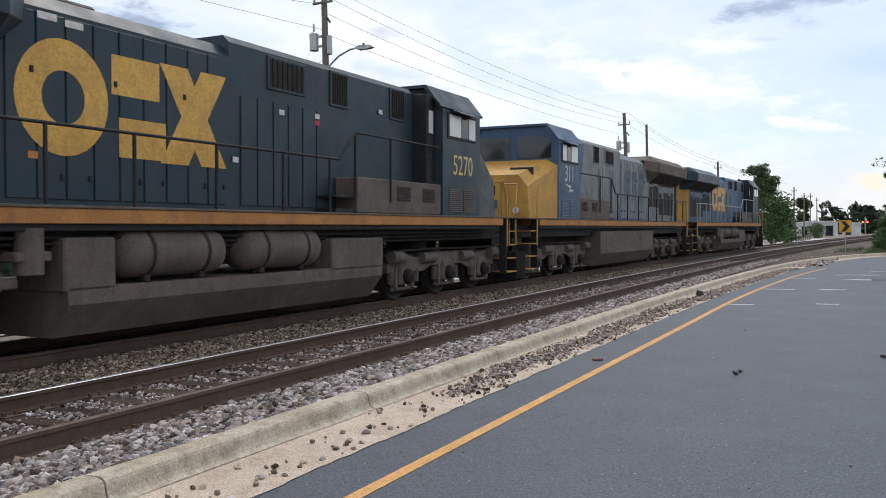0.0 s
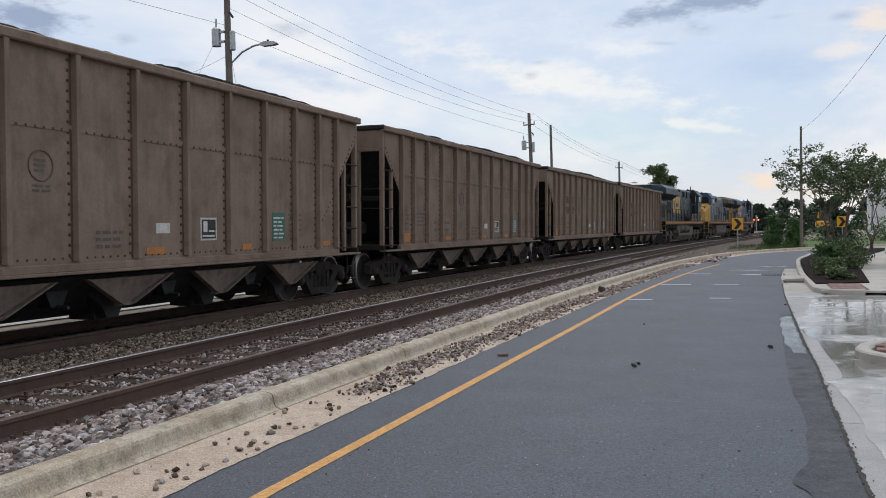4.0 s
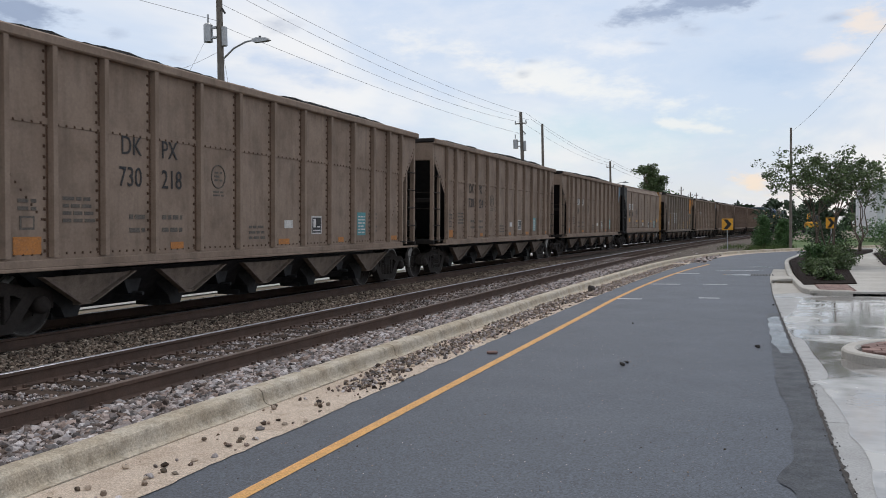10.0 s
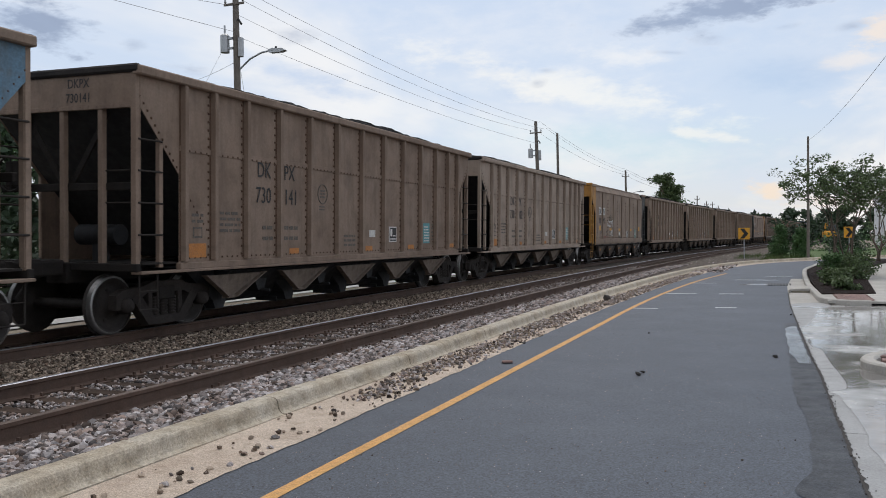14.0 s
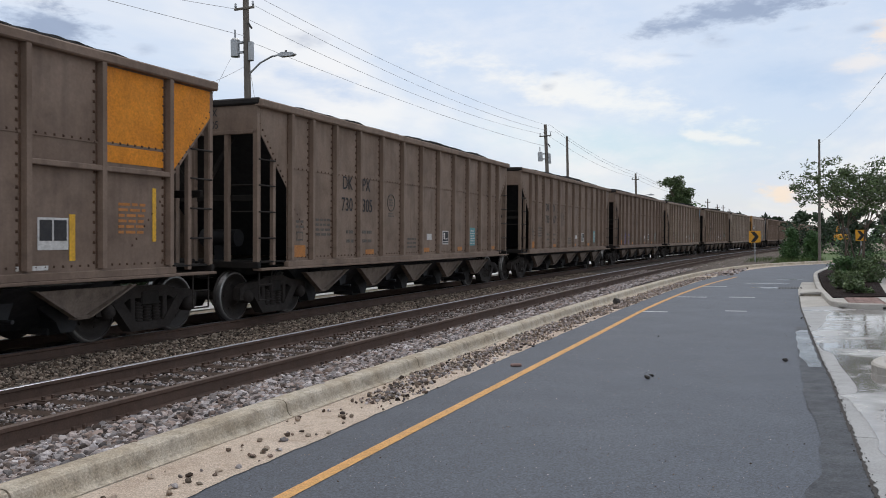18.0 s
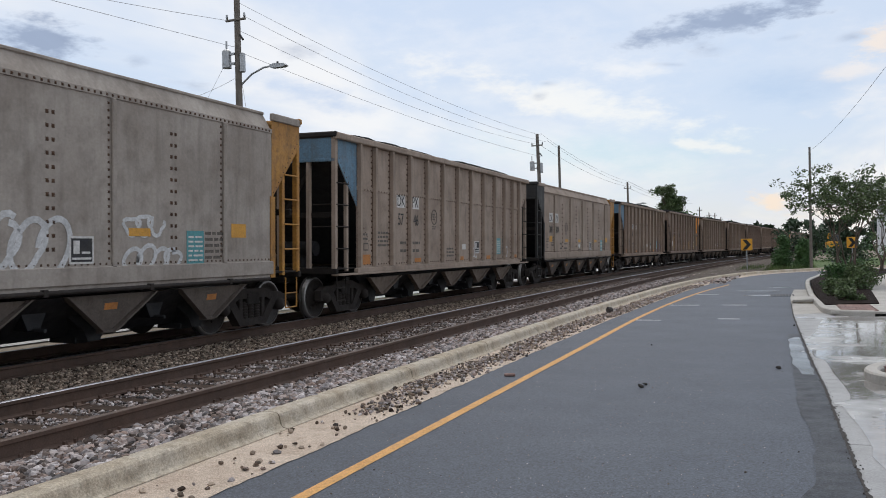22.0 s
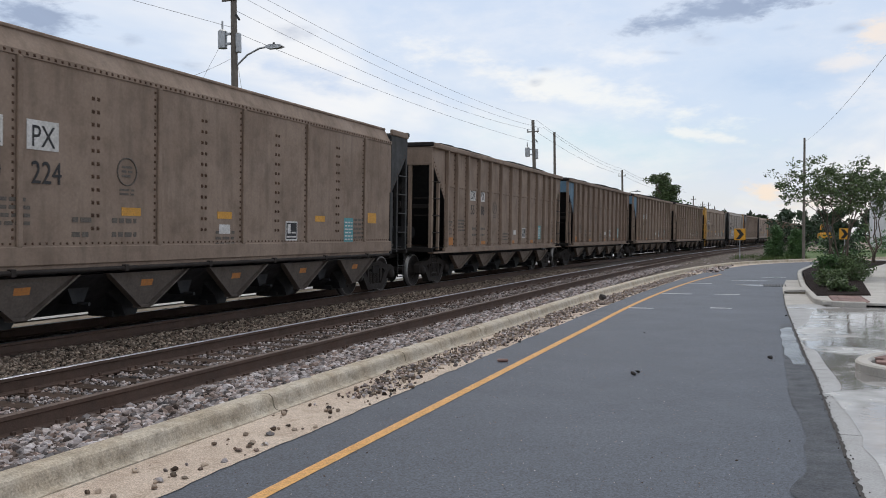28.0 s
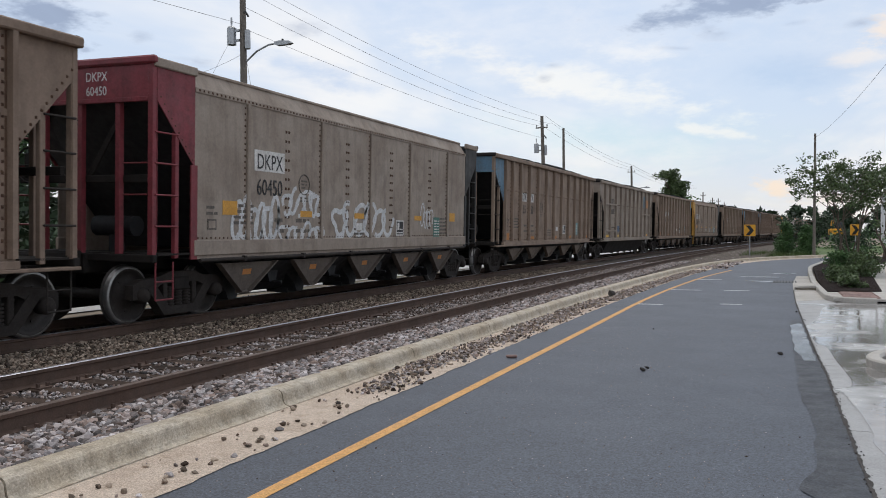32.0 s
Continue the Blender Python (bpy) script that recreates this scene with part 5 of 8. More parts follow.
TRAIN = [
    ("ribbed", 0, "DKPX", ("730", "097"), False, None, None, ()),
    ("ribbed", 0, "DKPX", ("730", "212"), False, None, None, ()),
    ("ribbed", 2, "", ("", ""), False, None, None, ()),
    ("ribbed", 0, "DKPX", ("730", "127"), False, None, None, ()),
    ("ribbed", 1, "DKPX", ("57", "19"), True, None, END_BLUE, ()),
    ("banded", 4, "GGPX", ("12", "80"), True, None, None, ()),
    ("riveted", 1, "DKPX", ("200", "400"), True, END_BLACK, END_ORANGE, ()),
    ("ribbed", 1, "DKPX", ("56", "11"), True, None, END_BLUE, ()),
    ("ribbed", 1, "DKPX", ("730", "224"), False, None, None, ()),
    ("ribbed", 1, "DKPX", ("730", "218"), False, None, None, ()),
    ("ribbed", 1, "DKPX", ("730", "039"), False, None, None, (scrawl(3, 4.55, 5.1, 1.25, 2.0, DECAL_DARK, 2),)),
    ("riveted", 1, "DKPX", ("200", "425"), True, END_ORANGE, END_BLACK, (scrawl(4, -3.6, -2.2, 1.75, 2.2, GRAFFITI_WHITE, 5, 0.05), scrawl(5, -2.9, -2.2, 1.25, 1.65, GRAFFITI_WHITE, 3, 0.05), scrawl(21, -4.9, -3.5, 0.95, 1.3, GRAFFITI_RED, 5, 0.05), scrawl(22, -0.9, 0.2, 0.95, 1.25, DECAL_DARK, 5, 0.03))),
    ("ribbed", 6, "DKPX", ("730", "102"), False, None, None, ()),
    ("ribbed", 0, "DKPX", ("730", "141"), False, None, None, ()),
    ("ribbed", 1, "", ("", ""), True, None, END_BLUE, ()),
    ("ribbed", 2, "", ("", ""), False, None, None, (scrawl(6, -5.8, -3.9, 0.95, 1.7, GRAFFITI_PURPLE, 4, 0.06),)),
    ("ribbed", 0, "DKPX", ("730", "267"), False, None, None, ()),
    ("ribbed", 0, "DKPX", ("730", "305"), False, None, None, ()),
    ("banded", 2, "GGPX", ("13", "06"), False, None, None, ()),
    ("ribbed", 1, "DKPX", ("56", "70"), True, END_BLUE, None, (scrawl(7, 3.6, 4.7, 0.95, 1.9, GRAFFITI_PURPLE, 2, 0.07), scrawl(17, 5.0, 5.7, 1.1, 1.6, GRAFFITI_PURPLE, 2, 0.05))),
    ("riveted", 6, "DKPX", ("200", "389"), True, END_BLACK, END_ORANGE, ()),
    ("ribbed", 6, "DKPX", ("57", "46"), True, END_BLUE, None, (scrawl(8, 1.2, 1.8, 1.0, 1.5, GRAFFITI_WHITE, 3), scrawl(9, 4.5, 5.0, 1.0, 1.5, GRAFFITI_WHITE, 3))),
    ("riveted", 5, "DKPX", ("200", "343"), False, END_BLACK, END_ORANGE, (scrawl(10, -4.3, -0.9, 0.98, 2.0, GRAFFITI_WHITE, 8, 0.09), scrawl(11, -0.7, 1.4, 1.0, 2.0, GRAFFITI_WHITE, 5, 0.09), scrawl(12, 2.5, 3.7, 1.0, 1.5, GRAFFITI_WHITE, 4, 0.07), scrawl(16, 2.5, 3.3, 1.55, 1.95, GRAFFITI_WHITE, 3, 0.06))),
    ("riveted", 1, "DKPX", ("200", "255"), True, END_YELLOW, END_BLACK, ()),
    ("ribbed", 1, "DKPX", ("730", "142"), False, None, None, ()),
    ("ribbed", 1, "DKPX", ("57", "77"), True, END_BLUE, None, ()),
    ("ribbed", 0, "", ("", ""), False, END_BLUE, None, ()),
    ("ribbed", 1, "DKPX", ("55", "86"), True, None, None, ()),
    ("riveted", 1, "DKPX", ("200", "224"), True, END_YELLOW, END_BLACK, ()),
    ("ribbed", 1, "DKPX", ("56", "20"), True, None, END_BLUE, ()),
    ("trough", 3, "DKPX", ("740", "007"), False, None, None, ()),
    ("ribbed", 1, "DKPX", ("55", "50"), True, END_BLUE, None, ()),
    ("riveted", 3, "DKPX", ("60450", ""), True, END_RED, END_BLACK, (scrawl(13, -5.3, -3.9, 1.0, 2.1, GRAFFITI_WHITE, 6, 0.09), scrawl(18, -3.7, -2.2, 1.55, 2.2, GRAFFITI_WHITE, 6, 0.08), scrawl(19, -3.8, -2.2, 0.98, 1.5, GRAFFITI_WHITE, 6, 0.07), scrawl(14, -1.7, 1.2, 1.1, 2.1, GRAFFITI_WHITE, 6, 0.11), scrawl(15, 3.0, 3.8, 1.3, 2.1, GRAFFITI_WHITE, 4, 0.04))),
    ("ribbed", 0, "", ("", ""), False, None, None, ()),
]
HOPPERS = [hopper(i, s, tint, marks, nums, boxed, rear, front, extras) for i, (s, tint, marks, nums, boxed, rear, front, extras) in enumerate(TRAIN)]


# ---- locomotives ----
def loco_truck_meshes():
    k = {}
    sf = Geo().prism([(-2.75, 0.62), (-2.75, 0.8), (-2.3, 1.0), (-1.4, 0.92), (-0.6, 1.02), (0.6, 1.02), (1.4, 0.92), (2.3, 1.0), (2.75, 0.8), (2.75, 0.62), (2.3, 0.7), (1.2, 0.6), (0.8, 0.72), (-0.8, 0.72), (-1.2, 0.6), (-2.3, 0.7)], "x", -0.07, 0.09)
    for y in (-2.0, 0.0, 2.0):
        sf.box(-0.06, 0.14, y - 0.27, y + 0.27, 0.34, 0.82, 0.04)
        sf.box(-0.05, 0.1, y - 0.42, y - 0.3, 0.25, 0.9, 0.02).box(-0.05, 0.1, y + 0.3, y + 0.42, 0.25, 0.9, 0.02)
        sf.box(-0.02, 0.06, y - 0.5, y + 0.5, 0.22, 0.3, 0.02)
    for y in (-1.0, 1.0):
        sf.cyl((0.1, y - 0.3, 0.9), (0.1, y + 0.3, 0.9), 0.13, 12)
    k["side_frame"] = sf
    sp = Geo()
    for z in range(5):
        sp.cyl((0.04, 0, 0.4 + z * 0.055), (0.04, 0, 0.43 + z * 0.055), 0.09, 10)
    sp.cyl((0.04, 0, 0.38), (0.04, 0, 0.68), 0.06, 8)
    k["spring"] = sp
    k["journal"] = Geo().lathe([(0.16, 0.0), (0.16, 0.12), (0.13, 0.15), (0.0, 0.17), (0.0, 0.0)], n=16).lathe([(0.19, 0.0), (0.18, 0.06), (0.16, 0.07)], n=10)
    w = Geo()
    for s in (-1, 1):
        w.lathe([(s * 0.70, 0.555), (s * 0.735, 0.535), (s * 0.83, 0.53), (s * 0.84, 0.5), (s * 0.84, 0.44), (s * 0.78, 0.41), (s * 0.77, 0.2), (s * 0.85, 0.16), (s * 0.85, 0.0)], n=30)
        w.lathe([(s * 0.70, 0.555), (s * 0.68, 0.4), (s * 0.68, 0.1)], n=22)
    w.cyl((-1.0, 0, 0), (1.0, 0, 0), 0.1, 10)
    k["wheelset"] = w
    k["frame"] = Geo().box(-0.9, 0.9, -2.6, 2.6, 0.6, 1.0, 0.05).cyl((0, 0, 1.0), (0, 0, 1.4), 0.5, 16)
    k["brake_rod"] = Geo().tube([(0.18, -2.7, 1.08), (0.18, -0.9, 1.1), (0.18, 0.9, 1.08), (0.18, 2.7, 1.1)], 0.025, 6)
    k["brake_cylinder"] = Geo().cyl((0.12, -0.22, 0), (0.12, 0.22, 0), 0.13, 12).box(0.05, 0.2, 0.2, 0.45, -0.08, 0.05, 0.02)
    return {n: g.mesh(n, LOCO_GRIME) for n, g in k.items()}


LT = loco_truck_meshes()


def slats(x, y0, y1, z0, z1, n, t=0.02):
    g = Geo()
    for i in range(n):
        z = z0 + (z1 - z0) * (i + 0.5) / n
        g.prism([(x, z - t), (x + 0.025, z - t * 1.3), (x + 0.012, z + t * 0.6), (x, z + t * 0.6)], "y", y0, y1)
    return g


def loco(v):
    """A six-axle wide-cab diesel, its cab at +y; origin on the rail heads."""
    ob = thing("locomotive", v["label"], "locomotive", group="coal train")
    hood_c, cab_c, stripe = v["hood"], v["cab"], v["stripe"]
    hw = 0.95
    # frame
    part("frame_sill", Geo().box(-1.5, 1.5, -9.8, 9.7, 1.45, 1.64, 0.01), stripe, ob, "dirty coloured stripe along the frame")
    part("deck", Geo().box(-1.52, 1.52, -10.9, 10.9, 1.64, 1.675, 0.006), LOCO_GRIME, ob)
    part("underframe", Geo().box(-1.1, 1.1, -10.7, 10.7, 1.1, 1.45, 0.02).box(-1.42, 1.42, -9.6, 9.6, 1.36, 1.46, 0.01), STEEL_BLACK, ob)
    pipes = Geo()
    for i, z in enumerate((1.28, 1.2, 1.12)):
        pipes.cyl((1.28 - 0.06 * i, -9, z), (1.28 - 0.06 * i, 9, z), 0.025, 6)
    part("pipework", pipes, STEEL_DIRTY_SHADED, ob)
    # long hood in three lengths
    part("engine_hood", Geo().prism([(-hw, 1.675), (hw, 1.675), (hw, 4.12), (hw - 0.22, 4.33), (-hw + 0.22, 4.33), (-hw, 4.12)], "y", -4.4, -0.25), hood_c, ob)
    part("blower_hood", Geo().prism([(-hw, 1.675), (hw, 1.675), (hw, 4.36), (hw - 0.12, 4.48), (-hw + 0.12, 4.48), (-hw, 4.36)], "y", -0.25, 5.8), v.get("hood2", hood_c), ob)
    part("radiator_hood", Geo().prism([(-hw, -9.55), (-0.42, -10.0), (0.42, -10.0), (hw, -9.55), (hw, -4.4), (-hw, -4.4)], "z", 1.675, 3.95), hood_c, ob)
    wing = [(-1.5, 3.8), (-0.95, 3.38), (0.95, 3.38), (1.5, 3.8), (1.5, 4.22), (1.05, 4.52), (-1.05, 4.52), (-1.5, 4.22)]
    g = Geo().prism(wing, "y", -9.9, -4.5)
    g.add([(-1.5, -9.9, 3.8), (1.5, -9.9, 3.8), (1.5, -9.9, 4.22), (1.05, -9.9, 4.52), (-1.05, -9.9, 4.52), (-1.5, -9.9, 4.22), (-0.6, -10.45, 3.86), (0.6, -10.45, 3.86), (0.6, -10.45, 4.2), (0.5, -10.45, 4.46), (-0.5, -10.45, 4.46), (-0.6, -10.45, 4.2)],
          [(0, 1, 7, 6), (1, 2, 8, 7), (2, 3, 9, 8), (3, 4, 10, 9), (4, 5, 11, 10), (5, 0, 6, 11), (6, 7, 8, 9, 10, 11)])
    g.add([(-1.5, -4.5, 3.8), (-0.95, -4.5, 3.38), (0.95, -4.5, 3.38), (1.5, -4.5, 3.8), (1.5, -4.5, 4.22), (1.05, -4.5, 4.52), (-1.05, -4.5, 4.52), (-1.5, -4.5, 4.22), (-0.94, -3.9, 3.9), (0.94, -3.9, 3.9), (0.94, -3.9, 4.3), (-0.94, -3.9, 4.3)],
          [(0, 1, 8), (1, 2, 9, 8), (2, 3, 9), (3, 4, 10, 9), (4, 5, 10), (5, 6, 11, 10), (6, 7, 11), (7, 0, 8, 11)])
    part("radiator_wing", g, v["wing"], ob, "overhanging radiator housing")
    for i, y in enumerate((-9.3, -8.0, -6.7, -5.4)):
        for s in (-1, 1):
            part("radiator_screen", Geo().add([(s * 1.0, y - 0.55, 3.40), (s * 1.47, y - 0.55, 3.765), (s * 1.47, y + 0.55, 3.765), (s * 1.0, y + 0.55, 3.40), (s * 1.0, y - 0.55, 3.385), (s * 1.47, y - 0.55, 3.75), (s * 1.47, y + 0.55, 3.75), (s * 1.0, y + 0.55, 3.385)], [(0, 1, 2, 3), (7, 6, 5, 4), (0, 4, 5, 1), (1, 5, 6, 2), (2, 6, 7, 3), (3, 7, 4, 0)]), GRILLE, ob)
    part("roof_fan_cover", Geo().box(-0.8, 0.8, -8.8, -5.2, 4.5, 4.57, 0.03), LOCO_GRIME, ob)
    part("exhaust_stack", Geo().box(-0.35, 0.35, -3.3, -2.3, 4.3, 4.5, 0.04).box(-0.5, -0.1, -2.2, -1.6, 4.3, 4.44, 0.04), STEEL_BLACK, ob)
    for y in (-3.9, -3.6, -3.3):
        part("lifting_eye", Geo().cyl((0.55, y - 0.06, 4.36), (0.55, y + 0.06, 4.36), 0.08, 10), STEEL_BLACK, ob)
    # doors on both flanks
    for s in (-1, 1):
        flip = Matrix.Diagonal((s, 1, 1, 1))
        for i in range(9):
            y = -4.2 + i * 0.43
            part("hood_door", Geo().box(hw, hw + 0.026, y + 0.014, y + 0.412, 1.76, 4.06, 0.008), v.get("door", hood_c), ob, "", flip)
            part("door_latch", Geo().box(hw + 0.026, hw + 0.05, y + 0.33, y + 0.38, (2.0 if i % 3 else 3.3), (2.08 if i % 3 else 3.38), 0.006), STEEL_BLACK, ob, "", flip)
        for i in range(6):
            y = 0.0 + i * 0.42
            part("hood_door", Geo().box(hw, hw + 0.026, y + 0.014, y + 0.402, 1.76, 3.55, 0.008), v.get("hood2", hood_c), ob, "", flip)
        for y0, y1, z0, z1 in ((0.75, 1.72, 3.8, 4.27), (2.6, 3.12, 3.75, 4.32), (4.82, 5.36, 3.74, 4.32)):
            vent = part("vent", Geo().box(hw, hw + 0.03, y0 - 0.05, y1 + 0.05, z0 - 0.05, z1 + 0.05, 0.008), v.get("hood2", hood_c), ob, "", flip)
            part("grille", Geo().box(hw + 0.03, hw + 0.034, y0, y1, z0, z1), GRILLE, vent)
            bars_ = Geo()
            for i in range(7):
                y = y0 + (y1 - y0) * (i + 0.5) / 7
                bars_.box(hw + 0.034, hw + 0.045, y - 0.012, y + 0.012, z0, z1)
            tagged(part("grille_bar", bars_, STEEL_DIRTY_SHADED, vent), kind="stuff")
        # dark screened doors below the radiators
        for y0, y1, z1 in ((-9.17, -8.8, 3.05), (-8.7, -8.35, 2.9), (-8.3, -7.9, 3.0), (-7.76, -7.36, 3.0), (-6.96, -6.47, 2.95), (-6.32, -5.42, 3.25), (-5.25, -4.75, 3.2)):
            d = part("screen_door", Geo().box(hw, hw + 0.02, y0 - 0.06, y1 + 0.06, 1.8, z1 + 0.1, 0.006), v.get("door", hood_c), ob, "", flip)
            part("screen", Geo().box(hw + 0.02, hw + 0.03, y0, y1, 1.95 if z1 < 3.18 else 2.3, z1, 0.004), GRILLE, d)
        part("upper_screen", Geo().box(hw, hw + 0.012, -9.3, -4.8, 3.28, 3.55), GRILLE, ob, "", flip)
        # equipment box and louvres beside the cab
        part("battery_box", Geo().box(hw, 1.46, 2.75, 6.2, 1.675, 2.36, 0.02), LOCO_GRIME, ob, "", flip)
        for y in (4.5, 5.6):
            part("louvre", slats(1.46, y - 0.28, y + 0.28, 1.95, 2.25, 6, 0.015), CAST_BROWN, ob, "", flip)
        part("box_step", Geo().box(hw, 1.4, 2.1, 2.72, 1.675, 1.75, 0.01).box(hw, 1.4, 2.1, 2.72, 1.95, 2.0, 0.01), STEEL_BLACK, ob, "", flip)
    # cab and nose
    shell = [(-1.5, 1.675), (1.5, 1.675), (1.5, 4.12), (1.12, 4.55), (-1.12, 4.55), (-1.5, 4.12)]
    part("cab", Geo().prism(shell, "y", 6.2, 8.2), cab_c, ob, "wide cab with chamfered roof")
    part("cab_roof", Geo().prism([(-1.54, 4.1), (-1.5, 4.08), (-1.1, 4.53), (1.1, 4.53), (1.5, 4.08), (1.54, 4.1), (1.14, 4.6), (-1.14, 4.6)], "y", 6.05, 8.3), v.get("roof", cab_c), ob)
    g = Geo()
    nose = [(-1.47, 1.675), (1.47, 1.675), (1.47, 3.3), (1.1, 3.5), (-1.1, 3.5), (-1.47, 3.3)]
    tip = [(-1.2, 1.675), (1.2, 1.675), (1.15, 2.6), (0.85, 2.95), (-0.85, 2.95), (-1.15, 2.6)]
    g.add([(x, 8.2, z) for x, z in nose] + [(x, 9.85, z) for x, z in tip], [(i, (i + 1) % 6, 6 + (i + 1) % 6, 6 + i) for i in range(6)] + [tuple(range(6, 12))])
    part("nose", g, v["nose"], ob, "short nose with sloping front")
    for s in (-1, 1):
        part("windscreen", Geo().add([(s * 0.12, 8.205, 3.55), (s * 1.25, 8.205, 3.55), (s * 1.25, 8.205, 4.05), (s * 1.05, 8.205, 4.22), (s * 0.12, 8.205, 4.22), (s * 0.12, 8.225, 3.55), (s * 1.25, 8.225, 3.55), (s * 1.25, 8.225, 4.05), (s * 1.05, 8.225, 4.22), (s * 0.12, 8.225, 4.22)], [(5, 6, 7, 8, 9), (0, 1, 6, 5), (1, 2, 7, 6), (2, 3, 8, 7), (3, 4, 9, 8), (4, 0, 5, 9)]), CAB_GLASS, ob, "dark windscreen")
        flip = Matrix.Diagonal((s, 1, 1, 1))
        w = part("side_window", Geo().box(1.5, 1.52, 6.42, 7.95, 3.42, 4.02, 0.008), v.get("trim", STEEL_BLACK), ob, "", flip)
        for y0, y1, mt in ((6.5, 7.1, LENS), (7.14, 7.5, CAB_GLASS), (7.54, 7.88, LENS)):
            part("pane", Geo().box(1.522, 1.53, y0, y1, 3.48, 3.97, 0.003), mt, w)
        part("window_awning", Geo().prism([(1.52, 4.06), (1.75, 3.98), (1.75, 4.0), (1.52, 4.1)], "y", 6.6, 7.8), cab_c, ob, "", flip)
        for y in (6.85, 7.6):
            part("louvre", slats(1.5, y - 0.33, y + 0.33, 1.75, 2.3, 12, 0.014), v.get("louvre", LOCO_GRIME), ob, "", flip)
        part("cab_recess", Geo().box(hw, 1.3, 5.8, 6.2, 2.37, 4.35, 0.01), STEEL_BLACK, ob, "", flip)
        part("rear_window", Geo().box(hw + 0.35, hw + 0.36, 5.9, 6.1, 3.5, 4.0), LENS, ob, "", flip)
        part("horn", Geo().cyl((s * 0.4, 7.4, 4.66), (s * 0.4, 7.0, 4.66), 0.05, 8, 0.09), STEEL_BLACK, ob)
        # ditch and head lamps
        part("nose_step_light", Geo().cyl((s * 0.8, 9.86, 1.9), (s * 0.8, 9.9, 1.9), 0.1, 12), LENS, ob)
        # handrails
        rail_c = v.get("rail", STEEL_BLACK)
        for y in (-9.2, -7.73, -6.74, -5.03, -4.04, -2.69, -1.12, 0.47, 1.81):
            part("rail_post", Geo().cyl((s * 1.47, y, 1.5), (s * 1.47, y, 2.64), 0.026, 6), rail_c, ob)
        for y in (2.65, 3.95):
            part("rail_post", Geo().cyl((s * 1.47, y, 1.9), (s * 1.47, y, 3.18), 0.026, 6), rail_c, ob)
        part("handrail", Geo().tube([(s * 1.47, -9.95, 2.64), (s * 1.47, 2.1, 2.64), (s * 1.47, 2.65, 3.18), (s * 1.47, 6.15, 3.18)], 0.024, 6), rail_c, ob)
    # steps and grab rails at the corners
    for e in (-1, 1):
        for s in (-1, 1):
            m = Matrix.Diagonal((s, e, 1, 1))
            w = part("step_well", Geo().box(1.0, 1.04, 10.0, 10.7, 0.12, 1.62, 0.01).box(1.3, 1.5, 9.9, 9.94, 0.18, 1.62, 0.01), STEEL_BLACK, ob, "", m)
            for z in (0.2, 0.56, 0.92, 1.28):
                part("step", Geo().box(1.06, 1.52, 10.02, 10.5 + 0.1 * (1.28 - z), z, z + 0.03, 0.005), v.get("step", LOCO_YELLOW), w)
            part("grab_rail", Geo().tube([(1.5, 9.95, 0.9), (1.5, 9.95, 2.2), (1.46, 9.75, 2.64)], 0.024, 6), v.get("grab", LOCO_YELLOW), ob, "", m)
            part("grab_rail", Geo().tube([(1.2, 10.8, 0.9), (1.2, 10.85, 1.9), (1.1, 10.5, 2.64), (0.6, 10.4, 2.64), (0.6, 10.4, 1.7)], 0.024, 6), v.get("grab", LOCO_YELLOW), ob, "", m)
        m = Matrix.Diagonal((1, e, 1, 1))
        part("pilot", Geo().box(-1.0, 1.0, 10.85, 10.95, 0.75, 1.6, 0.02).add([(-1.45, 10.7, 0.72), (1.45, 10.7, 0.72), (0, 11.25, 0.72), (-1.45, 10.75, -0.03), (1.45, 10.75, -0.03), (0, 11.35, -0.03)], [(0, 2, 5, 3), (2, 1, 4, 5), (0, 1, 2), (3, 5, 4), (0, 3, 4, 1)]), STEEL_BLACK, ob, "", m)
        part("coupler", STYLES["ribbed"]["coupler"], STEEL_DIRTY_SHADED, ob, "", pose(0, e * 10.75, 0, 0, 0, 0 if e > 0 else 180))
        hoses = Geo()
        for x in (-0.9, -0.75, 0.55, 0.7, 0.85):
            hoses.tube([(x, 10.95, 1.0), (x + 0.02, 11.12, 0.8), (x - 0.04, 11.15, 0.45)], 0.022, 5)
        part("air_hoses", hoses, STEEL_BLACK, ob, "", m)
        # trucks
        t = part("truck", LT["frame"], STEEL_BLACK, ob, "six-wheel cast truck", (0, e * 7.2, -LIFT))
        for s in (-1, 1):
            turn = pose(s * 1.0, 0, 0, 0, 0, 0 if s > 0 else 180)
            part("side_frame", LT["side_frame"], v["truck"], t, "", turn)
            for y in (-2.55, -1.45, -0.55, 0.55, 1.45, 2.55):
                part("spring", LT["spring"], v["truck"], t, "", turn @ Matrix.Translation((0, y, 0)))
            part("brake_rod", LT["brake_rod"], STEEL_DIRTY_SHADED, t, "", turn)
            for y in (-2.0, 0.0, 2.0):
                part("journal", LT["journal"], CAST_BROWN, t, "", pose(s * 1.12, y, 0.53, 0, 0, 0 if s > 0 else 180))
            for y in (-2.5, 2.5):
                part("brake_cylinder", LT["brake_cylinder"], v["truck"], t, "", pose(s * 1.05, y, 0.95, 0, 0, 0 if s > 0 else 180))
        for y in (-2.0, 0.0, 2.0):
            part("wheelset", LT["wheelset"], WHEEL_FACE, t, "", (0, y, 0.53))
    # tank and air reservoirs
    tank = [(-1.12, 0.03), (1.12, 0.03), (1.42, 0.45), (1.42, v["tank_top"]), (-1.42, v["tank_top"]), (-1.42, 0.45)]
    part("fuel_tank", Geo().prism(tank, "y", -3.7, 3.7), v["tank"], ob, "sloping-sided fuel tank")
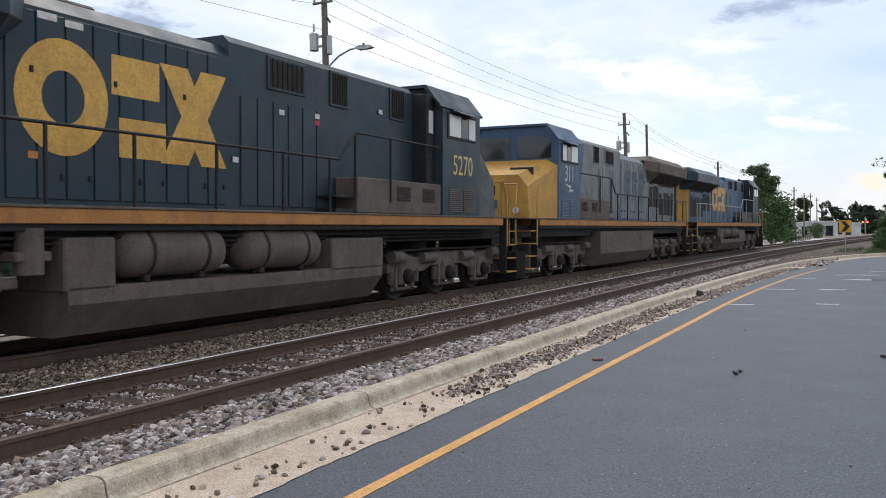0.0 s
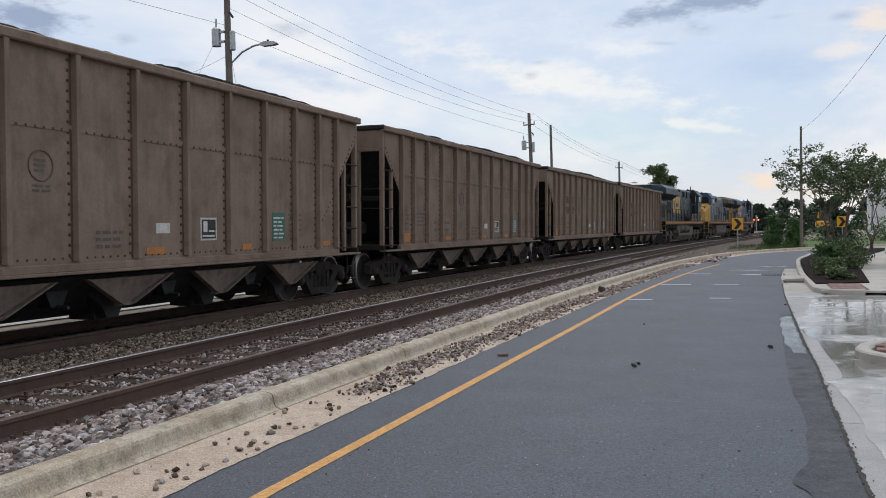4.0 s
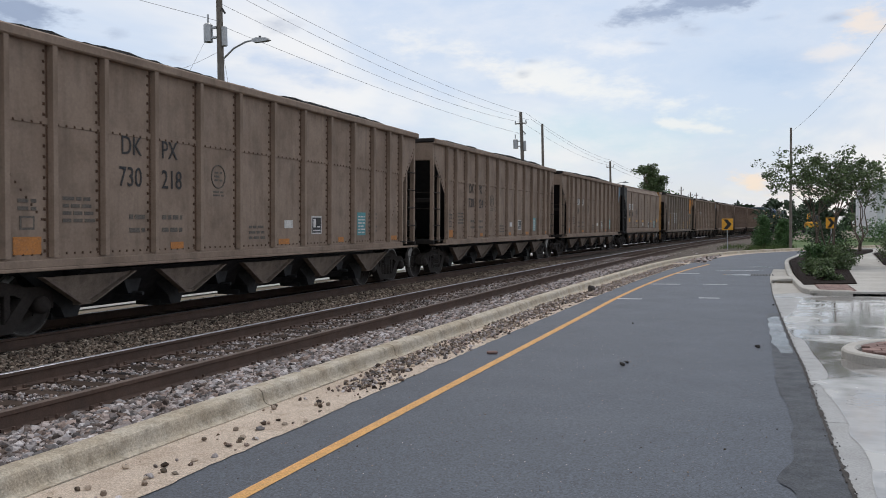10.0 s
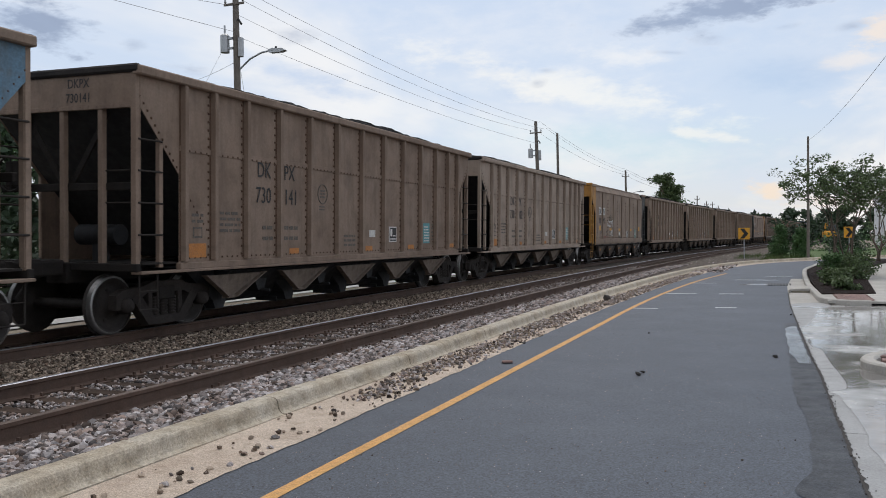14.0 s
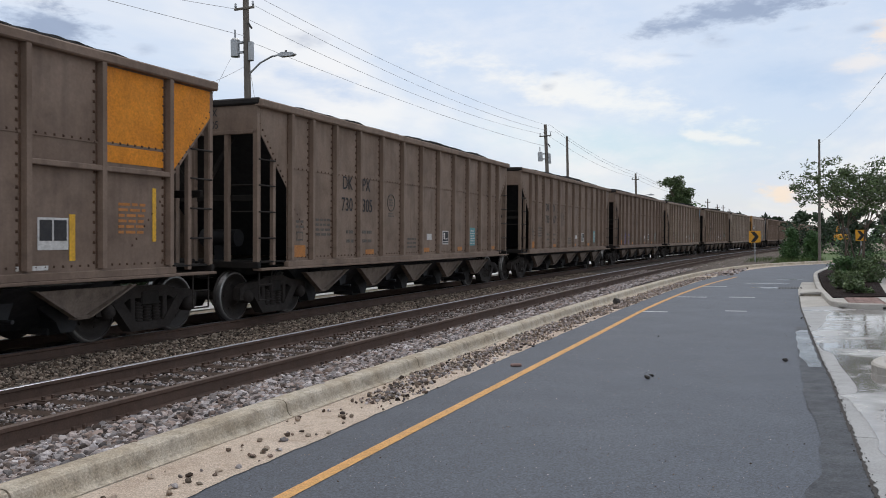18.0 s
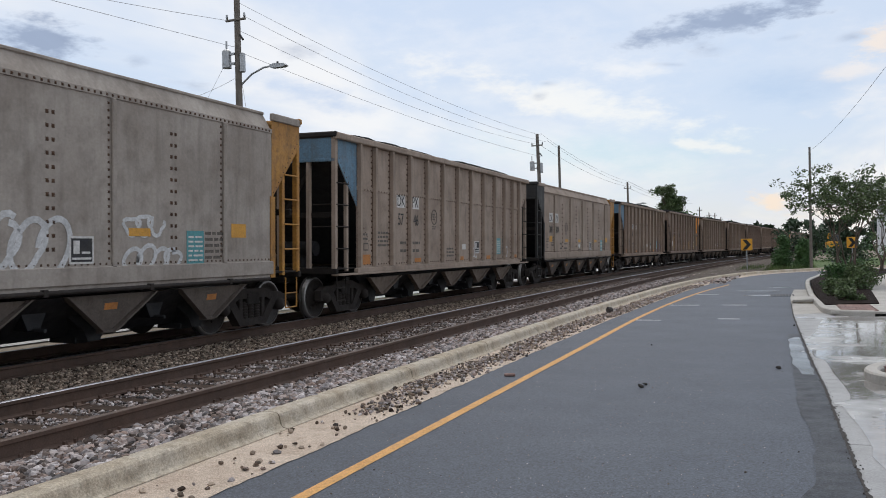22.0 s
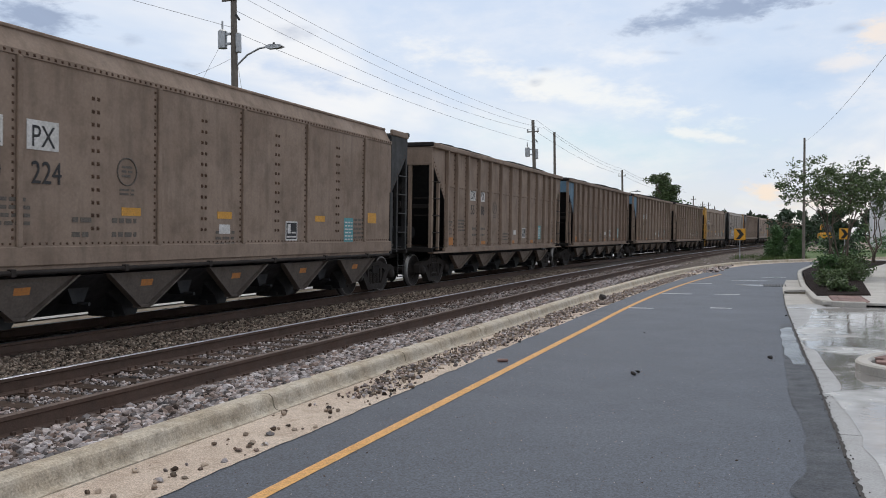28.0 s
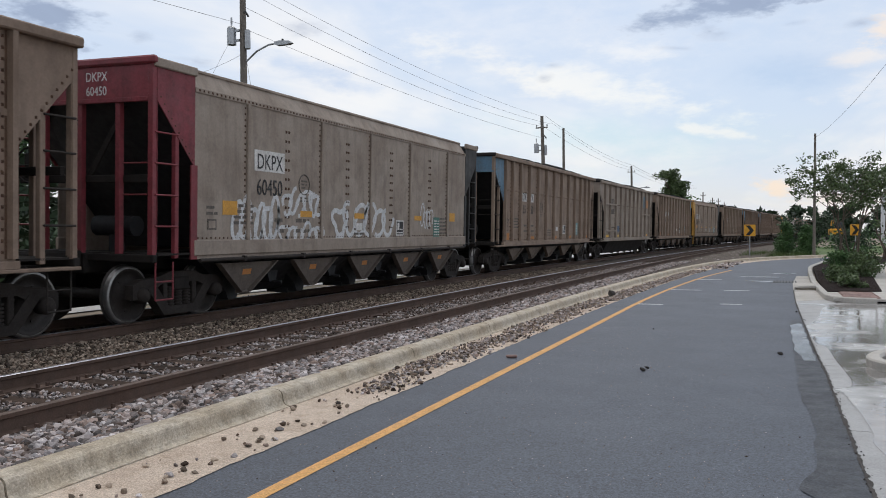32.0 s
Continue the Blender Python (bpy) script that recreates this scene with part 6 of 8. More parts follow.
    if v["tank_top"] < 1.0:
        part("equipment_box", Geo().box(0.5, 1.42, -3.75, -2.95, 0.6, 1.28, 0.03), v["tank"], ob)
        part("equipment_box", Geo().box(0.5, 1.42, 1.95, 3.75, 0.6, 1.2, 0.03), v["tank"], ob)
        for y0, y1 in ((-2.88, -0.75), (-0.45, 1.72)):
            r = 0.34
            res = Geo().lathe([(-0.0, 0.0), (0.06, r * 0.6), (0.16, r * 0.92), (0.26, r), (y1 - y0 - 0.26, r), (y1 - y0 - 0.16, r * 0.92), (y1 - y0 - 0.06, r * 0.6), (y1 - y0, 0.0)], n=20)
            a = part("air_reservoir", res, v["tank"], ob, "cylindrical air reservoir", Matrix.Translation((1.14, y0, 1.06)) @ Matrix.Rotation(math.pi / 2, 4, "Z"))
            for f in (0.25, 0.75):
                part("strap", Geo().lathe([(f * (y1 - y0) - 0.03, r + 0.012), (f * (y1 - y0) + 0.03, r + 0.012)], n=20).box(f * (y1 - y0) - 0.06, f * (y1 - y0) + 0.06, -0.2, -0.02, -r - 0.06, -r + 0.05, 0.02), CAST_BROWN, a)
        chain = Geo()
        for k in range(3):
            pts = [(1.36, -9.0 + k * 1.35 + u * 1.35 / 8, 1.32 - 0.2 * math.sin(u / 8 * math.pi)) for u in range(9)]
            chain.tube(pts, 0.022, 5)
        part("safety_chain", chain, CAST_BROWN, ob)
        part("filter_can", Geo().cyl((1.3, -4.15, 0.85), (1.3, -4.15, 1.4), 0.17, 12).box(1.0, 1.4, -4.4, -3.9, 1.0, 1.12, 0.02), LOCO_GRIME, ob)
    return ob


GOLD_NUMBER = surf("pale_gold_number_paint", (0.62, 0.5, 0.2), (0.55, 0.43, 0.16), rough=0.5, scale=3, bump=0.0)


def big_mark(ob, y0, material, x=0.98):
    """The railway's emblem as plain bold shapes: a closed ring, two stacked slabs and a pair of crossed bars."""
    zc, h = 3.05, 0.72
    g = Geo()
    n = 30
    cx, ro, ri = y0 + 0.72, 0.74, 0.34
    for i in range(n):
        a0, a1 = i * 6.2832 / n, (i + 1) * 6.2832 / n
        g.add([(x, cx + r * 0.95 * math.cos(a), zc + r * math.sin(a)) for r, a in ((ri, a0), (ro, a0), (ro, a1), (ri, a1))], [(0, 1, 2, 3)])
    part("emblem_ring", g, material, ob, "gold ring of the emblem")
    for z0, z1, dy in ((2.36, 2.9, 0.06), (3.2, 3.74, -0.06)):
        part("emblem_slab", Geo().box(x, x + 0.002, y0 + 1.54 + dy, y0 + 2.4 + dy, z0, z1), material, ob, "gold slab of the emblem")
    c3 = y0 + 3.05
    for sgn in (1, -1):
        e = x + 0.001 + 0.001 * sgn
        part("emblem_bar", Geo().add([(e, c3 - sgn * 0.42 - 0.28, zc - h), (e, c3 - sgn * 0.42 + 0.28, zc - h), (e, c3 + sgn * 0.42 + 0.28, zc + h), (e, c3 + sgn * 0.42 - 0.28, zc + h)], [(0, 1, 2, 3)]), material, ob, "gold crossed bar of the emblem")


def sticker(ob, name, x, y0, y1, z0, z1, material):
    return part(name, Geo().box(x, x + 0.004, y0, y1, z0, z1), material, ob)


MAIN_LOCO = loco(dict(label="dark blue and gold wide-cab diesel locomotive, cab leading", hood=LOCO_BLUE, cab=LOCO_BLUE, stripe=SILL_ORANGE, wing=LOCO_BLUE, nose=LOCO_BLUE, truck=LOCO_GRIME, tank=LOCO_GRIME, tank_top=0.66))
big_mark(MAIN_LOCO, -4.1, LOCO_GOLD)
lettering(MAIN_LOCO, "5270", 7.25, 2.62, 0.66, GOLD_NUMBER, x=1.503)
lettering(MAIN_LOCO, "5270", -9.78, 3.5, 0.24, DECAL_DARK, at=lambda x, y, z: Matrix.Translation((0.73, -9.82, z)) @ Matrix.Rotation(radians(40), 4, "Z") @ ON_REAR)
for _s in (-1, 1):
    part("end_panel", Geo().add([(_s * 0.955, -9.56, 1.68), (_s * 0.425, -10.008, 1.68), (_s * 0.425, -10.008, 3.94), (_s * 0.955, -9.56, 3.94), (_s * 0.94, -9.54, 1.68), (_s * 0.41, -9.99, 1.68), (_s * 0.41, -9.99, 3.94), (_s * 0.94, -9.54, 3.94)], [(0, 1, 2, 3), (7, 6, 5, 4), (0, 4, 5, 1), (1, 5, 6, 2), (2, 6, 7, 3), (3, 7, 4, 0)]), LOCO_ORANGE, MAIN_LOCO, "orange-gold rear panel")
    part("end_band", Geo().add([(_s * 0.962, -9.57, 1.68), (_s * 0.43, -10.018, 1.68), (_s * 0.43, -10.018, 2.02), (_s * 0.962, -9.57, 2.02)], [(0, 1, 2, 3)]), LOCO_BLUE, MAIN_LOCO)
part("end_panel", Geo().box(-0.42, 0.42, -10.015, -10.0, 1.68, 3.94), LOCO_ORANGE, MAIN_LOCO)
for _sx in (0.6, 0.98):
    part("end_rail_post", Geo().cyl((_sx, -10.75, 1.67), (_sx, -10.75, 2.62), 0.025, 6), STEEL_DIRTY_SHADED, MAIN_LOCO)
part("end_rail", Geo().tube([(-1.0, -10.75, 2.62), (1.0, -10.75, 2.62)], 0.025, 6), STEEL_DIRTY_SHADED, MAIN_LOCO)
part("end_blue_block", Geo().add([(0.8, -9.705, 2.42), (0.44, -10.012, 2.42), (0.44, -10.012, 2.84), (0.8, -9.705, 2.84)], [(0, 1, 2, 3)]), LOCO_BLUE, MAIN_LOCO, "dark blue emblem block", (0.004, -0.006, 0))
part("end_emblem", Geo().box(-0.38, 0.38, -10.022, -10.016, 2.35, 2.85), LOCO_BLUE, MAIN_LOCO, "dark blue emblem block")
part("rear_lamp_box", Geo().box(-0.5, -0.2, -10.12, -10.02, 3.2, 3.85, 0.03), STEEL_BLACK, MAIN_LOCO)
for _z in (3.4, 3.66):
    part("rear_lamp", Geo().cyl((-0.35, -10.16, _z), (-0.35, -10.12, _z), 0.1, 14), LENS, MAIN_LOCO, "round rear lamp")
for _y0, _z0, _m in ((-4.25, 4.0, DECAL_WHITE), (-3.75, 3.98, DECAL_WHITE), (-3.35, 3.95, DECAL_WHITE), (1.0, 3.35, DECAL_WHITE), (2.05, 3.4, DECAL_WHITE), (2.05, 3.28, DECAL_RED), (-0.2, 2.45, DECAL_WHITE), (-8.6, 3.1, DECAL_WHITE), (-7.7, 3.12, DECAL_RED), (-9.0, 3.14, DECAL_RED), (4.3, 3.75, DECAL_WHITE), (-3.9, 2.25, DECAL_ORANGE)):
    sticker(MAIN_LOCO, "sticker", 0.978, _y0, _y0 + (0.28 if _z0 > 3.9 else 0.14), _z0, _z0 + 0.09, _m)
sticker(MAIN_LOCO, "sticker", 1.25, 8.5, 8.6, 2.0, 2.3, DECAL_ORANGE)

SECOND_LOCO = loco(dict(label="blue and grey diesel locomotive with yellow nose, cab trailing", hood=LOCO_GREY, hood2=LOCO_GREY, cab=LOCO_BLUE2, stripe=SILL_ORANGE, wing=LOCO_GRIME, nose=LOCO_YELLOW, truck=LOCO_GRIME, tank=LOCO_GRIME, tank_top=1.25, louvre=LOCO_BLUE2, door=LOCO_GREY))
for _s in (-1, 1):
    part("blue_band", Geo().box(_s * 0.97, _s * 0.975, -4.4, 5.8, 1.7, 2.3), LOCO_BLUE2, SECOND_LOCO)
    part("blue_flank", Geo().prism([(5.8, 1.7), (5.8, 4.3), (4.2, 4.3), (5.0, 1.7)], "x", _s * 0.975, _s * 0.98), LOCO_BLUE2, SECOND_LOCO)
    for _y in (-3.6, -2.6, -1.6):
        sticker(SECOND_LOCO, "emblem_bar", _s * 0.972 if _s > 0 else -0.976, _y, _y + 0.7, 2.5, 3.7, LOCO_BLUE2)
_flip = Matrix.Rotation(math.pi, 4, "Z")
lettering(SECOND_LOCO, "311", -7.2, 2.85, 0.72, DECAL_WHITE, at=lambda x, y, z: _flip @ Matrix.Translation((1.503, y, z)) @ ON_RIGHT)
part("lightning_bolt", Geo().add([(-1.503, 7.6, 2.75), (-1.503, 7.0, 2.72), (-1.503, 7.2, 2.62), (-1.503, 6.75, 2.58), (-1.503, 7.25, 2.5), (-1.503, 7.15, 2.62)], [(0, 1, 2, 3, 4, 5)]), DECAL_WHITE, SECOND_LOCO, "white bolt-shaped emblem")
part("number_board", Geo().box(-1.1, -0.35, 9.22, 9.3, 2.95, 3.2, 0.02), STEEL_BLACK, SECOND_LOCO)
lettering(SECOND_LOCO, "311", 0, 0, 0.2, DECAL_WHITE, at=lambda x, y, z: Matrix.Translation((-0.72, 9.305, 3.0)) @ Matrix.Rotation(math.pi, 4, "Z") @ ON_REAR)
part("nose_door", Geo().box(-0.3, 0.3, 9.86, 9.9, 1.7, 2.75, 0.01), LOCO_YELLOW, SECOND_LOCO)
part("door_window", Geo().box(-0.14, 0.14, 9.9, 9.905, 2.35, 2.62, 0.002), CAB_GLASS, SECOND_LOCO)
part("nose_emblem", Geo().box(-0.22, 0.22, 9.902, 9.906, 1.95, 2.2), LOCO_BLUE2, SECOND_LOCO)

LEAD_LOCO = loco(dict(label="worn dark blue diesel locomotive at the head of the train", hood=LOCO_BLUE2, cab=LOCO_BLUE, stripe=SILL_ORANGE, wing=LOCO_BLUE, nose=LOCO_GREY, truck=LOCO_GRIME, tank=LOCO_GRIME, tank_top=0.66, rail=CHROME))
big_mark(LEAD_LOCO, -4.1, LOCO_GOLD)
for _s in (-1, 1):
    part("end_panel", Geo().add([(_s * 0.955, -9.56, 1.68), (_s * 0.425, -10.008, 1.68), (_s * 0.425, -10.008, 3.94), (_s * 0.955, -9.56, 3.94)], [(0, 1, 2, 3)]), LOCO_YELLOW, LEAD_LOCO)
LOCOS = [MAIN_LOCO, SECOND_LOCO, LEAD_LOCO]


# ---- loose stones ----
def stones(name, label, material, spots, low=0.012, high=0.035, seed=1, flat=0.75):
    """Angular stones at spots (x, y, z) of random size, in one mesh."""
    rng = np.random.default_rng(seed)
    t = (1 + 5 ** 0.5) / 2
    base = np.array([(-1, t, 0), (1, t, 0), (-1, -t, 0), (1, -t, 0), (0, -1, t), (0, 1, t), (0, -1, -t), (0, 1, -t), (t, 0, -1), (t, 0, 1), (-t, 0, -1), (-t, 0, 1)]) / 1.9
    tri = np.array([(0, 11, 5), (0, 5, 1), (0, 1, 7), (0, 7, 10), (0, 10, 11), (1, 5, 9), (5, 11, 4), (11, 10, 2), (10, 7, 6), (7, 1, 8), (3, 9, 4), (3, 4, 2), (3, 2, 6), (3, 6, 8), (3, 8, 9), (4, 9, 5), (2, 4, 11), (6, 2, 10), (8, 6, 7), (9, 8, 1)])
    spots = np.asarray(spots)
    n = len(spots)
    size = low + (high - low) * rng.random(n) ** 1.6
    v = base[None] * (0.62 + 0.6 * rng.random((n, 12, 1)))
    v = v * (0.7 + 0.6 * rng.random((n, 1, 3)))
    v[:, :, 2] *= flat
    a, b = rng.random(n) * 6.283, (rng.random(n) - 0.5) * 1.2
    ca, sa, cb, sb = np.cos(a)[:, None], np.sin(a)[:, None], np.cos(b)[:, None], np.sin(b)[:, None]
    x, y, z = v[..., 0], v[..., 1], v[..., 2]
    x, z = x * cb - z * sb, x * sb + z * cb
    x, y = x * ca - y * sa, x * sa + y * ca
    v = np.stack([x, y, z], -1) * size[:, None, None] + spots[:, None, :]
    me = bpy.data.meshes.new(name)
    me.vertices.add(n * 12)
    me.vertices.foreach_set("co", v.reshape(-1).astype(np.float32))
    f = (tri[None] + (np.arange(n) * 12)[:, None, None]).reshape(-1)
    me.loops.add(len(f))
    me.loops.foreach_set("vertex_index", f.astype(np.int32))
    me.polygons.add(n * 20)
    me.polygons.foreach_set("loop_start", np.arange(0, n * 60, 3, dtype=np.int32))
    me.update(calc_edges=True)
    me.shade_flat()
    me.materials.append(material)
    return tagged(new(name, me), label, "gravel", "", "stuff")


def scatter(rng, n, s0, s1, o0, o1, height, near=1.0):
    """n places along the track between s0 and s1, more of them near the start."""
    out = []
    for _ in range(n):
        u = rng.random() ** near
        s = s0 + (s1 - s0) * u
        o = rng.uniform(o0, o1)
        x, y, _h = on_track(s, o)
        out.append((x, y, height(o) + rng.uniform(-0.012, 0.015)))
    return out


def build_stones():
    rng = random.Random(11)
    shoulder = lambda o: float(np.interp(o, [4.7, 5.3, 5.75, 5.95], [0.03, 0.075, 0.11, 0.1]))
    stones("ballast_shoulder", "grey angular ballast stones beside the kerb", STONE, scatter(rng, 13000, 2.5, 16, 4.75, 5.78, shoulder, 1.25) + scatter(rng, 9000, 14, 45, 4.75, 5.8, shoulder, 1.3), 0.018, 0.052, 1)
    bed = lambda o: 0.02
    # coal black stands for both coal dust and the shade beneath the train
    stones("dusted_ballast", "coal-dusted ballast between the main line's rails, blackened for the train's shade", COAL, scatter(rng, 7000, 4, 40, -2.2, 0.66, bed, 1.5), 0.02, 0.042, 9)
    spots = []
    for _ in range(62000):
        s = 2.5 + 42 * rng.random() ** 1.6
        o = 3.9 + rng.uniform(-1.35, 1.2)
        if abs(abs(o - 3.9) - 0.755) < 0.09:
            continue
        ph = ((s - 1.0) % 0.5)
        if ph < 0.13 or ph > 0.37:
            if rng.random() < 0.93 and abs(o - 3.9) < 1.25:
                continue
        x, y, _h = on_track(s, o)
        spots.append((x, y, rng.uniform(0.015, 0.05)))
    stones("crib_ballast", "pale ballast stones between the siding's ties", STONE, spots, 0.012, 0.03, 2)
    mid = lambda o: float(np.interp(o, [0.85, 1.3, 2.0, 2.6], [0.035, 0.05, 0.035, 0.03]))
    stones("ballast_between_tracks", "rust-brown ballast stones between the tracks", STONE_RUST, scatter(rng, 30000, 4, 40, 0.9, 2.65, mid, 1.5), 0.014, 0.034, 3)
    # gravel that has rolled into the gutter, in drifts
    spots = []
    drifts = [(rng.uniform(-4.0, -3.72), 8.2 + 0.62 * k + rng.uniform(-0.2, 0.2)) for k in range(46)]
    for _ in range(8200):
        cx, cy = rng.choice(drifts)
        x, y = rng.gauss(cx, 0.13), rng.gauss(cy, 0.32)
        k = float(np.interp(y, [18, 21, 29, 37, 44], [0, 0.08, 0.35, 0.85, 1.7]))
        if -4.18 < x < -3.5 and 7.2 < y < 40:
            spots.append((x + k, y, 0.014))
    for cx, cy, n in ((-3.72, 4.62, 7), (-3.85, 6.15, 4), (-3.72, 6.9, 5), (-3.95, 5.6, 3), (-3.62, 5.35, 3), (-4.05, 6.6, 3)):
        spots += [(rng.gauss(cx, 0.05), rng.gauss(cy, 0.09), 0.016) for _ in range(n)]
    spots += [(rng.uniform(-4.15, -3.5), rng.uniform(3.3, 8.0), 0.012) for _ in range(45)]
    stones("gutter_gravel", "loose brown and grey gravel strewn in the gutter", STONE_RUST, spots[::2] + spots[-70:], 0.008, 0.032, 4)
    stones("gutter_gravel", "loose grey gravel strewn in the gutter", STONE, spots[1::2], 0.01, 0.034, 14)
    spots = [(rng.uniform(-3.4, 0.4), 3.5 + 25 * rng.random() ** 1.3, 0.004) for _ in range(260)]
    stones("road_grit", "scattered dark grit on the asphalt", STONE_RUST, spots, 0.003, 0.008, 5)
    spots = [(rng.uniform(-3.4, 0.1), 3.3 + 12 * rng.random() ** 1.2, 0.002) for _ in range(2600)]
    stones("road_grit", "pale chips of stone in the worn asphalt", STONE, spots, 0.002, 0.0055, 15)
    # gravel waste at the foot of the sign
    spots = []
    for _ in range(3500):
        s = rng.uniform(38, 75)
        x, y, _h = on_track(s, rng.uniform(5.3, 8.0))
        spots.append((x, y, rng.uniform(-0.02, 0.03)))
    stones("verge_gravel", "pale gravel waste beside the bend", STONE, spots, 0.03, 0.09, 6)
    for x, y, z, r in ((-1.44, 9.87, 0.02, 0.034), (-1.42, 10.05, 0.02, 0.03), (0.02, 11.76, 0.018, 0.03), (-3.88, 21.3, 0.06, 0.13), (0.33, 18.0, 0.02, 0.03), (-1.9, 14.2, 0.01, 0.02)):
        st = stones("stone", "single dark stone lying on the road", STONE_DARK, [(x, y, z)], r, r * 1.01, int(x * 100) % 97 + 7)
        tagged(st, category="stone")
        st["kind"] = "thing"
    solid("brick_piece", Geo().box(-0.07, 0.07, -0.03, 0.03, 0, 0.035, 0.01), BRICK_PAVER, "orange broken brick piece lying on the road", "brick", at=pose(-3.16, 10.37, 0.004, 0, 0, 20))


# ---- driveway, island and beds on the far side of the road ----
def sheet(name, pts, z, material, label, category, kind="structure"):
    g = Geo()
    n = len(pts)
    g.add([(x, y, z) for x, y in pts] + [(x, y, z - 0.05) for x, y in pts], [tuple(range(n))] + [(i, n + i, n + (i + 1) % n, (i + 1) % n) for i in range(n)])
    return solid(name, g, material, label, category, kind)


def blob(cx, cy, rx, ry, seed, n=40, rough=0.22):
    rng = random.Random(seed)
    ph = [rng.uniform(0, 6.28) for _ in range(4)]
    out = []
    for i in range(n):
        a = 2 * math.pi * i / n
        k = 1 + rough * (math.sin(2 * a + ph[0]) * 0.5 + math.sin(3 * a + ph[1]) * 0.4 + math.sin(5 * a + ph[2]) * 0.25 + math.sin(9 * a + ph[3]) * 0.12)
        out.append((cx + rx * k * math.cos(a), cy + ry * k * math.sin(a)))
    return out


def kerb_run(name, pts, label, height=0.15, width=0.16):
    """A low kerb along pts."""
    rows = []
    a, b, c = offset_line(pts, -width / 2), offset_line(pts, width / 2), offset_line(pts, width / 2 - 0.03)
    a2 = offset_line(pts, -width / 2 + 0.02)
    for p, p2, q2, q in zip(a, a2, c, b):
        rows.append([(*p, -0.05), (*p, height - 0.02), (*p2, height), (*q2, height), (*q, height - 0.03), (*q, -0.05)])
    g = ribbon(rows)
    g.f += [tuple(range(6)), tuple(range(len(g.v) - 6, len(g.v)))[::-1]]
    g.s += [False, False]
    return solid(name, g, CONCRETE, label, "kerb", "structure")


def road_edge(y):
    """Where the asphalt ends on the driveway's side."""
    return float(np.interp(y, [-30, 5.4, 8, 10.4, 12.4, 16, 20.6, 28], [0.55, 0.53, 0.505, 0.49, 0.445, 0.4, 0.35, 0.4]))


def build_driveway():
    rng = random.Random(3)
    # slabs of the apron, joints open; the first column is the gutter pan along the asphalt
    base = tagged(new("driveway"), "pale wet concrete driveway apron in slabs", "driveway", "", "structure")
    for j in range(8):
        y0, y1 = -6.66 + 3.53 * j, -6.66 + 3.53 * (j + 1) - 0.014
        for i in range(6):
            top = 0.004 + rng.uniform(0, 0.0015)
            if i == 0:
                part("slab", Geo().prism([(road_edge(y0), y0), (1.2, y0), (1.2, y1), (road_edge(y1), y1), (road_edge((y0 + y1) / 2), (y0 + y1) / 2)], "z", -0.1, top), PAN_CONC, base)
            else:
                part("slab", Geo().box(1.212 + (i - 1) * 3.2, 1.2 + i * 3.2, y0, y1, -0.1, top, 0.004), WET_CONC, base)
    # dark patched strip along the road's edge, its left side ragged
    ys = [-4 + 0.1 * i for i in range(205)]
    left = [(float(np.interp(y, [-4, 5.3, 5.46, 5.6, 5.75, 5.95, 6.15, 6.7, 7.4, 7.9, 8.4, 9.2, 10.2, 12, 16], [0.2, 0.23, 0.21, 0.13, 0.12, 0.19, 0.24, 0.25, 0.28, 0.27, 0.23, 0.19, 0.2, 0.19, 0.2])) + 0.008 * math.sin(y * 7.1) + rng.uniform(-0.006, 0.006), y, 0.006) for y in ys]
    solid("asphalt_patch", ribbon([[a, (road_edge(y) + 0.01, y, 0.006)] for a, y in zip(left, ys)]), ASPHALT_DARK, "dark damp asphalt patch along the road's edge", "asphalt patch", "structure")
    # crumbled black seam where the asphalt meets the pan
    seam = [[(road_edge(y) - rng.uniform(0.0, 0.012), y, 0.0105), (road_edge(y) + rng.uniform(0.006, 0.034), y, 0.0105)] for y in (-4 + 0.045 * i for i in range(640))]
    solid("edge_seam", ribbon(seam), STONE_DARK, "crumbled black seam between asphalt and concrete", "seam", "structure")
    crumbs = [(road_edge(y) + rng.gauss(0.012, 0.02), y, 0.01) for y in (3 + 14 * rng.random() for _ in range(220))]
    stones("seam_crumbs", "black asphalt crumbs along the seam", STONE_DARK, crumbs, 0.003, 0.009, 77)
    # water standing in the far end of the patch
    wet = [[(float(np.interp(y, [11.3, 12.2, 14, 15.4, 15.8], [0.3, 0.21, 0.19, 0.19, 0.28])) + 0.012 * math.sin(y * 6), y, 0.0085), (road_edge(y) - 0.015 - 0.02 * abs(math.sin(y * 4)), y, 0.0085)] for y in (11.3 + 0.1 * i for i in range(46))]
    solid("puddle", ribbon(wet), PUDDLE, "shallow puddle that mirrors the sky on asphalt", "puddle", "stuff", "puddles")
    # the water's edge wanders along the pan, leaving dry tongues of concrete
    shore = smooth_line([(0.62, 2.5), (0.66, 5.48), (0.71, 6.1), (0.71, 6.62), (0.66, 7.06), (0.69, 7.32), (0.67, 8.09), (0.63, 8.66), (0.59, 9.17), (0.51, 9.36), (0.6, 9.43), (0.69, 9.56), (0.72, 9.96), (0.7, 10.57), (0.66, 11.36), (0.62, 12.68), (0.55, 12.95), (0.49, 13.3), (0.43, 15.6), (0.55, 16.0), (0.72, 17.5), (0.95, 19.6), (1.6, 20.3), (17, 20.35)], 0.12)
    solid("water", Geo().add([(x, y, 0.0085) for x, y in shore] + [(17, 2.5, 0.0085)], [tuple(range(len(shore) + 1))]), WATER, "shallow rain water mirroring the sky on the driveway", "puddle", "stuff")
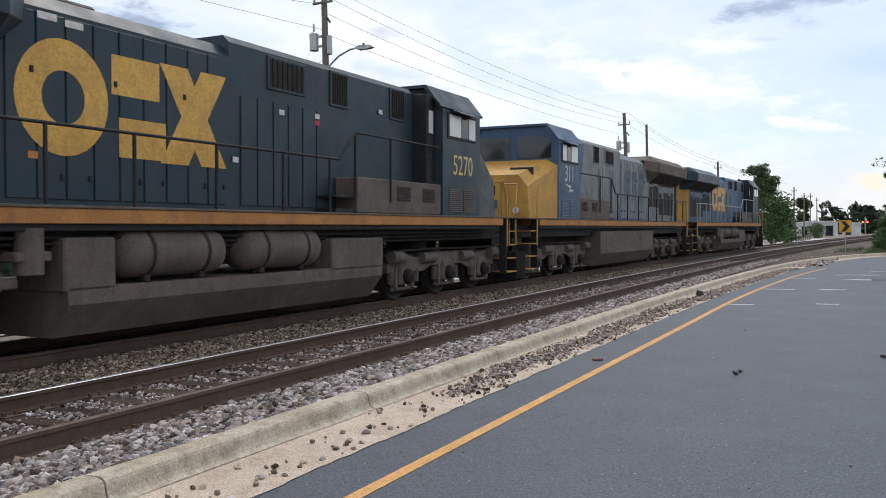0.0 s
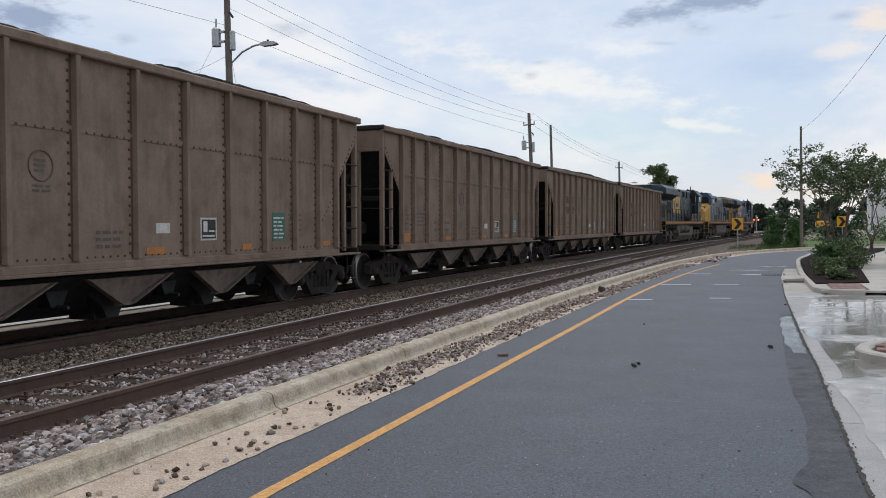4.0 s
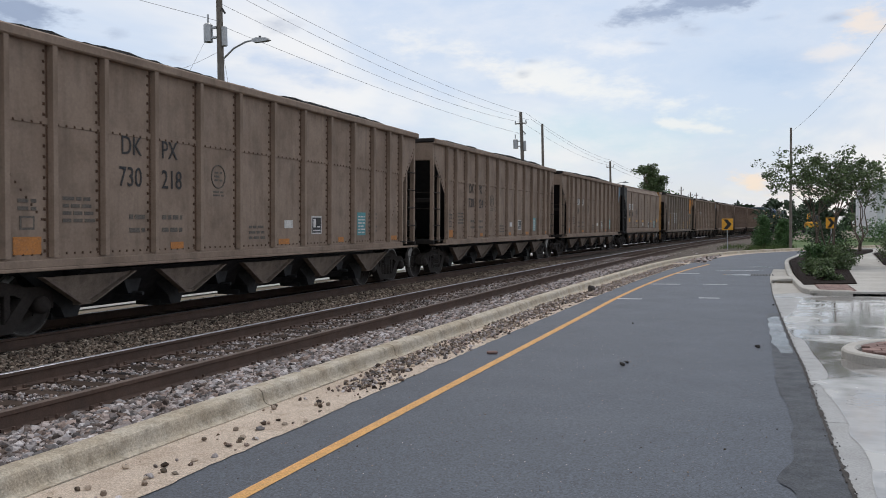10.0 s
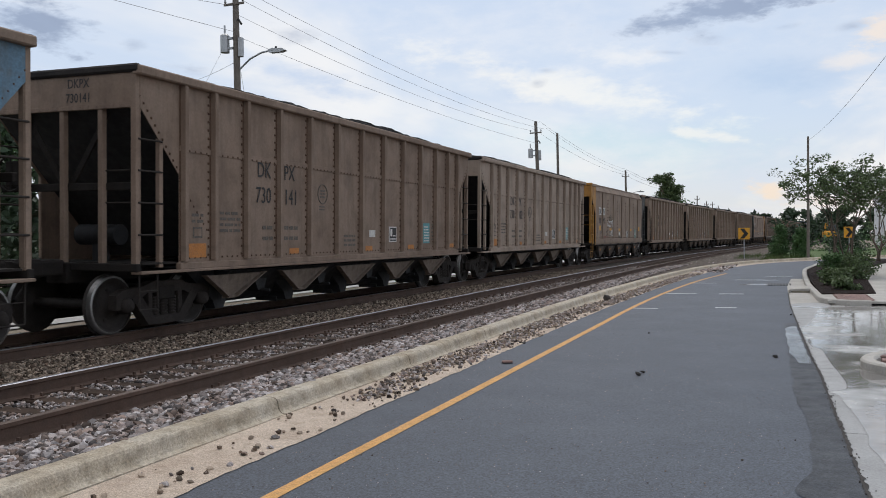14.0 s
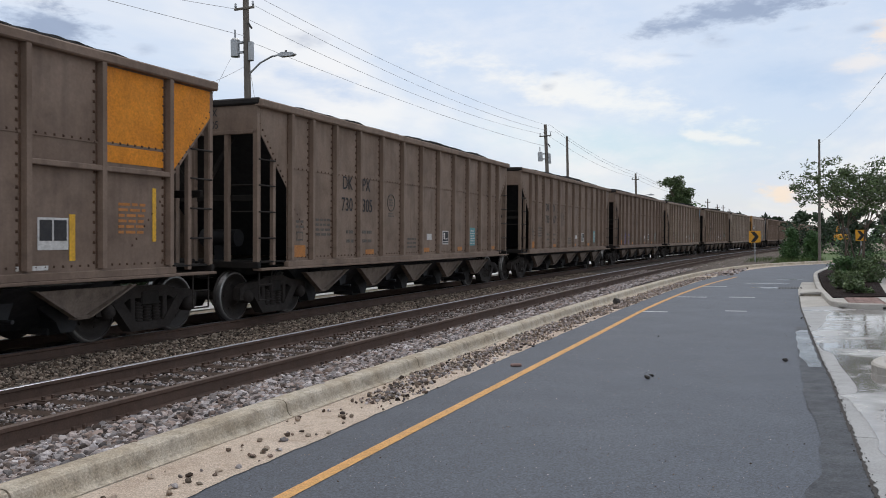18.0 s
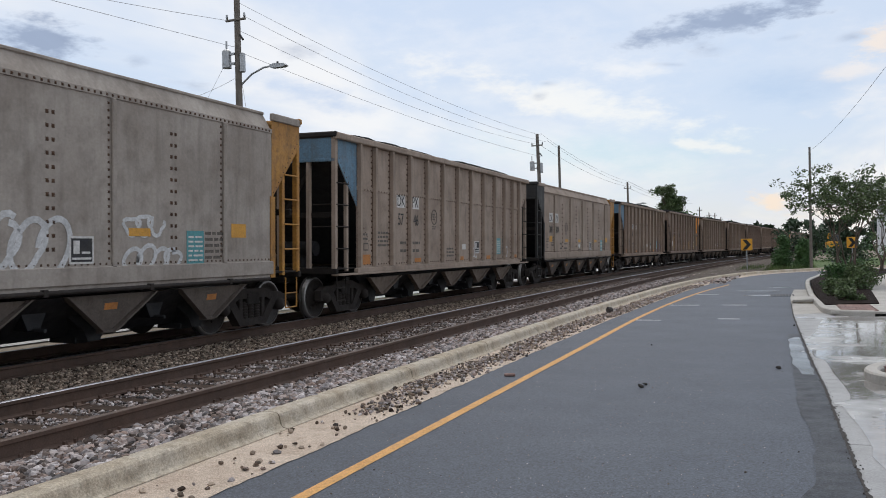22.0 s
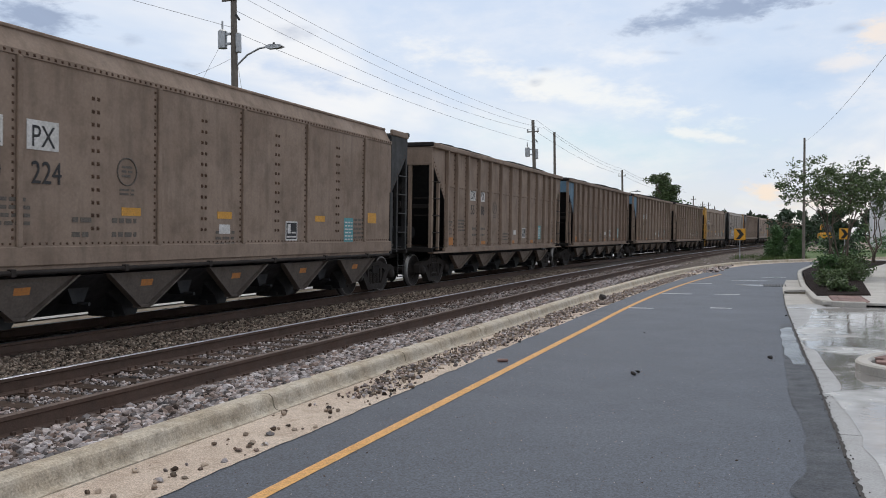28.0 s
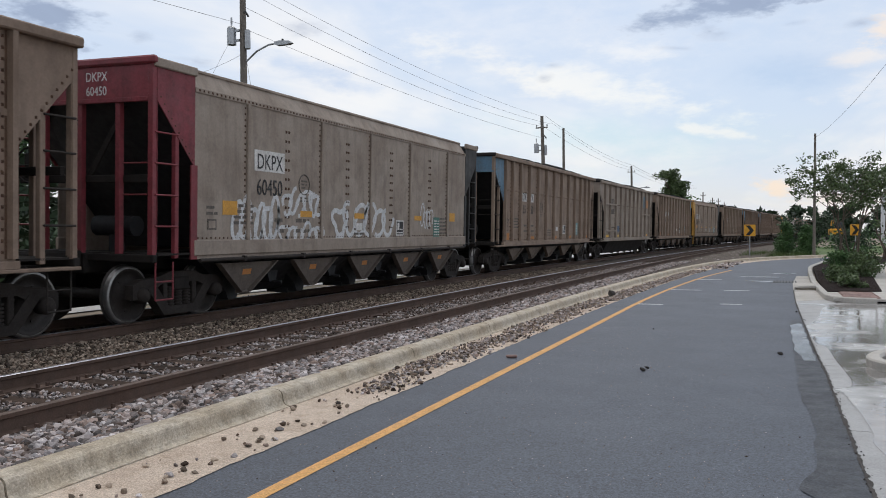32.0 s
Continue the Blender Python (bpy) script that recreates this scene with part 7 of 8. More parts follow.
    sheet("gutter_apron", [(0.35, 20.9), (1.05, 21.5), (1.0, 25.2), (1.2, 32.6), (0.6, 32.6), (0.41, 28), (0.37, 24)], 0.008, CONCRETE, "pale concrete gutter apron at the island", "gutter")
    for k, (cx, cy, rx, ry) in enumerate(((-0.35, 29.0, 0.55, 0.35), (-0.6, 31.8, 0.7, 0.3), (0.2, 34.5, 0.5, 0.3))):
        g = Geo()
        pts = blob(cx, cy, rx, ry, k + 40)
        g.add([(x, y, 0.003) for x, y in pts], [tuple(range(len(pts)))])
        solid("puddle", g, PUDDLE, "thin puddle on the asphalt by the drain", "puddle", "stuff", "puddles")
    inlet = thing("drain_inlet", "pale concrete kerb inlet box beside the drain", "drain", pose(0.72, 25.6, 0.0, 0, 0, -3))
    part("inlet_lid", Geo().prism([(-0.3, 0.06), (-0.24, 0.1), (0.3, 0.13), (0.3, 0.06)], "y", -0.75, 0.75), CONCRETE, inlet)
    part("inlet_body", Geo().box(-0.2, 0.3, -0.7, 0.7, -0.05, 0.06, 0.015), KERB_CONC, inlet)
    # storm drain
    dr = thing("storm_drain", "black iron storm drain grate at the road's edge", "drain", pose(0.2, 28.95, 0.0))
    # no hole: a black plate paints the darkness below the bars
    part("pit", Geo().box(-0.36, 0.36, -0.55, 0.55, -0.02, 0.006), SIGN_BLACK, dr)
    for k in range(8):
        part("grate_bar", Geo().box(-0.34 + k * 0.09, -0.30 + k * 0.09, -0.52, 0.52, 0.006, 0.014), STEEL_BLACK, dr)
    # planted island behind the apron
    isl = smooth_line([(2.0, 20.62), (1.6, 20.64), (1.28, 20.85), (1.09, 21.5), (1.03, 24), (1.0, 28.7), (1.23, 37.9), (1.75, 43), (2.5, 48), (4.5, 53.2), (8.5, 58)], 0.4)
    kerb_run("island_kerb", isl, "pale rounded concrete kerb of the planted island", 0.13, 0.16)
    sheet("island_bed", [(1.1, 22.85), (2.36, 23.3), (2.8, 30), (3.26, 37.8), (5.8, 49.8), (6.3, 54), (4.6, 53), (2.7, 47.5), (1.9, 43), (1.32, 37.9), (1.1, 28.7)], 0.13, MULCH, "dark mulch bed of the planted island", "flower bed")
    sheet("sidewalk", [(1.15, 20.75), (2.1, 20.7), (9.5, 20.6), (9.5, 31), (4.3, 31), (4.35, 34.4), (5.5, 47.6), (8, 56), (6.3, 56), (5.8, 49.8), (3.26, 37.8), (2.8, 30), (2.36, 23.3), (1.1, 22.85)], 0.1, CONCRETE, "pale damp concrete sidewalk beside the bed", "sidewalk")
    sheet("second_bed", [(4.35, 34.4), (4.3, 31), (9.5, 31), (16, 31), (16, 50), (5.6, 47.6)], 0.135, MULCH, "dark mulch bed with low shrubs", "flower bed")
    pad = tagged(new("paver_pad"), "square pad of red brick pavers in the sidewalk corner", "paving", "", "structure")
    for i in range(4):
        for j in range(14):
            part("paver", Geo().box(0, 0.17, 0, 0.145, 0.0, 0.02, 0.005), BRICK_PAVER, pad, "", (1.36 + i * 0.18 + (0.05 if j % 2 else 0), 20.85 + j * 0.15, 0.095))
    # round-nosed raised island on the apron
    ring = smooth_line([(4.5, 10.3), (2.6, 10.3), (1.6, 10.4), (1.15, 10.75), (1.05, 11.2), (1.25, 11.75), (1.7, 12.15), (2.8, 12.3), (4.5, 12.3)], 0.12)
    kerb_run("median_kerb", ring, "worn grey concrete kerb round a small median", 0.12, 0.17)
    med = tagged(new("median"), "small raised median paved with red bricks", "median", "", "structure")
    for i in range(15):
        for j in range(10):
            x, y = 1.2 + i * 0.21 + (0.1 if j % 2 else 0), 10.42 + j * 0.18
            if (x - 1.75) ** 2 / 0.4 + (y - 11.3) ** 2 / 0.7 > 1 and x < 1.85:
                continue
            part("paver", Geo().box(0, 0.2, 0, 0.17, 0.0, 0.06, 0.008), BRICK_PAVER, med, "", (x, y, 0.045))
    # grass verge beyond the bend
    sheet("verge", [(1.5, 61), (6, 63.5), (14, 71), (30, 80), (70, 95), (70, 130), (12, 105), (3, 95), (-1, 70)], -0.02, GRASS, "rough green grass verge beyond the bend", "grass")
    tufts(-0.5, 62, 24)


def tufts(x, y, seed):
    """Grass blades in clumps."""
    rng = random.Random(seed)
    g = Geo()
    for _ in range(420):
        cx, cy = rng.uniform(-2.3, 2.6), rng.uniform(55.5, 66)
        if cx > 0.3 and cy < 58 + (cx - 0.3) * 1.3:
            continue
        for _k in range(5):
            a, h = rng.uniform(0, 6.28), rng.uniform(0.12, 0.4)
            bx, by = cx + rng.uniform(-0.1, 0.1), cy + rng.uniform(-0.1, 0.1)
            lean = rng.uniform(0.02, 0.16)
            g.add([(bx - 0.012 * math.sin(a), by + 0.012 * math.cos(a), -0.05), (bx + 0.012 * math.sin(a), by - 0.012 * math.cos(a), -0.05), (bx + lean * math.cos(a), by + lean * math.sin(a), h)], [(0, 1, 2)])
    solid("grass_tufts", g, GRASS, "weedy grass tufts at the foot of the sign", "grass", "stuff")


# ---- plants ----
def leaf_cloud(g, rng, c, r, n, size, flat=1.0):
    """n small leaves, each a folded pair of triangles, in a loose clump round c."""
    for _ in range(n):
        d = Vector((rng.gauss(0, 1), rng.gauss(0, 1), rng.gauss(0, 1))).normalized() * r * rng.random() ** 0.45
        p = Vector(c) + Vector((d.x, d.y, d.z * flat))
        u = Vector((rng.gauss(0, 1), rng.gauss(0, 1), rng.gauss(0, 0.7))).normalized()
        w = u.orthogonal().normalized()
        w = (w * math.cos(1.0) + u.cross(w) * rng.uniform(-1, 1)).normalized()
        s = size * rng.uniform(0.6, 1.3)
        g.add([p - u * s, p + w * s * 0.42, p + u * s, p - w * s * 0.42], [(0, 1, 2, 3)])


def limb(g, a, b, r0, r1, rng, n=4):
    pts = [Vector(a).lerp(Vector(b), i / n) + (Vector((rng.uniform(-1, 1), rng.uniform(-1, 1), 0)) * (0.06 * (Vector(b) - Vector(a)).length) if 0 < i < n else Vector()) for i in range(n + 1)]
    for i in range(n):
        g.cyl(pts[i], pts[i + 1], r0 + (r1 - r0) * i / n, 7, r0 + (r1 - r0) * (i + 1) / n, caps=False)
    return pts


def tree(name, label, x, y, z, height, spread, trunks, seed, leaf=0.07, clumps=60, per=70, low=0.42, trunk_r=0.05, mat=None, clump_r=0.34):
    rng = random.Random(seed)
    ob = thing(name, label, "tree", pose(x, y, z))
    wood, crown = Geo(), Geo()
    tips = []
    for k in range(trunks):
        a = 2 * math.pi * k / trunks + rng.uniform(-0.4, 0.4)
        top = (math.cos(a) * spread * 0.22 * rng.uniform(0.3, 1), math.sin(a) * spread * 0.22 * rng.uniform(0.3, 1), height * rng.uniform(0.45, 0.6))
        foot = (math.cos(a) * trunk_r * (2.2 if trunks > 1 else 0), math.sin(a) * trunk_r * (2.2 if trunks > 1 else 0), -0.05)
        limb(wood, foot, top, trunk_r, trunk_r * 0.55, rng, 5)
        for _ in range(max(3, 10 // trunks)):
            b = a + rng.uniform(-1.3, 1.3) if trunks > 1 else rng.uniform(0, 6.28)
            e = (math.cos(b) * spread * 0.5 * rng.uniform(0.35, 1.0), math.sin(b) * spread * 0.5 * rng.uniform(0.35, 1.0), height * rng.uniform(low + 0.12, 0.97))
            limb(wood, top, e, trunk_r * 0.5, trunk_r * 0.14, rng, 4)
            tips.append(e)
            m = Vector(top).lerp(Vector(e), 0.6)
            for _j in range(2):
                f = (m.x + rng.uniform(-0.28, 0.28) * spread, m.y + rng.uniform(-0.28, 0.28) * spread, min(height, m.z + rng.uniform(-0.02, 0.24) * height))
                limb(wood, tuple(m), f, trunk_r * 0.25, trunk_r * 0.08, rng, 3)
                tips.append(f)
    for i in range(clumps):
        c = tips[i % len(tips)]
        o = spread * 0.09
        leaf_cloud(crown, rng, (c[0] + rng.gauss(0, o), c[1] + rng.gauss(0, o), c[2] + rng.gauss(0, o * 0.7)), clump_r * rng.uniform(0.5, 1.2), per, leaf, 0.7)
    part("trunk", wood, BARK, ob, "thin branching stems" if trunks > 1 else "bark-covered trunk with limbs")
    part("crown", crown, mat or LEAF, ob, "loose green foliage with gaps")
    return ob


def bush(name, label, x, y, z, w, h, seed, leaf=0.06, n=26, per=70, mat=None, cone=False):
    rng = random.Random(seed)
    ob = thing(name, label, "shrub", pose(x, y, z))
    wood, crown = Geo(), Geo()
    for i in range(n):
        u = rng.random()
        a = rng.uniform(0, 6.28)
        rr = w * 0.5 * rng.random() ** 0.6 * ((1 - u * 0.85) if cone else math.sqrt(max(0.08, 1 - (u * 1.05 - 0.25) ** 2)))
        c = (rr * math.cos(a), rr * math.sin(a), h * (0.08 + 0.86 * u))
        limb(wood, (0, 0, -0.05), c, 0.015, 0.005, rng, 3)
        leaf_cloud(crown, rng, c, w * 0.2, per, leaf, 0.8)
    part("stem", wood, BARK, ob)
    part("foliage", crown, mat or LEAF_BUSH, ob, "dense small green leaves")
    return ob


def treeline(name, label, pts, low, high, seed, depth=6.0, leaf=0.5, per=34, mat=None):
    """Far woods in one object: crowns of many leaf clumps with an uneven top."""
    rng = random.Random(seed)
    g = Geo()
    for (x0, y0), (x1, y1) in zip(pts[:-1], pts[1:]):
        n = max(2, int(math.hypot(x1 - x0, y1 - y0) / 2.2))
        for i in range(n):
            u = (i + rng.random()) / n
            h = rng.uniform(low, high)
            cx, cy = x0 + (x1 - x0) * u + rng.uniform(-1, 1), y0 + (y1 - y0) * u + rng.uniform(0, depth)
            for _ in range(9):
                leaf_cloud(g, rng, (cx + rng.uniform(-1.6, 1.6), cy + rng.uniform(-1.6, 1.6), h * rng.uniform(0.05, 0.92)), 1.3, per, leaf, 0.8)
    return solid(name, g, mat or LEAF_DARK, label, "woods", "stuff")


def build_plants():
    tree("crape_myrtle", "small multi-stemmed tree with airy green crown in mulch", 2.35, 33.0, 0.1, 3.75, 3.7, 7, 4, 0.062, 210, 40, 0.6, 0.033, None, 0.3)
    tree("crape_myrtle", "slim young tree with thin stems in the bed", 5.2, 50.0, 0.1, 4.7, 3.4, 5, 9, 0.08, 80, 30, 0.6, 0.04, None, 0.4)
    bush("shrub", "low round green shrub in dark mulch", 1.8, 31.0, 0.1, 0.9, 0.8, 31, 0.045, 30, 80)
    bush("shrub", "low spreading shrub in dark mulch", 1.7, 26.6, 0.1, 0.85, 0.5, 32, 0.045, 30, 70, LEAF)
    bush("shrub", "low spreading shrub at the bed's edge", 1.75, 24.6, 0.1, 0.7, 0.34, 33, 0.045, 26, 60, LEAF)
    bush("shrub", "low round green shrub under the tree", 2.75, 35.5, 0.1, 1.2, 1.0, 34, 0.055, 28, 70)
    bush("shrub", "leafy shrub beside the sidewalk", 5.3, 36.0, 0.1, 1.9, 1.2, 35, 0.06, 40, 80, LEAF)
    bush("shrub", "leafy shrub beside the sidewalk", 6.9, 38.5, 0.1, 2.4, 1.5, 36, 0.06, 40, 80)
    bush("shrub", "low shrub beside the sidewalk", 4.9, 33.2, 0.1, 1.2, 0.7, 37, 0.055, 26, 70)
    bush("conical_bush", "upright green conical bush beside the bend", 0.5, 63.6, -0.03, 1.7, 2.28, 41, 0.07, 90, 90, None, True)
    bush("conical_bush", "upright green conical bush beside the bend", 1.75, 62.6, -0.03, 1.5, 2.05, 42, 0.07, 90, 90, None, True)
    bush("conical_bush", "dark green bush behind the bend", 5.6, 76.0, -0.03, 2.6, 1.7, 43, 0.1, 40, 80, LEAF_DARK)
    bush("shrub", "low dark green shrub in the mulch bed", 2.2, 32.2, 0.1, 1.0, 0.75, 44, 0.05, 26, 70, LEAF)
    bush("shrub", "low dark green shrub in the mulch bed", 2.45, 30.6, 0.1, 1.1, 0.7, 45, 0.05, 26, 70, LEAF)
    bush("shrub", "low dark green shrub in the mulch bed", 2.9, 33.4, 0.1, 1.1, 0.8, 46, 0.05, 26, 70, LEAF)
    bush("shrub", "round shrub beside the low warehouse", -8.7, 150.0, -0.05, 3.0, 2.3, 47, 0.12, 40, 70, LEAF)
    # woods beyond the bend on the right
    treeline("bend_woods", "dark woods beyond the bend", [(1.8, 111), (5.6, 109)], 2.4, 4.1, 51, 4.0, 0.26, 60)
    treeline("verge_scrub", "low green scrub along the verge", [(3.2, 86), (10, 82), (18, 84), (30, 92)], 0.9, 1.8, 52, 3.0, 0.13, 80, LEAF_BUSH)
    # woods behind the railway, left
    tree("tall_tree", "tall dark broad-crowned tree beside the railway", -11.15, 96.0, -0.05, 8.3, 3.3, 1, 61, 0.13, 200, 60, 0.5, 0.16, LEAF, 0.55)
    bush("tree_clump", "dense green trees at the foot of the tall tree", -10.2, 99.0, -0.05, 6.0, 5.6, 62, 0.2, 60, 80, LEAF_BUSH)
    tree("roadside_tree", "leafy green tree beyond the railway", -26.0, 16.5, -0.05, 8.6, 6.0, 1, 63, 0.15, 110, 50, 0.25, 0.16, LEAF_BUSH, 0.8)
    tree("roadside_tree", "leafy green tree beyond the railway", -29.0, 24.0, -0.05, 9.2, 5.0, 1, 64, 0.15, 90, 50, 0.25, 0.16, LEAF_BUSH, 0.8)
    tree("roadside_tree", "leafy green tree beyond the railway", -24.5, 8.5, -0.05, 7.8, 5.6, 1, 65, 0.15, 90, 50, 0.25, 0.16, LEAF_BUSH, 0.8)
    treeline("lot_trees", "dense green trees along the lot beyond the railway", [(-20.5, -4), (-21.5, 14), (-22.5, 24), (-23.5, 44)], 4.8, 7.2, 68, 2.5, 0.26, 60, LEAF_DARK)
    treeline("lot_trees", "dark dense trees behind the lot beyond the railway", [(-24, -8), (-25, 14), (-26, 34), (-25, 60)], 2.2, 5.2, 70, 3.0, 0.34, 70, LEAF_DARK)
    treeline("lot_hedge", "dark dense undergrowth along the lot beyond the railway", [(-18.4, -10), (-18.6, 14), (-18.2, 34), (-17.4, 58)], 1.0, 2.4, 69, 0.8, 0.16, 80, LEAF_DARK)
    treeline("scrub_behind_lot", "green hedge behind the lot", [(-34, 4), (-36, 30), (-34, 60)], 2.0, 4.0, 66, 4.0, 0.3, 36, LEAF_BUSH)
    treeline("far_woods", "dark far woods along the horizon", [(-120, 170), (-60, 205), (-25, 215), (-4, 225), (25, 235), (70, 240), (150, 240)], 5.0, 9.5, 67, 10.0, 0.9, 26)


# ---- poles, wires, signs, buildings ----
def wire(name, a, b, sag, r=0.0075, n=26):
    a, b = Vector(a), Vector(b)
    pts = [a.lerp(b, i / n) - Vector((0, 0, sag * 4 * (i / n) * (1 - i / n))) for i in range(n + 1)]
    k = [(-r, 0), (0, r), (r, 0), (0, -r), (-r, 0)]
    g = ribbon([[(p.x + u, p.y, p.z + w) for u, w in k] for p in pts])
    return solid(name, g, WIRE, "thin dark overhead wire between poles", "wire", group="overhead wires")


def pole(x, y, h, lean=0.0, arm=True, lamp=True, can=True, arm_z=None, r=0.16, label="weathered wooden utility pole with crossarm"):
    ob = thing("utility_pole", label, "utility pole", pose(x, y, -0.1, 0, lean, 0), group="utility poles")
    part("shaft", Geo().cyl((0, 0, 0), (0, 0, h), r, 12, r * 0.66), POLE_WOOD, ob)
    az = arm_z or h - 0.6
    if arm:
        part("crossarm", Geo().box(-0.42, 0.42, -0.14, -0.07, az - 0.04, az + 0.04, 0.01), POLE_WOOD, ob)
        for px in (-0.37, 0.37):
            part("insulator", Geo().lathe([(0, 0.0), (0, 0.035), (0.06, 0.05), (0.09, 0.03), (0.14, 0.045), (0.18, 0.0)], n=8), CHROME, ob, "", Matrix.Translation((px, -0.1, az + 0.06)) @ Matrix.Rotation(-math.pi / 2, 4, "Y"))
    if can:
        c = part("transformer", Geo().cyl((-0.42, -0.1, az - 1.7), (-0.42, -0.1, az - 1.1), 0.165, 14).cyl((-0.42, -0.1, az - 1.1), (-0.42, -0.1, az - 1.04), 0.165, 14, 0.1), CHROME, ob, "grey can transformer")
        part("bushing", Geo().cyl((-0.42, -0.1, az - 1.0), (-0.42, -0.1, az - 0.72), 0.035, 8), CHROME, c)
        for bz in (1.6, 1.25):
            part("bracket", Geo().box(-0.3, -0.08, -0.14, -0.06, az - bz, az - bz + 0.08), CHROME, c)
        part("riser_box", Geo().box(0.12, 0.3, -0.12, 0.04, az - 1.9, az - 1.2, 0.03), CHROME, ob)
        part("fuse_cutout", Geo().cyl((0.16, -0.1, az - 0.55), (0.3, -0.1, az - 0.75), 0.04, 8), SIGN_BLACK, ob)
    if lamp:
        arm_ = part("lamp_arm", Geo().tube([(0.08, 0, az - 2.35), (0.6, -0.05, az - 2.0), (1.1, -0.08, az - 1.83), (1.5, -0.1, az - 1.8)], 0.035, 8), CHROME, ob, "curved street lamp arm")
        part("lamp_head", Geo().prism([(1.4, az - 1.86), (1.5, az - 1.9), (1.95, az - 1.9), (2.1, az - 1.86), (2.0, az - 1.78), (1.6, az - 1.74), (1.42, az - 1.78)], "y", -0.2, 0.0), CHROME, arm_, "flat street lamp head")
        part("photocell", Geo().cyl((1.7, -0.1, az - 1.76), (1.7, -0.1, az - 1.68), 0.04, 8), SIGN_BLACK, arm_)
    return ob, az


def build_lines():
    p1, z1 = pole(-17.82, 25.9, 11.1, -0.3, arm_z=10.2)
    p2, z2 = pole(-14.86, 57.0, 9.7, -1.5, lamp=False, arm_z=8.9)
    pole(-13.93, 58.6, 9.0, -0.4, False, False, False, r=0.12, label="plain wooden pole without crossarm")
    p3, z3 = pole(-15.6, 99.0, 9.3, -0.6, True, True, False, arm_z=8.6)
    for x, y, h in ((-11.9, 150, 8.4), (-11.75, 170, 8.2), (-11.65, 185, 8.6), (-11.5, 205, 8.4), (-11.9, 230, 7.5), (-9.9, 235, 7.8)):
        pole(x, y, h, random.Random(int(y)).uniform(-0.8, 0.8), True, False, False, r=0.14, label="distant wooden utility pole")
    # four spans from pole to pole: sideways offset, height at both poles, sag
    for dx, za, zb, sag in ((0.0, 10.75, 9.5, 0.45), (0.38, 10.15, 9.02, 0.55), (-0.1, 9.8, 8.86, 0.55), (0.1, 8.92, 8.0, 0.3)):
        wire("overhead_wire", (-17.82 + dx, 25.8, za), (-14.86 + dx, 57, zb), sag)
    for dx, dz in ((-0.44, 0.2), (0.0, 0.7), (0.44, 0.2)):
        wire("overhead_wire", (-14.86 + dx, 57, z2 + dz), (-15.6 + dx, 99, z3 + dz), 0.45, 0.01)
        wire("overhead_wire", (-15.6 + dx, 99, z3 + dz), (-13.4 + dx, 150, 8.8 + dz), 0.6, 0.014)
    wire("overhead_wire", (-17.82, 25.9, 9.1), (-23.0, -2.0, 9.1), 0.05)
    wire("overhead_wire", (-18.15, 25.8, 10.1), (-23.0, -2.0, 9.0), 0.5)
    wire("guy_wire", (-18.15, 25.9, 9.0), (-21.8, 28.0, 6.4), 0.02)
    wire("guy_wire", (-17.82, 25.9, 8.1), (-21.9, 28.0, 7.9), 0.08)
    wire("guy_wire", (-17.75, 25.9, 8.0), (-17.2, 25.7, 5.5), 0.02)
    pole(2.15, 60.0, 8.0, 0.4, False, False, False, r=0.1, label="plain dark wooden pole behind the tree")
    wire("overhead_wire", (2.15, 60.0, 7.6), (5.5, 6.0, 10.5), 1.2, 0.009)


def chevron_sign(x, y, turn, h=2.03):
    ob = thing("chevron_sign", "yellow bend sign with black chevron on a steel post", "road sign", pose(x, y, 0, 0, 0, turn), group="chevron signs")
    part("post", Geo().box(-0.03, 0.03, 0.0, 0.045, -0.1, h, 0.006), CHROME, ob)
    plate_ = part("sign_plate", Geo().box(-0.34, 0.34, -0.012, 0.0, h - 0.72, h, 0.005), SIGN_YELLOW, ob, "yellow reflective sheet")
    ch = [(-0.24, h - 0.05), (0.0, h - 0.05), (0.25, h - 0.36), (0.0, h - 0.67), (-0.24, h - 0.67), (0.0, h - 0.36)]
    g = Geo().add([(u, -0.016, w) for u, w in ch], [(0, 5, 2, 1), (5, 4, 3, 2)])
    part("chevron", g, SIGN_BLACK, plate_, "black chevron pointing to the bend")


def building(name, label, x0, x1, y0, y1, h, doors, bands, roof=0.35):
    ob = thing(name, label, "building", pose((x0 + x1) / 2, y0, -0.06))
    w, d = (x1 - x0) / 2, y1 - y0
    part("wall", Geo().box(-w, w, 0, d, 0, h), WALL_WHITE, ob, "pale ribbed metal wall")
    part("roof", Geo().prism([(-w - 0.3, h), (w + 0.3, h), (w + 0.3, h + 0.12), (0, h + roof), (-w - 0.3, h + 0.12)], "y", -0.3, d + 0.3), WALL_WHITE, ob)
    n = int(2 * w / bands)
    for i in range(n + 1):
        part("wall_rib", Geo().box(-w + i * bands - 0.04, -w + i * bands + 0.04, -0.05, 0.0, 0, h), WALL_WHITE, ob)
    for dx, dw, z0, z1 in doors:
        f = part("opening", Geo().box(dx, dx + dw, -0.07, -0.02, z0, z1), CHROME, ob)
        part("pane", Geo().box(dx + 0.12, dx + dw - 0.12, -0.09, -0.07, z0 + 0.1, z1 - 0.1), CAB_GLASS, f)
    return ob


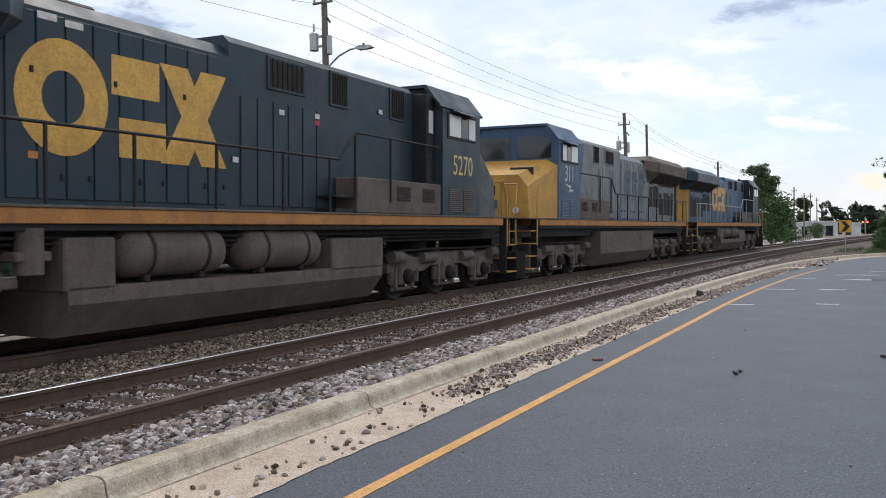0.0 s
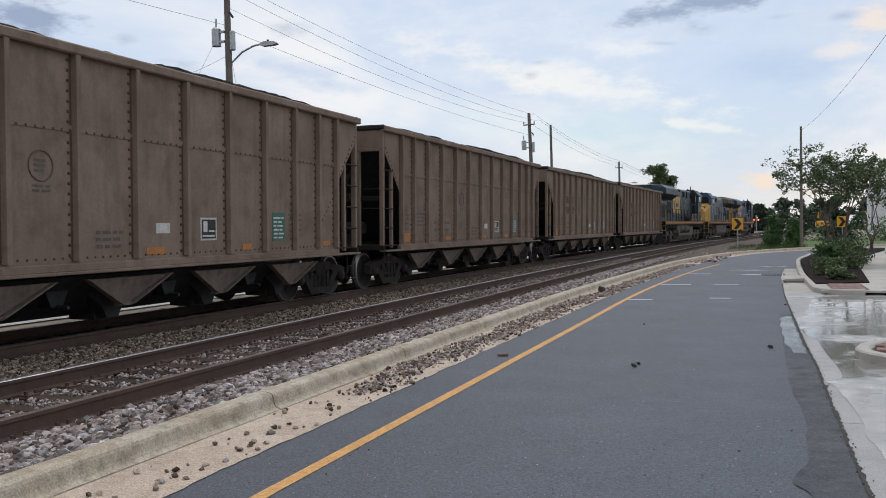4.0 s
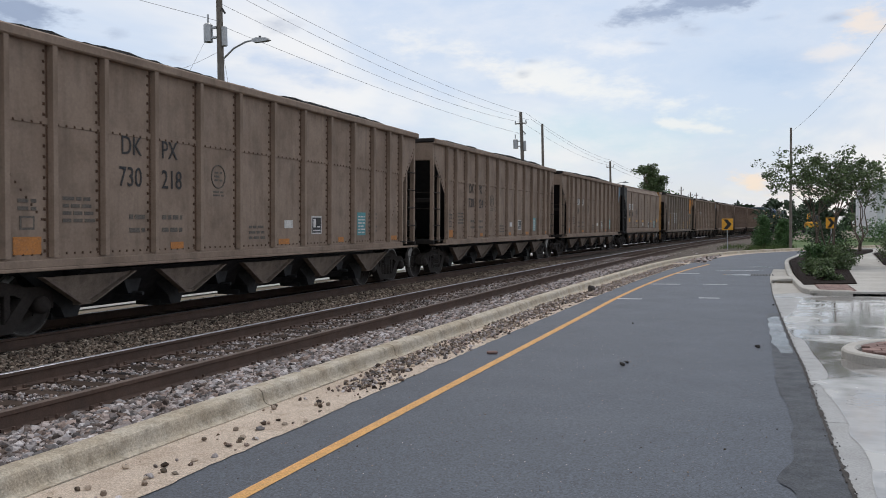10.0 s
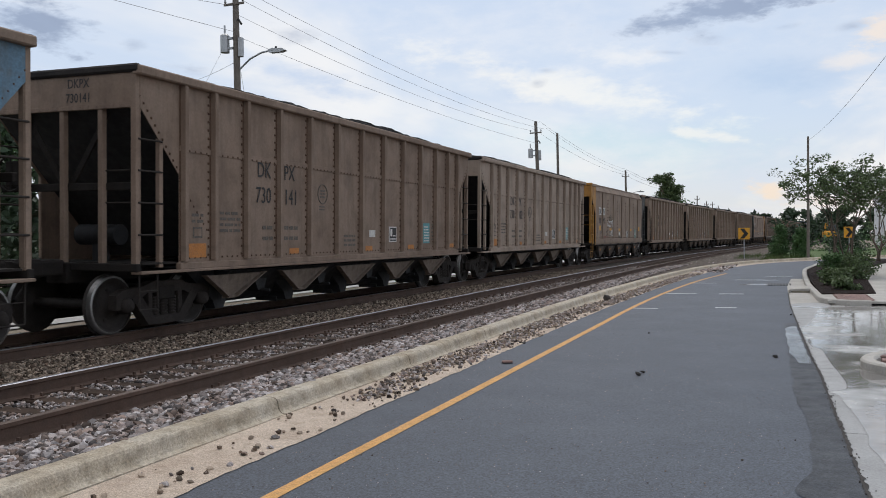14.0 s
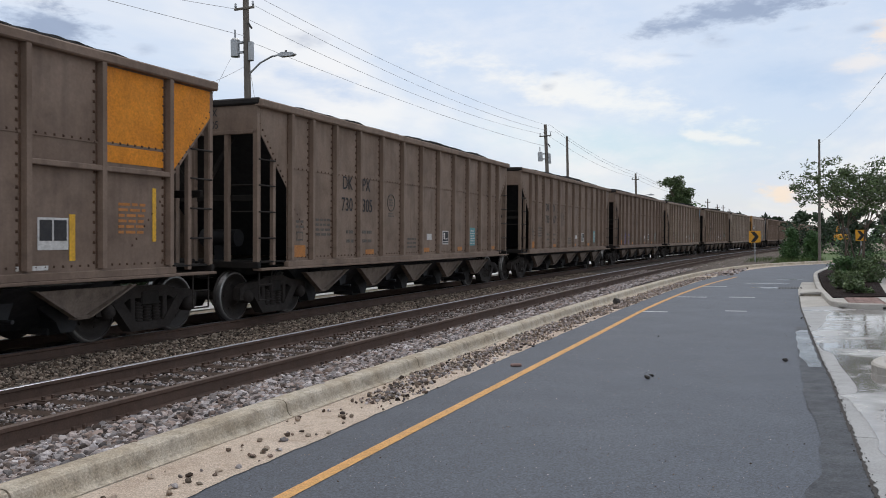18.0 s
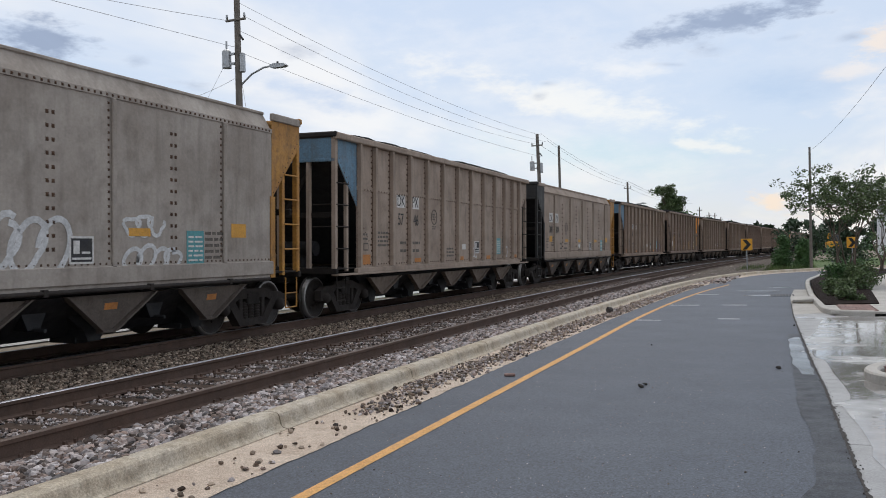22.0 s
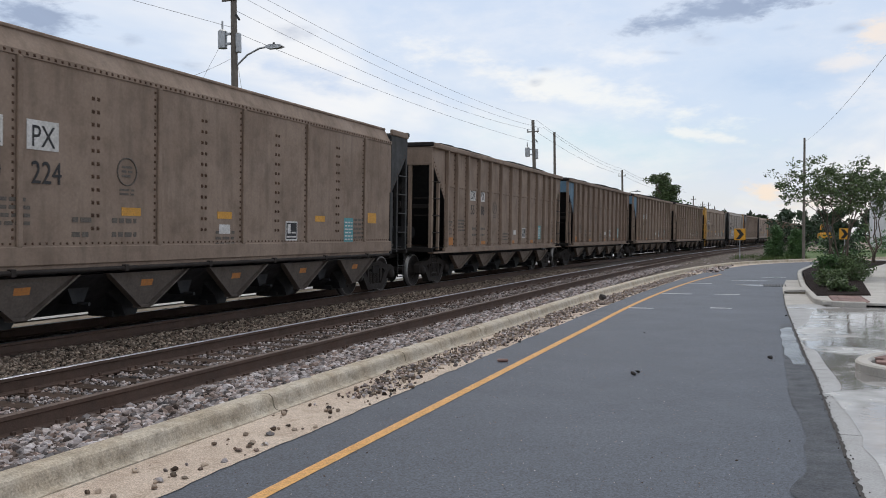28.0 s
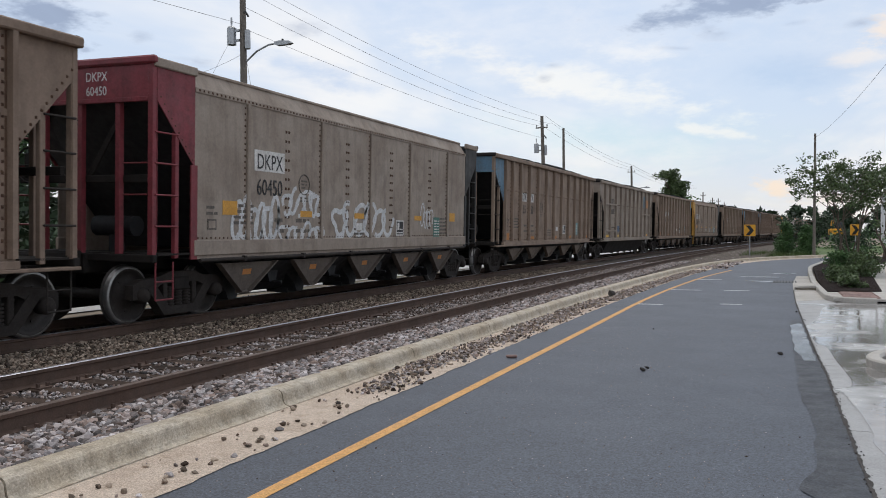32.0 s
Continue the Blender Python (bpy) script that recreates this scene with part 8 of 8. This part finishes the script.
def build_far():
    chevron_sign(-1.66, 56.6, 0)
    chevron_sign(4.75, 62.5, -28)
    building("warehouse", "low white metal warehouse beyond the railway", -13.8, -6.7, 179, 188, 2.7, ((-2.6, 1.2, 0, 2.0), (-0.4, 0.9, 1.0, 1.8), (1.6, 1.5, 0, 2.1)), 1.2)
    building("shed", "small white shed beyond the railway", -6.1, -2.8, 196, 204, 2.4, ((-1.2, 1.2, 0, 2.0),), 1.1)
    building("white_depot", "large pale metal depot behind the verge", 13.0, 46, 108, 130, 6.4, ((-13.6, 2.6, 0.2, 4.2), (-6.0, 3.2, 0.2, 4.2)), 3.0)
    # low timber barrier by the lot
    bar = thing("timber_barrier", "low weathered timber barrier beside the track", "barrier", pose(-8.7, 112.5, -0.06, 0, 0, 87))
    for k in range(7):
        part("barrier_post", Geo().box(k * 2.2 - 0.12, k * 2.2 + 0.12, -0.08, 0.08, 0, 0.75), POLE_WOOD, bar)
    part("barrier_rail", Geo().box(-0.3, 13.5, -0.14, -0.08, 0.5, 0.75), POLE_WOOD, bar)
    # yellow digger parked on the yard beyond the verge
    d = thing("digger", "yellow excavator parked in the yard beyond the verge", "excavator", pose(8.6, 150, 0.0))
    part("body", Geo().box(-1.1, 1.0, -1.0, 1.0, 1.0, 2.0, 0.15), SIGN_YELLOW, d)
    part("cab", Geo().box(-0.2, 0.9, -0.9, 0.2, 2.0, 3.0, 0.12), CAB_GLASS, d)
    part("track_unit", Geo().box(-1.5, 1.5, -1.3, -0.7, 0, 0.95, 0.3), STEEL_BLACK, d)
    part("track_unit", Geo().box(-1.5, 1.5, 0.7, 1.3, 0, 0.95, 0.3), STEEL_BLACK, d)
    part("boom", Geo().prism([(-1.0, 1.7), (-0.7, 1.7), (-0.2, 3.3), (-0.6, 3.5)], "y", -0.2, 0.2), SIGN_YELLOW, d)
    # crossing signal with red lamps far down the line
    s = thing("crossing_signal", "railway crossing signal with glowing red lamps", "signal", pose(-1.75, 180, -0.06))
    part("mast", Geo().cyl((0, 0, 0), (0, 0, 3.6), 0.08, 8), CHROME, s)
    red = bpy.data.materials.new("red_signal_glow")
    red.use_nodes = True
    b = red.node_tree.nodes["Principled BSDF"]
    b.inputs["Base Color"].default_value, b.inputs["Emission Color"].default_value, b.inputs["Emission Strength"].default_value = (0.5, 0.02, 0.01, 1), (1, 0.12, 0.05, 1), 6.0
    for k in (-0.4, 0.4):
        part("hood", Geo().cyl((k, -0.02, 2.6), (k, 0.06, 2.6), 0.3, 14), SIGN_BLACK, s)
        part("red_lamp", Geo().cyl((k, -0.06, 2.6), (k, -0.02, 2.6), 0.14, 12), red, s, "lit red lamp")


build_driveway()
build_plants()
build_lines()
build_far()
build_stones()



# ---- what moves ----
SLACK = 0.21
AHEAD = {0: -0.4, 1: -0.1, 4: -0.18, 5: 0.08, 6: -0.4, 7: -0.1, 8: -0.1, 9: -0.05, 10: -0.13, 11: -0.15, 12: -0.24, 13: 0.06, 14: -0.35, 17: -0.15, 18: 0.03, 20: -0.17, 21: -0.2, 22: -0.25, 23: -0.25, 24: -0.08, 25: -0.1, 28: -0.35, 29: 0.06, 31: 0.1, 32: -0.2, 33: -0.18}  # cars that run a little ahead of the even spacing, as their couplings take up slack
def run_of(t):
    """How far the train has run at t seconds."""
    u = t / 16 - 1
    return ((((-0.67749 * u + 1.41051) * u + 1.12658) * u + 0.87395) * u + 271.61627) * u + 270.57196


def place_of(s):
    x, y, head = on_track(s)
    return pose(x, y, MAIN_RAIL + LIFT, 0, CANT, head)


def motions():
    vehicles = [(loco, 10.1 + 22.3 * k) for k, loco in enumerate(LOCOS)]
    vehicles += [(car, HALF - PITCH * (i + 1) + SLACK + AHEAD.get(i, 0.0)) for i, car in enumerate(HOPPERS)]
    for ob, ahead in vehicles:
        turn = pose(0, 0, 0, 0, 0, 180) if ob is SECOND_LOCO else Matrix.Identity(4)
        walk(ob, [(t, place_of(run_of(t) + ahead) @ turn) for t in range(33)])
    # wheels turn while their car passes near
    for w, (x, y, z), index in SPINS:
        ahead = HALF - PITCH * (index + 1) + SLACK + AHEAD.get(index, 0.0)
        times = [j / FPS for j in range(0, 32 * FPS + 1) if 1.0 < run_of(j / FPS) + ahead + y < 36.0]
        if not times:
            continue
        rows = [(0.0, pose(x, y, z))] if times[0] > 0.02 else []
        ref = run_of(times[0])
        for t in times:
            rows.append((t, pose(x, y, z, -math.degrees((run_of(t) - ref) / 0.457))))
        if times[-1] < 31.98:
            rows.append((32.0, rows[-1][1]))
        walk(w, rows)


motions()
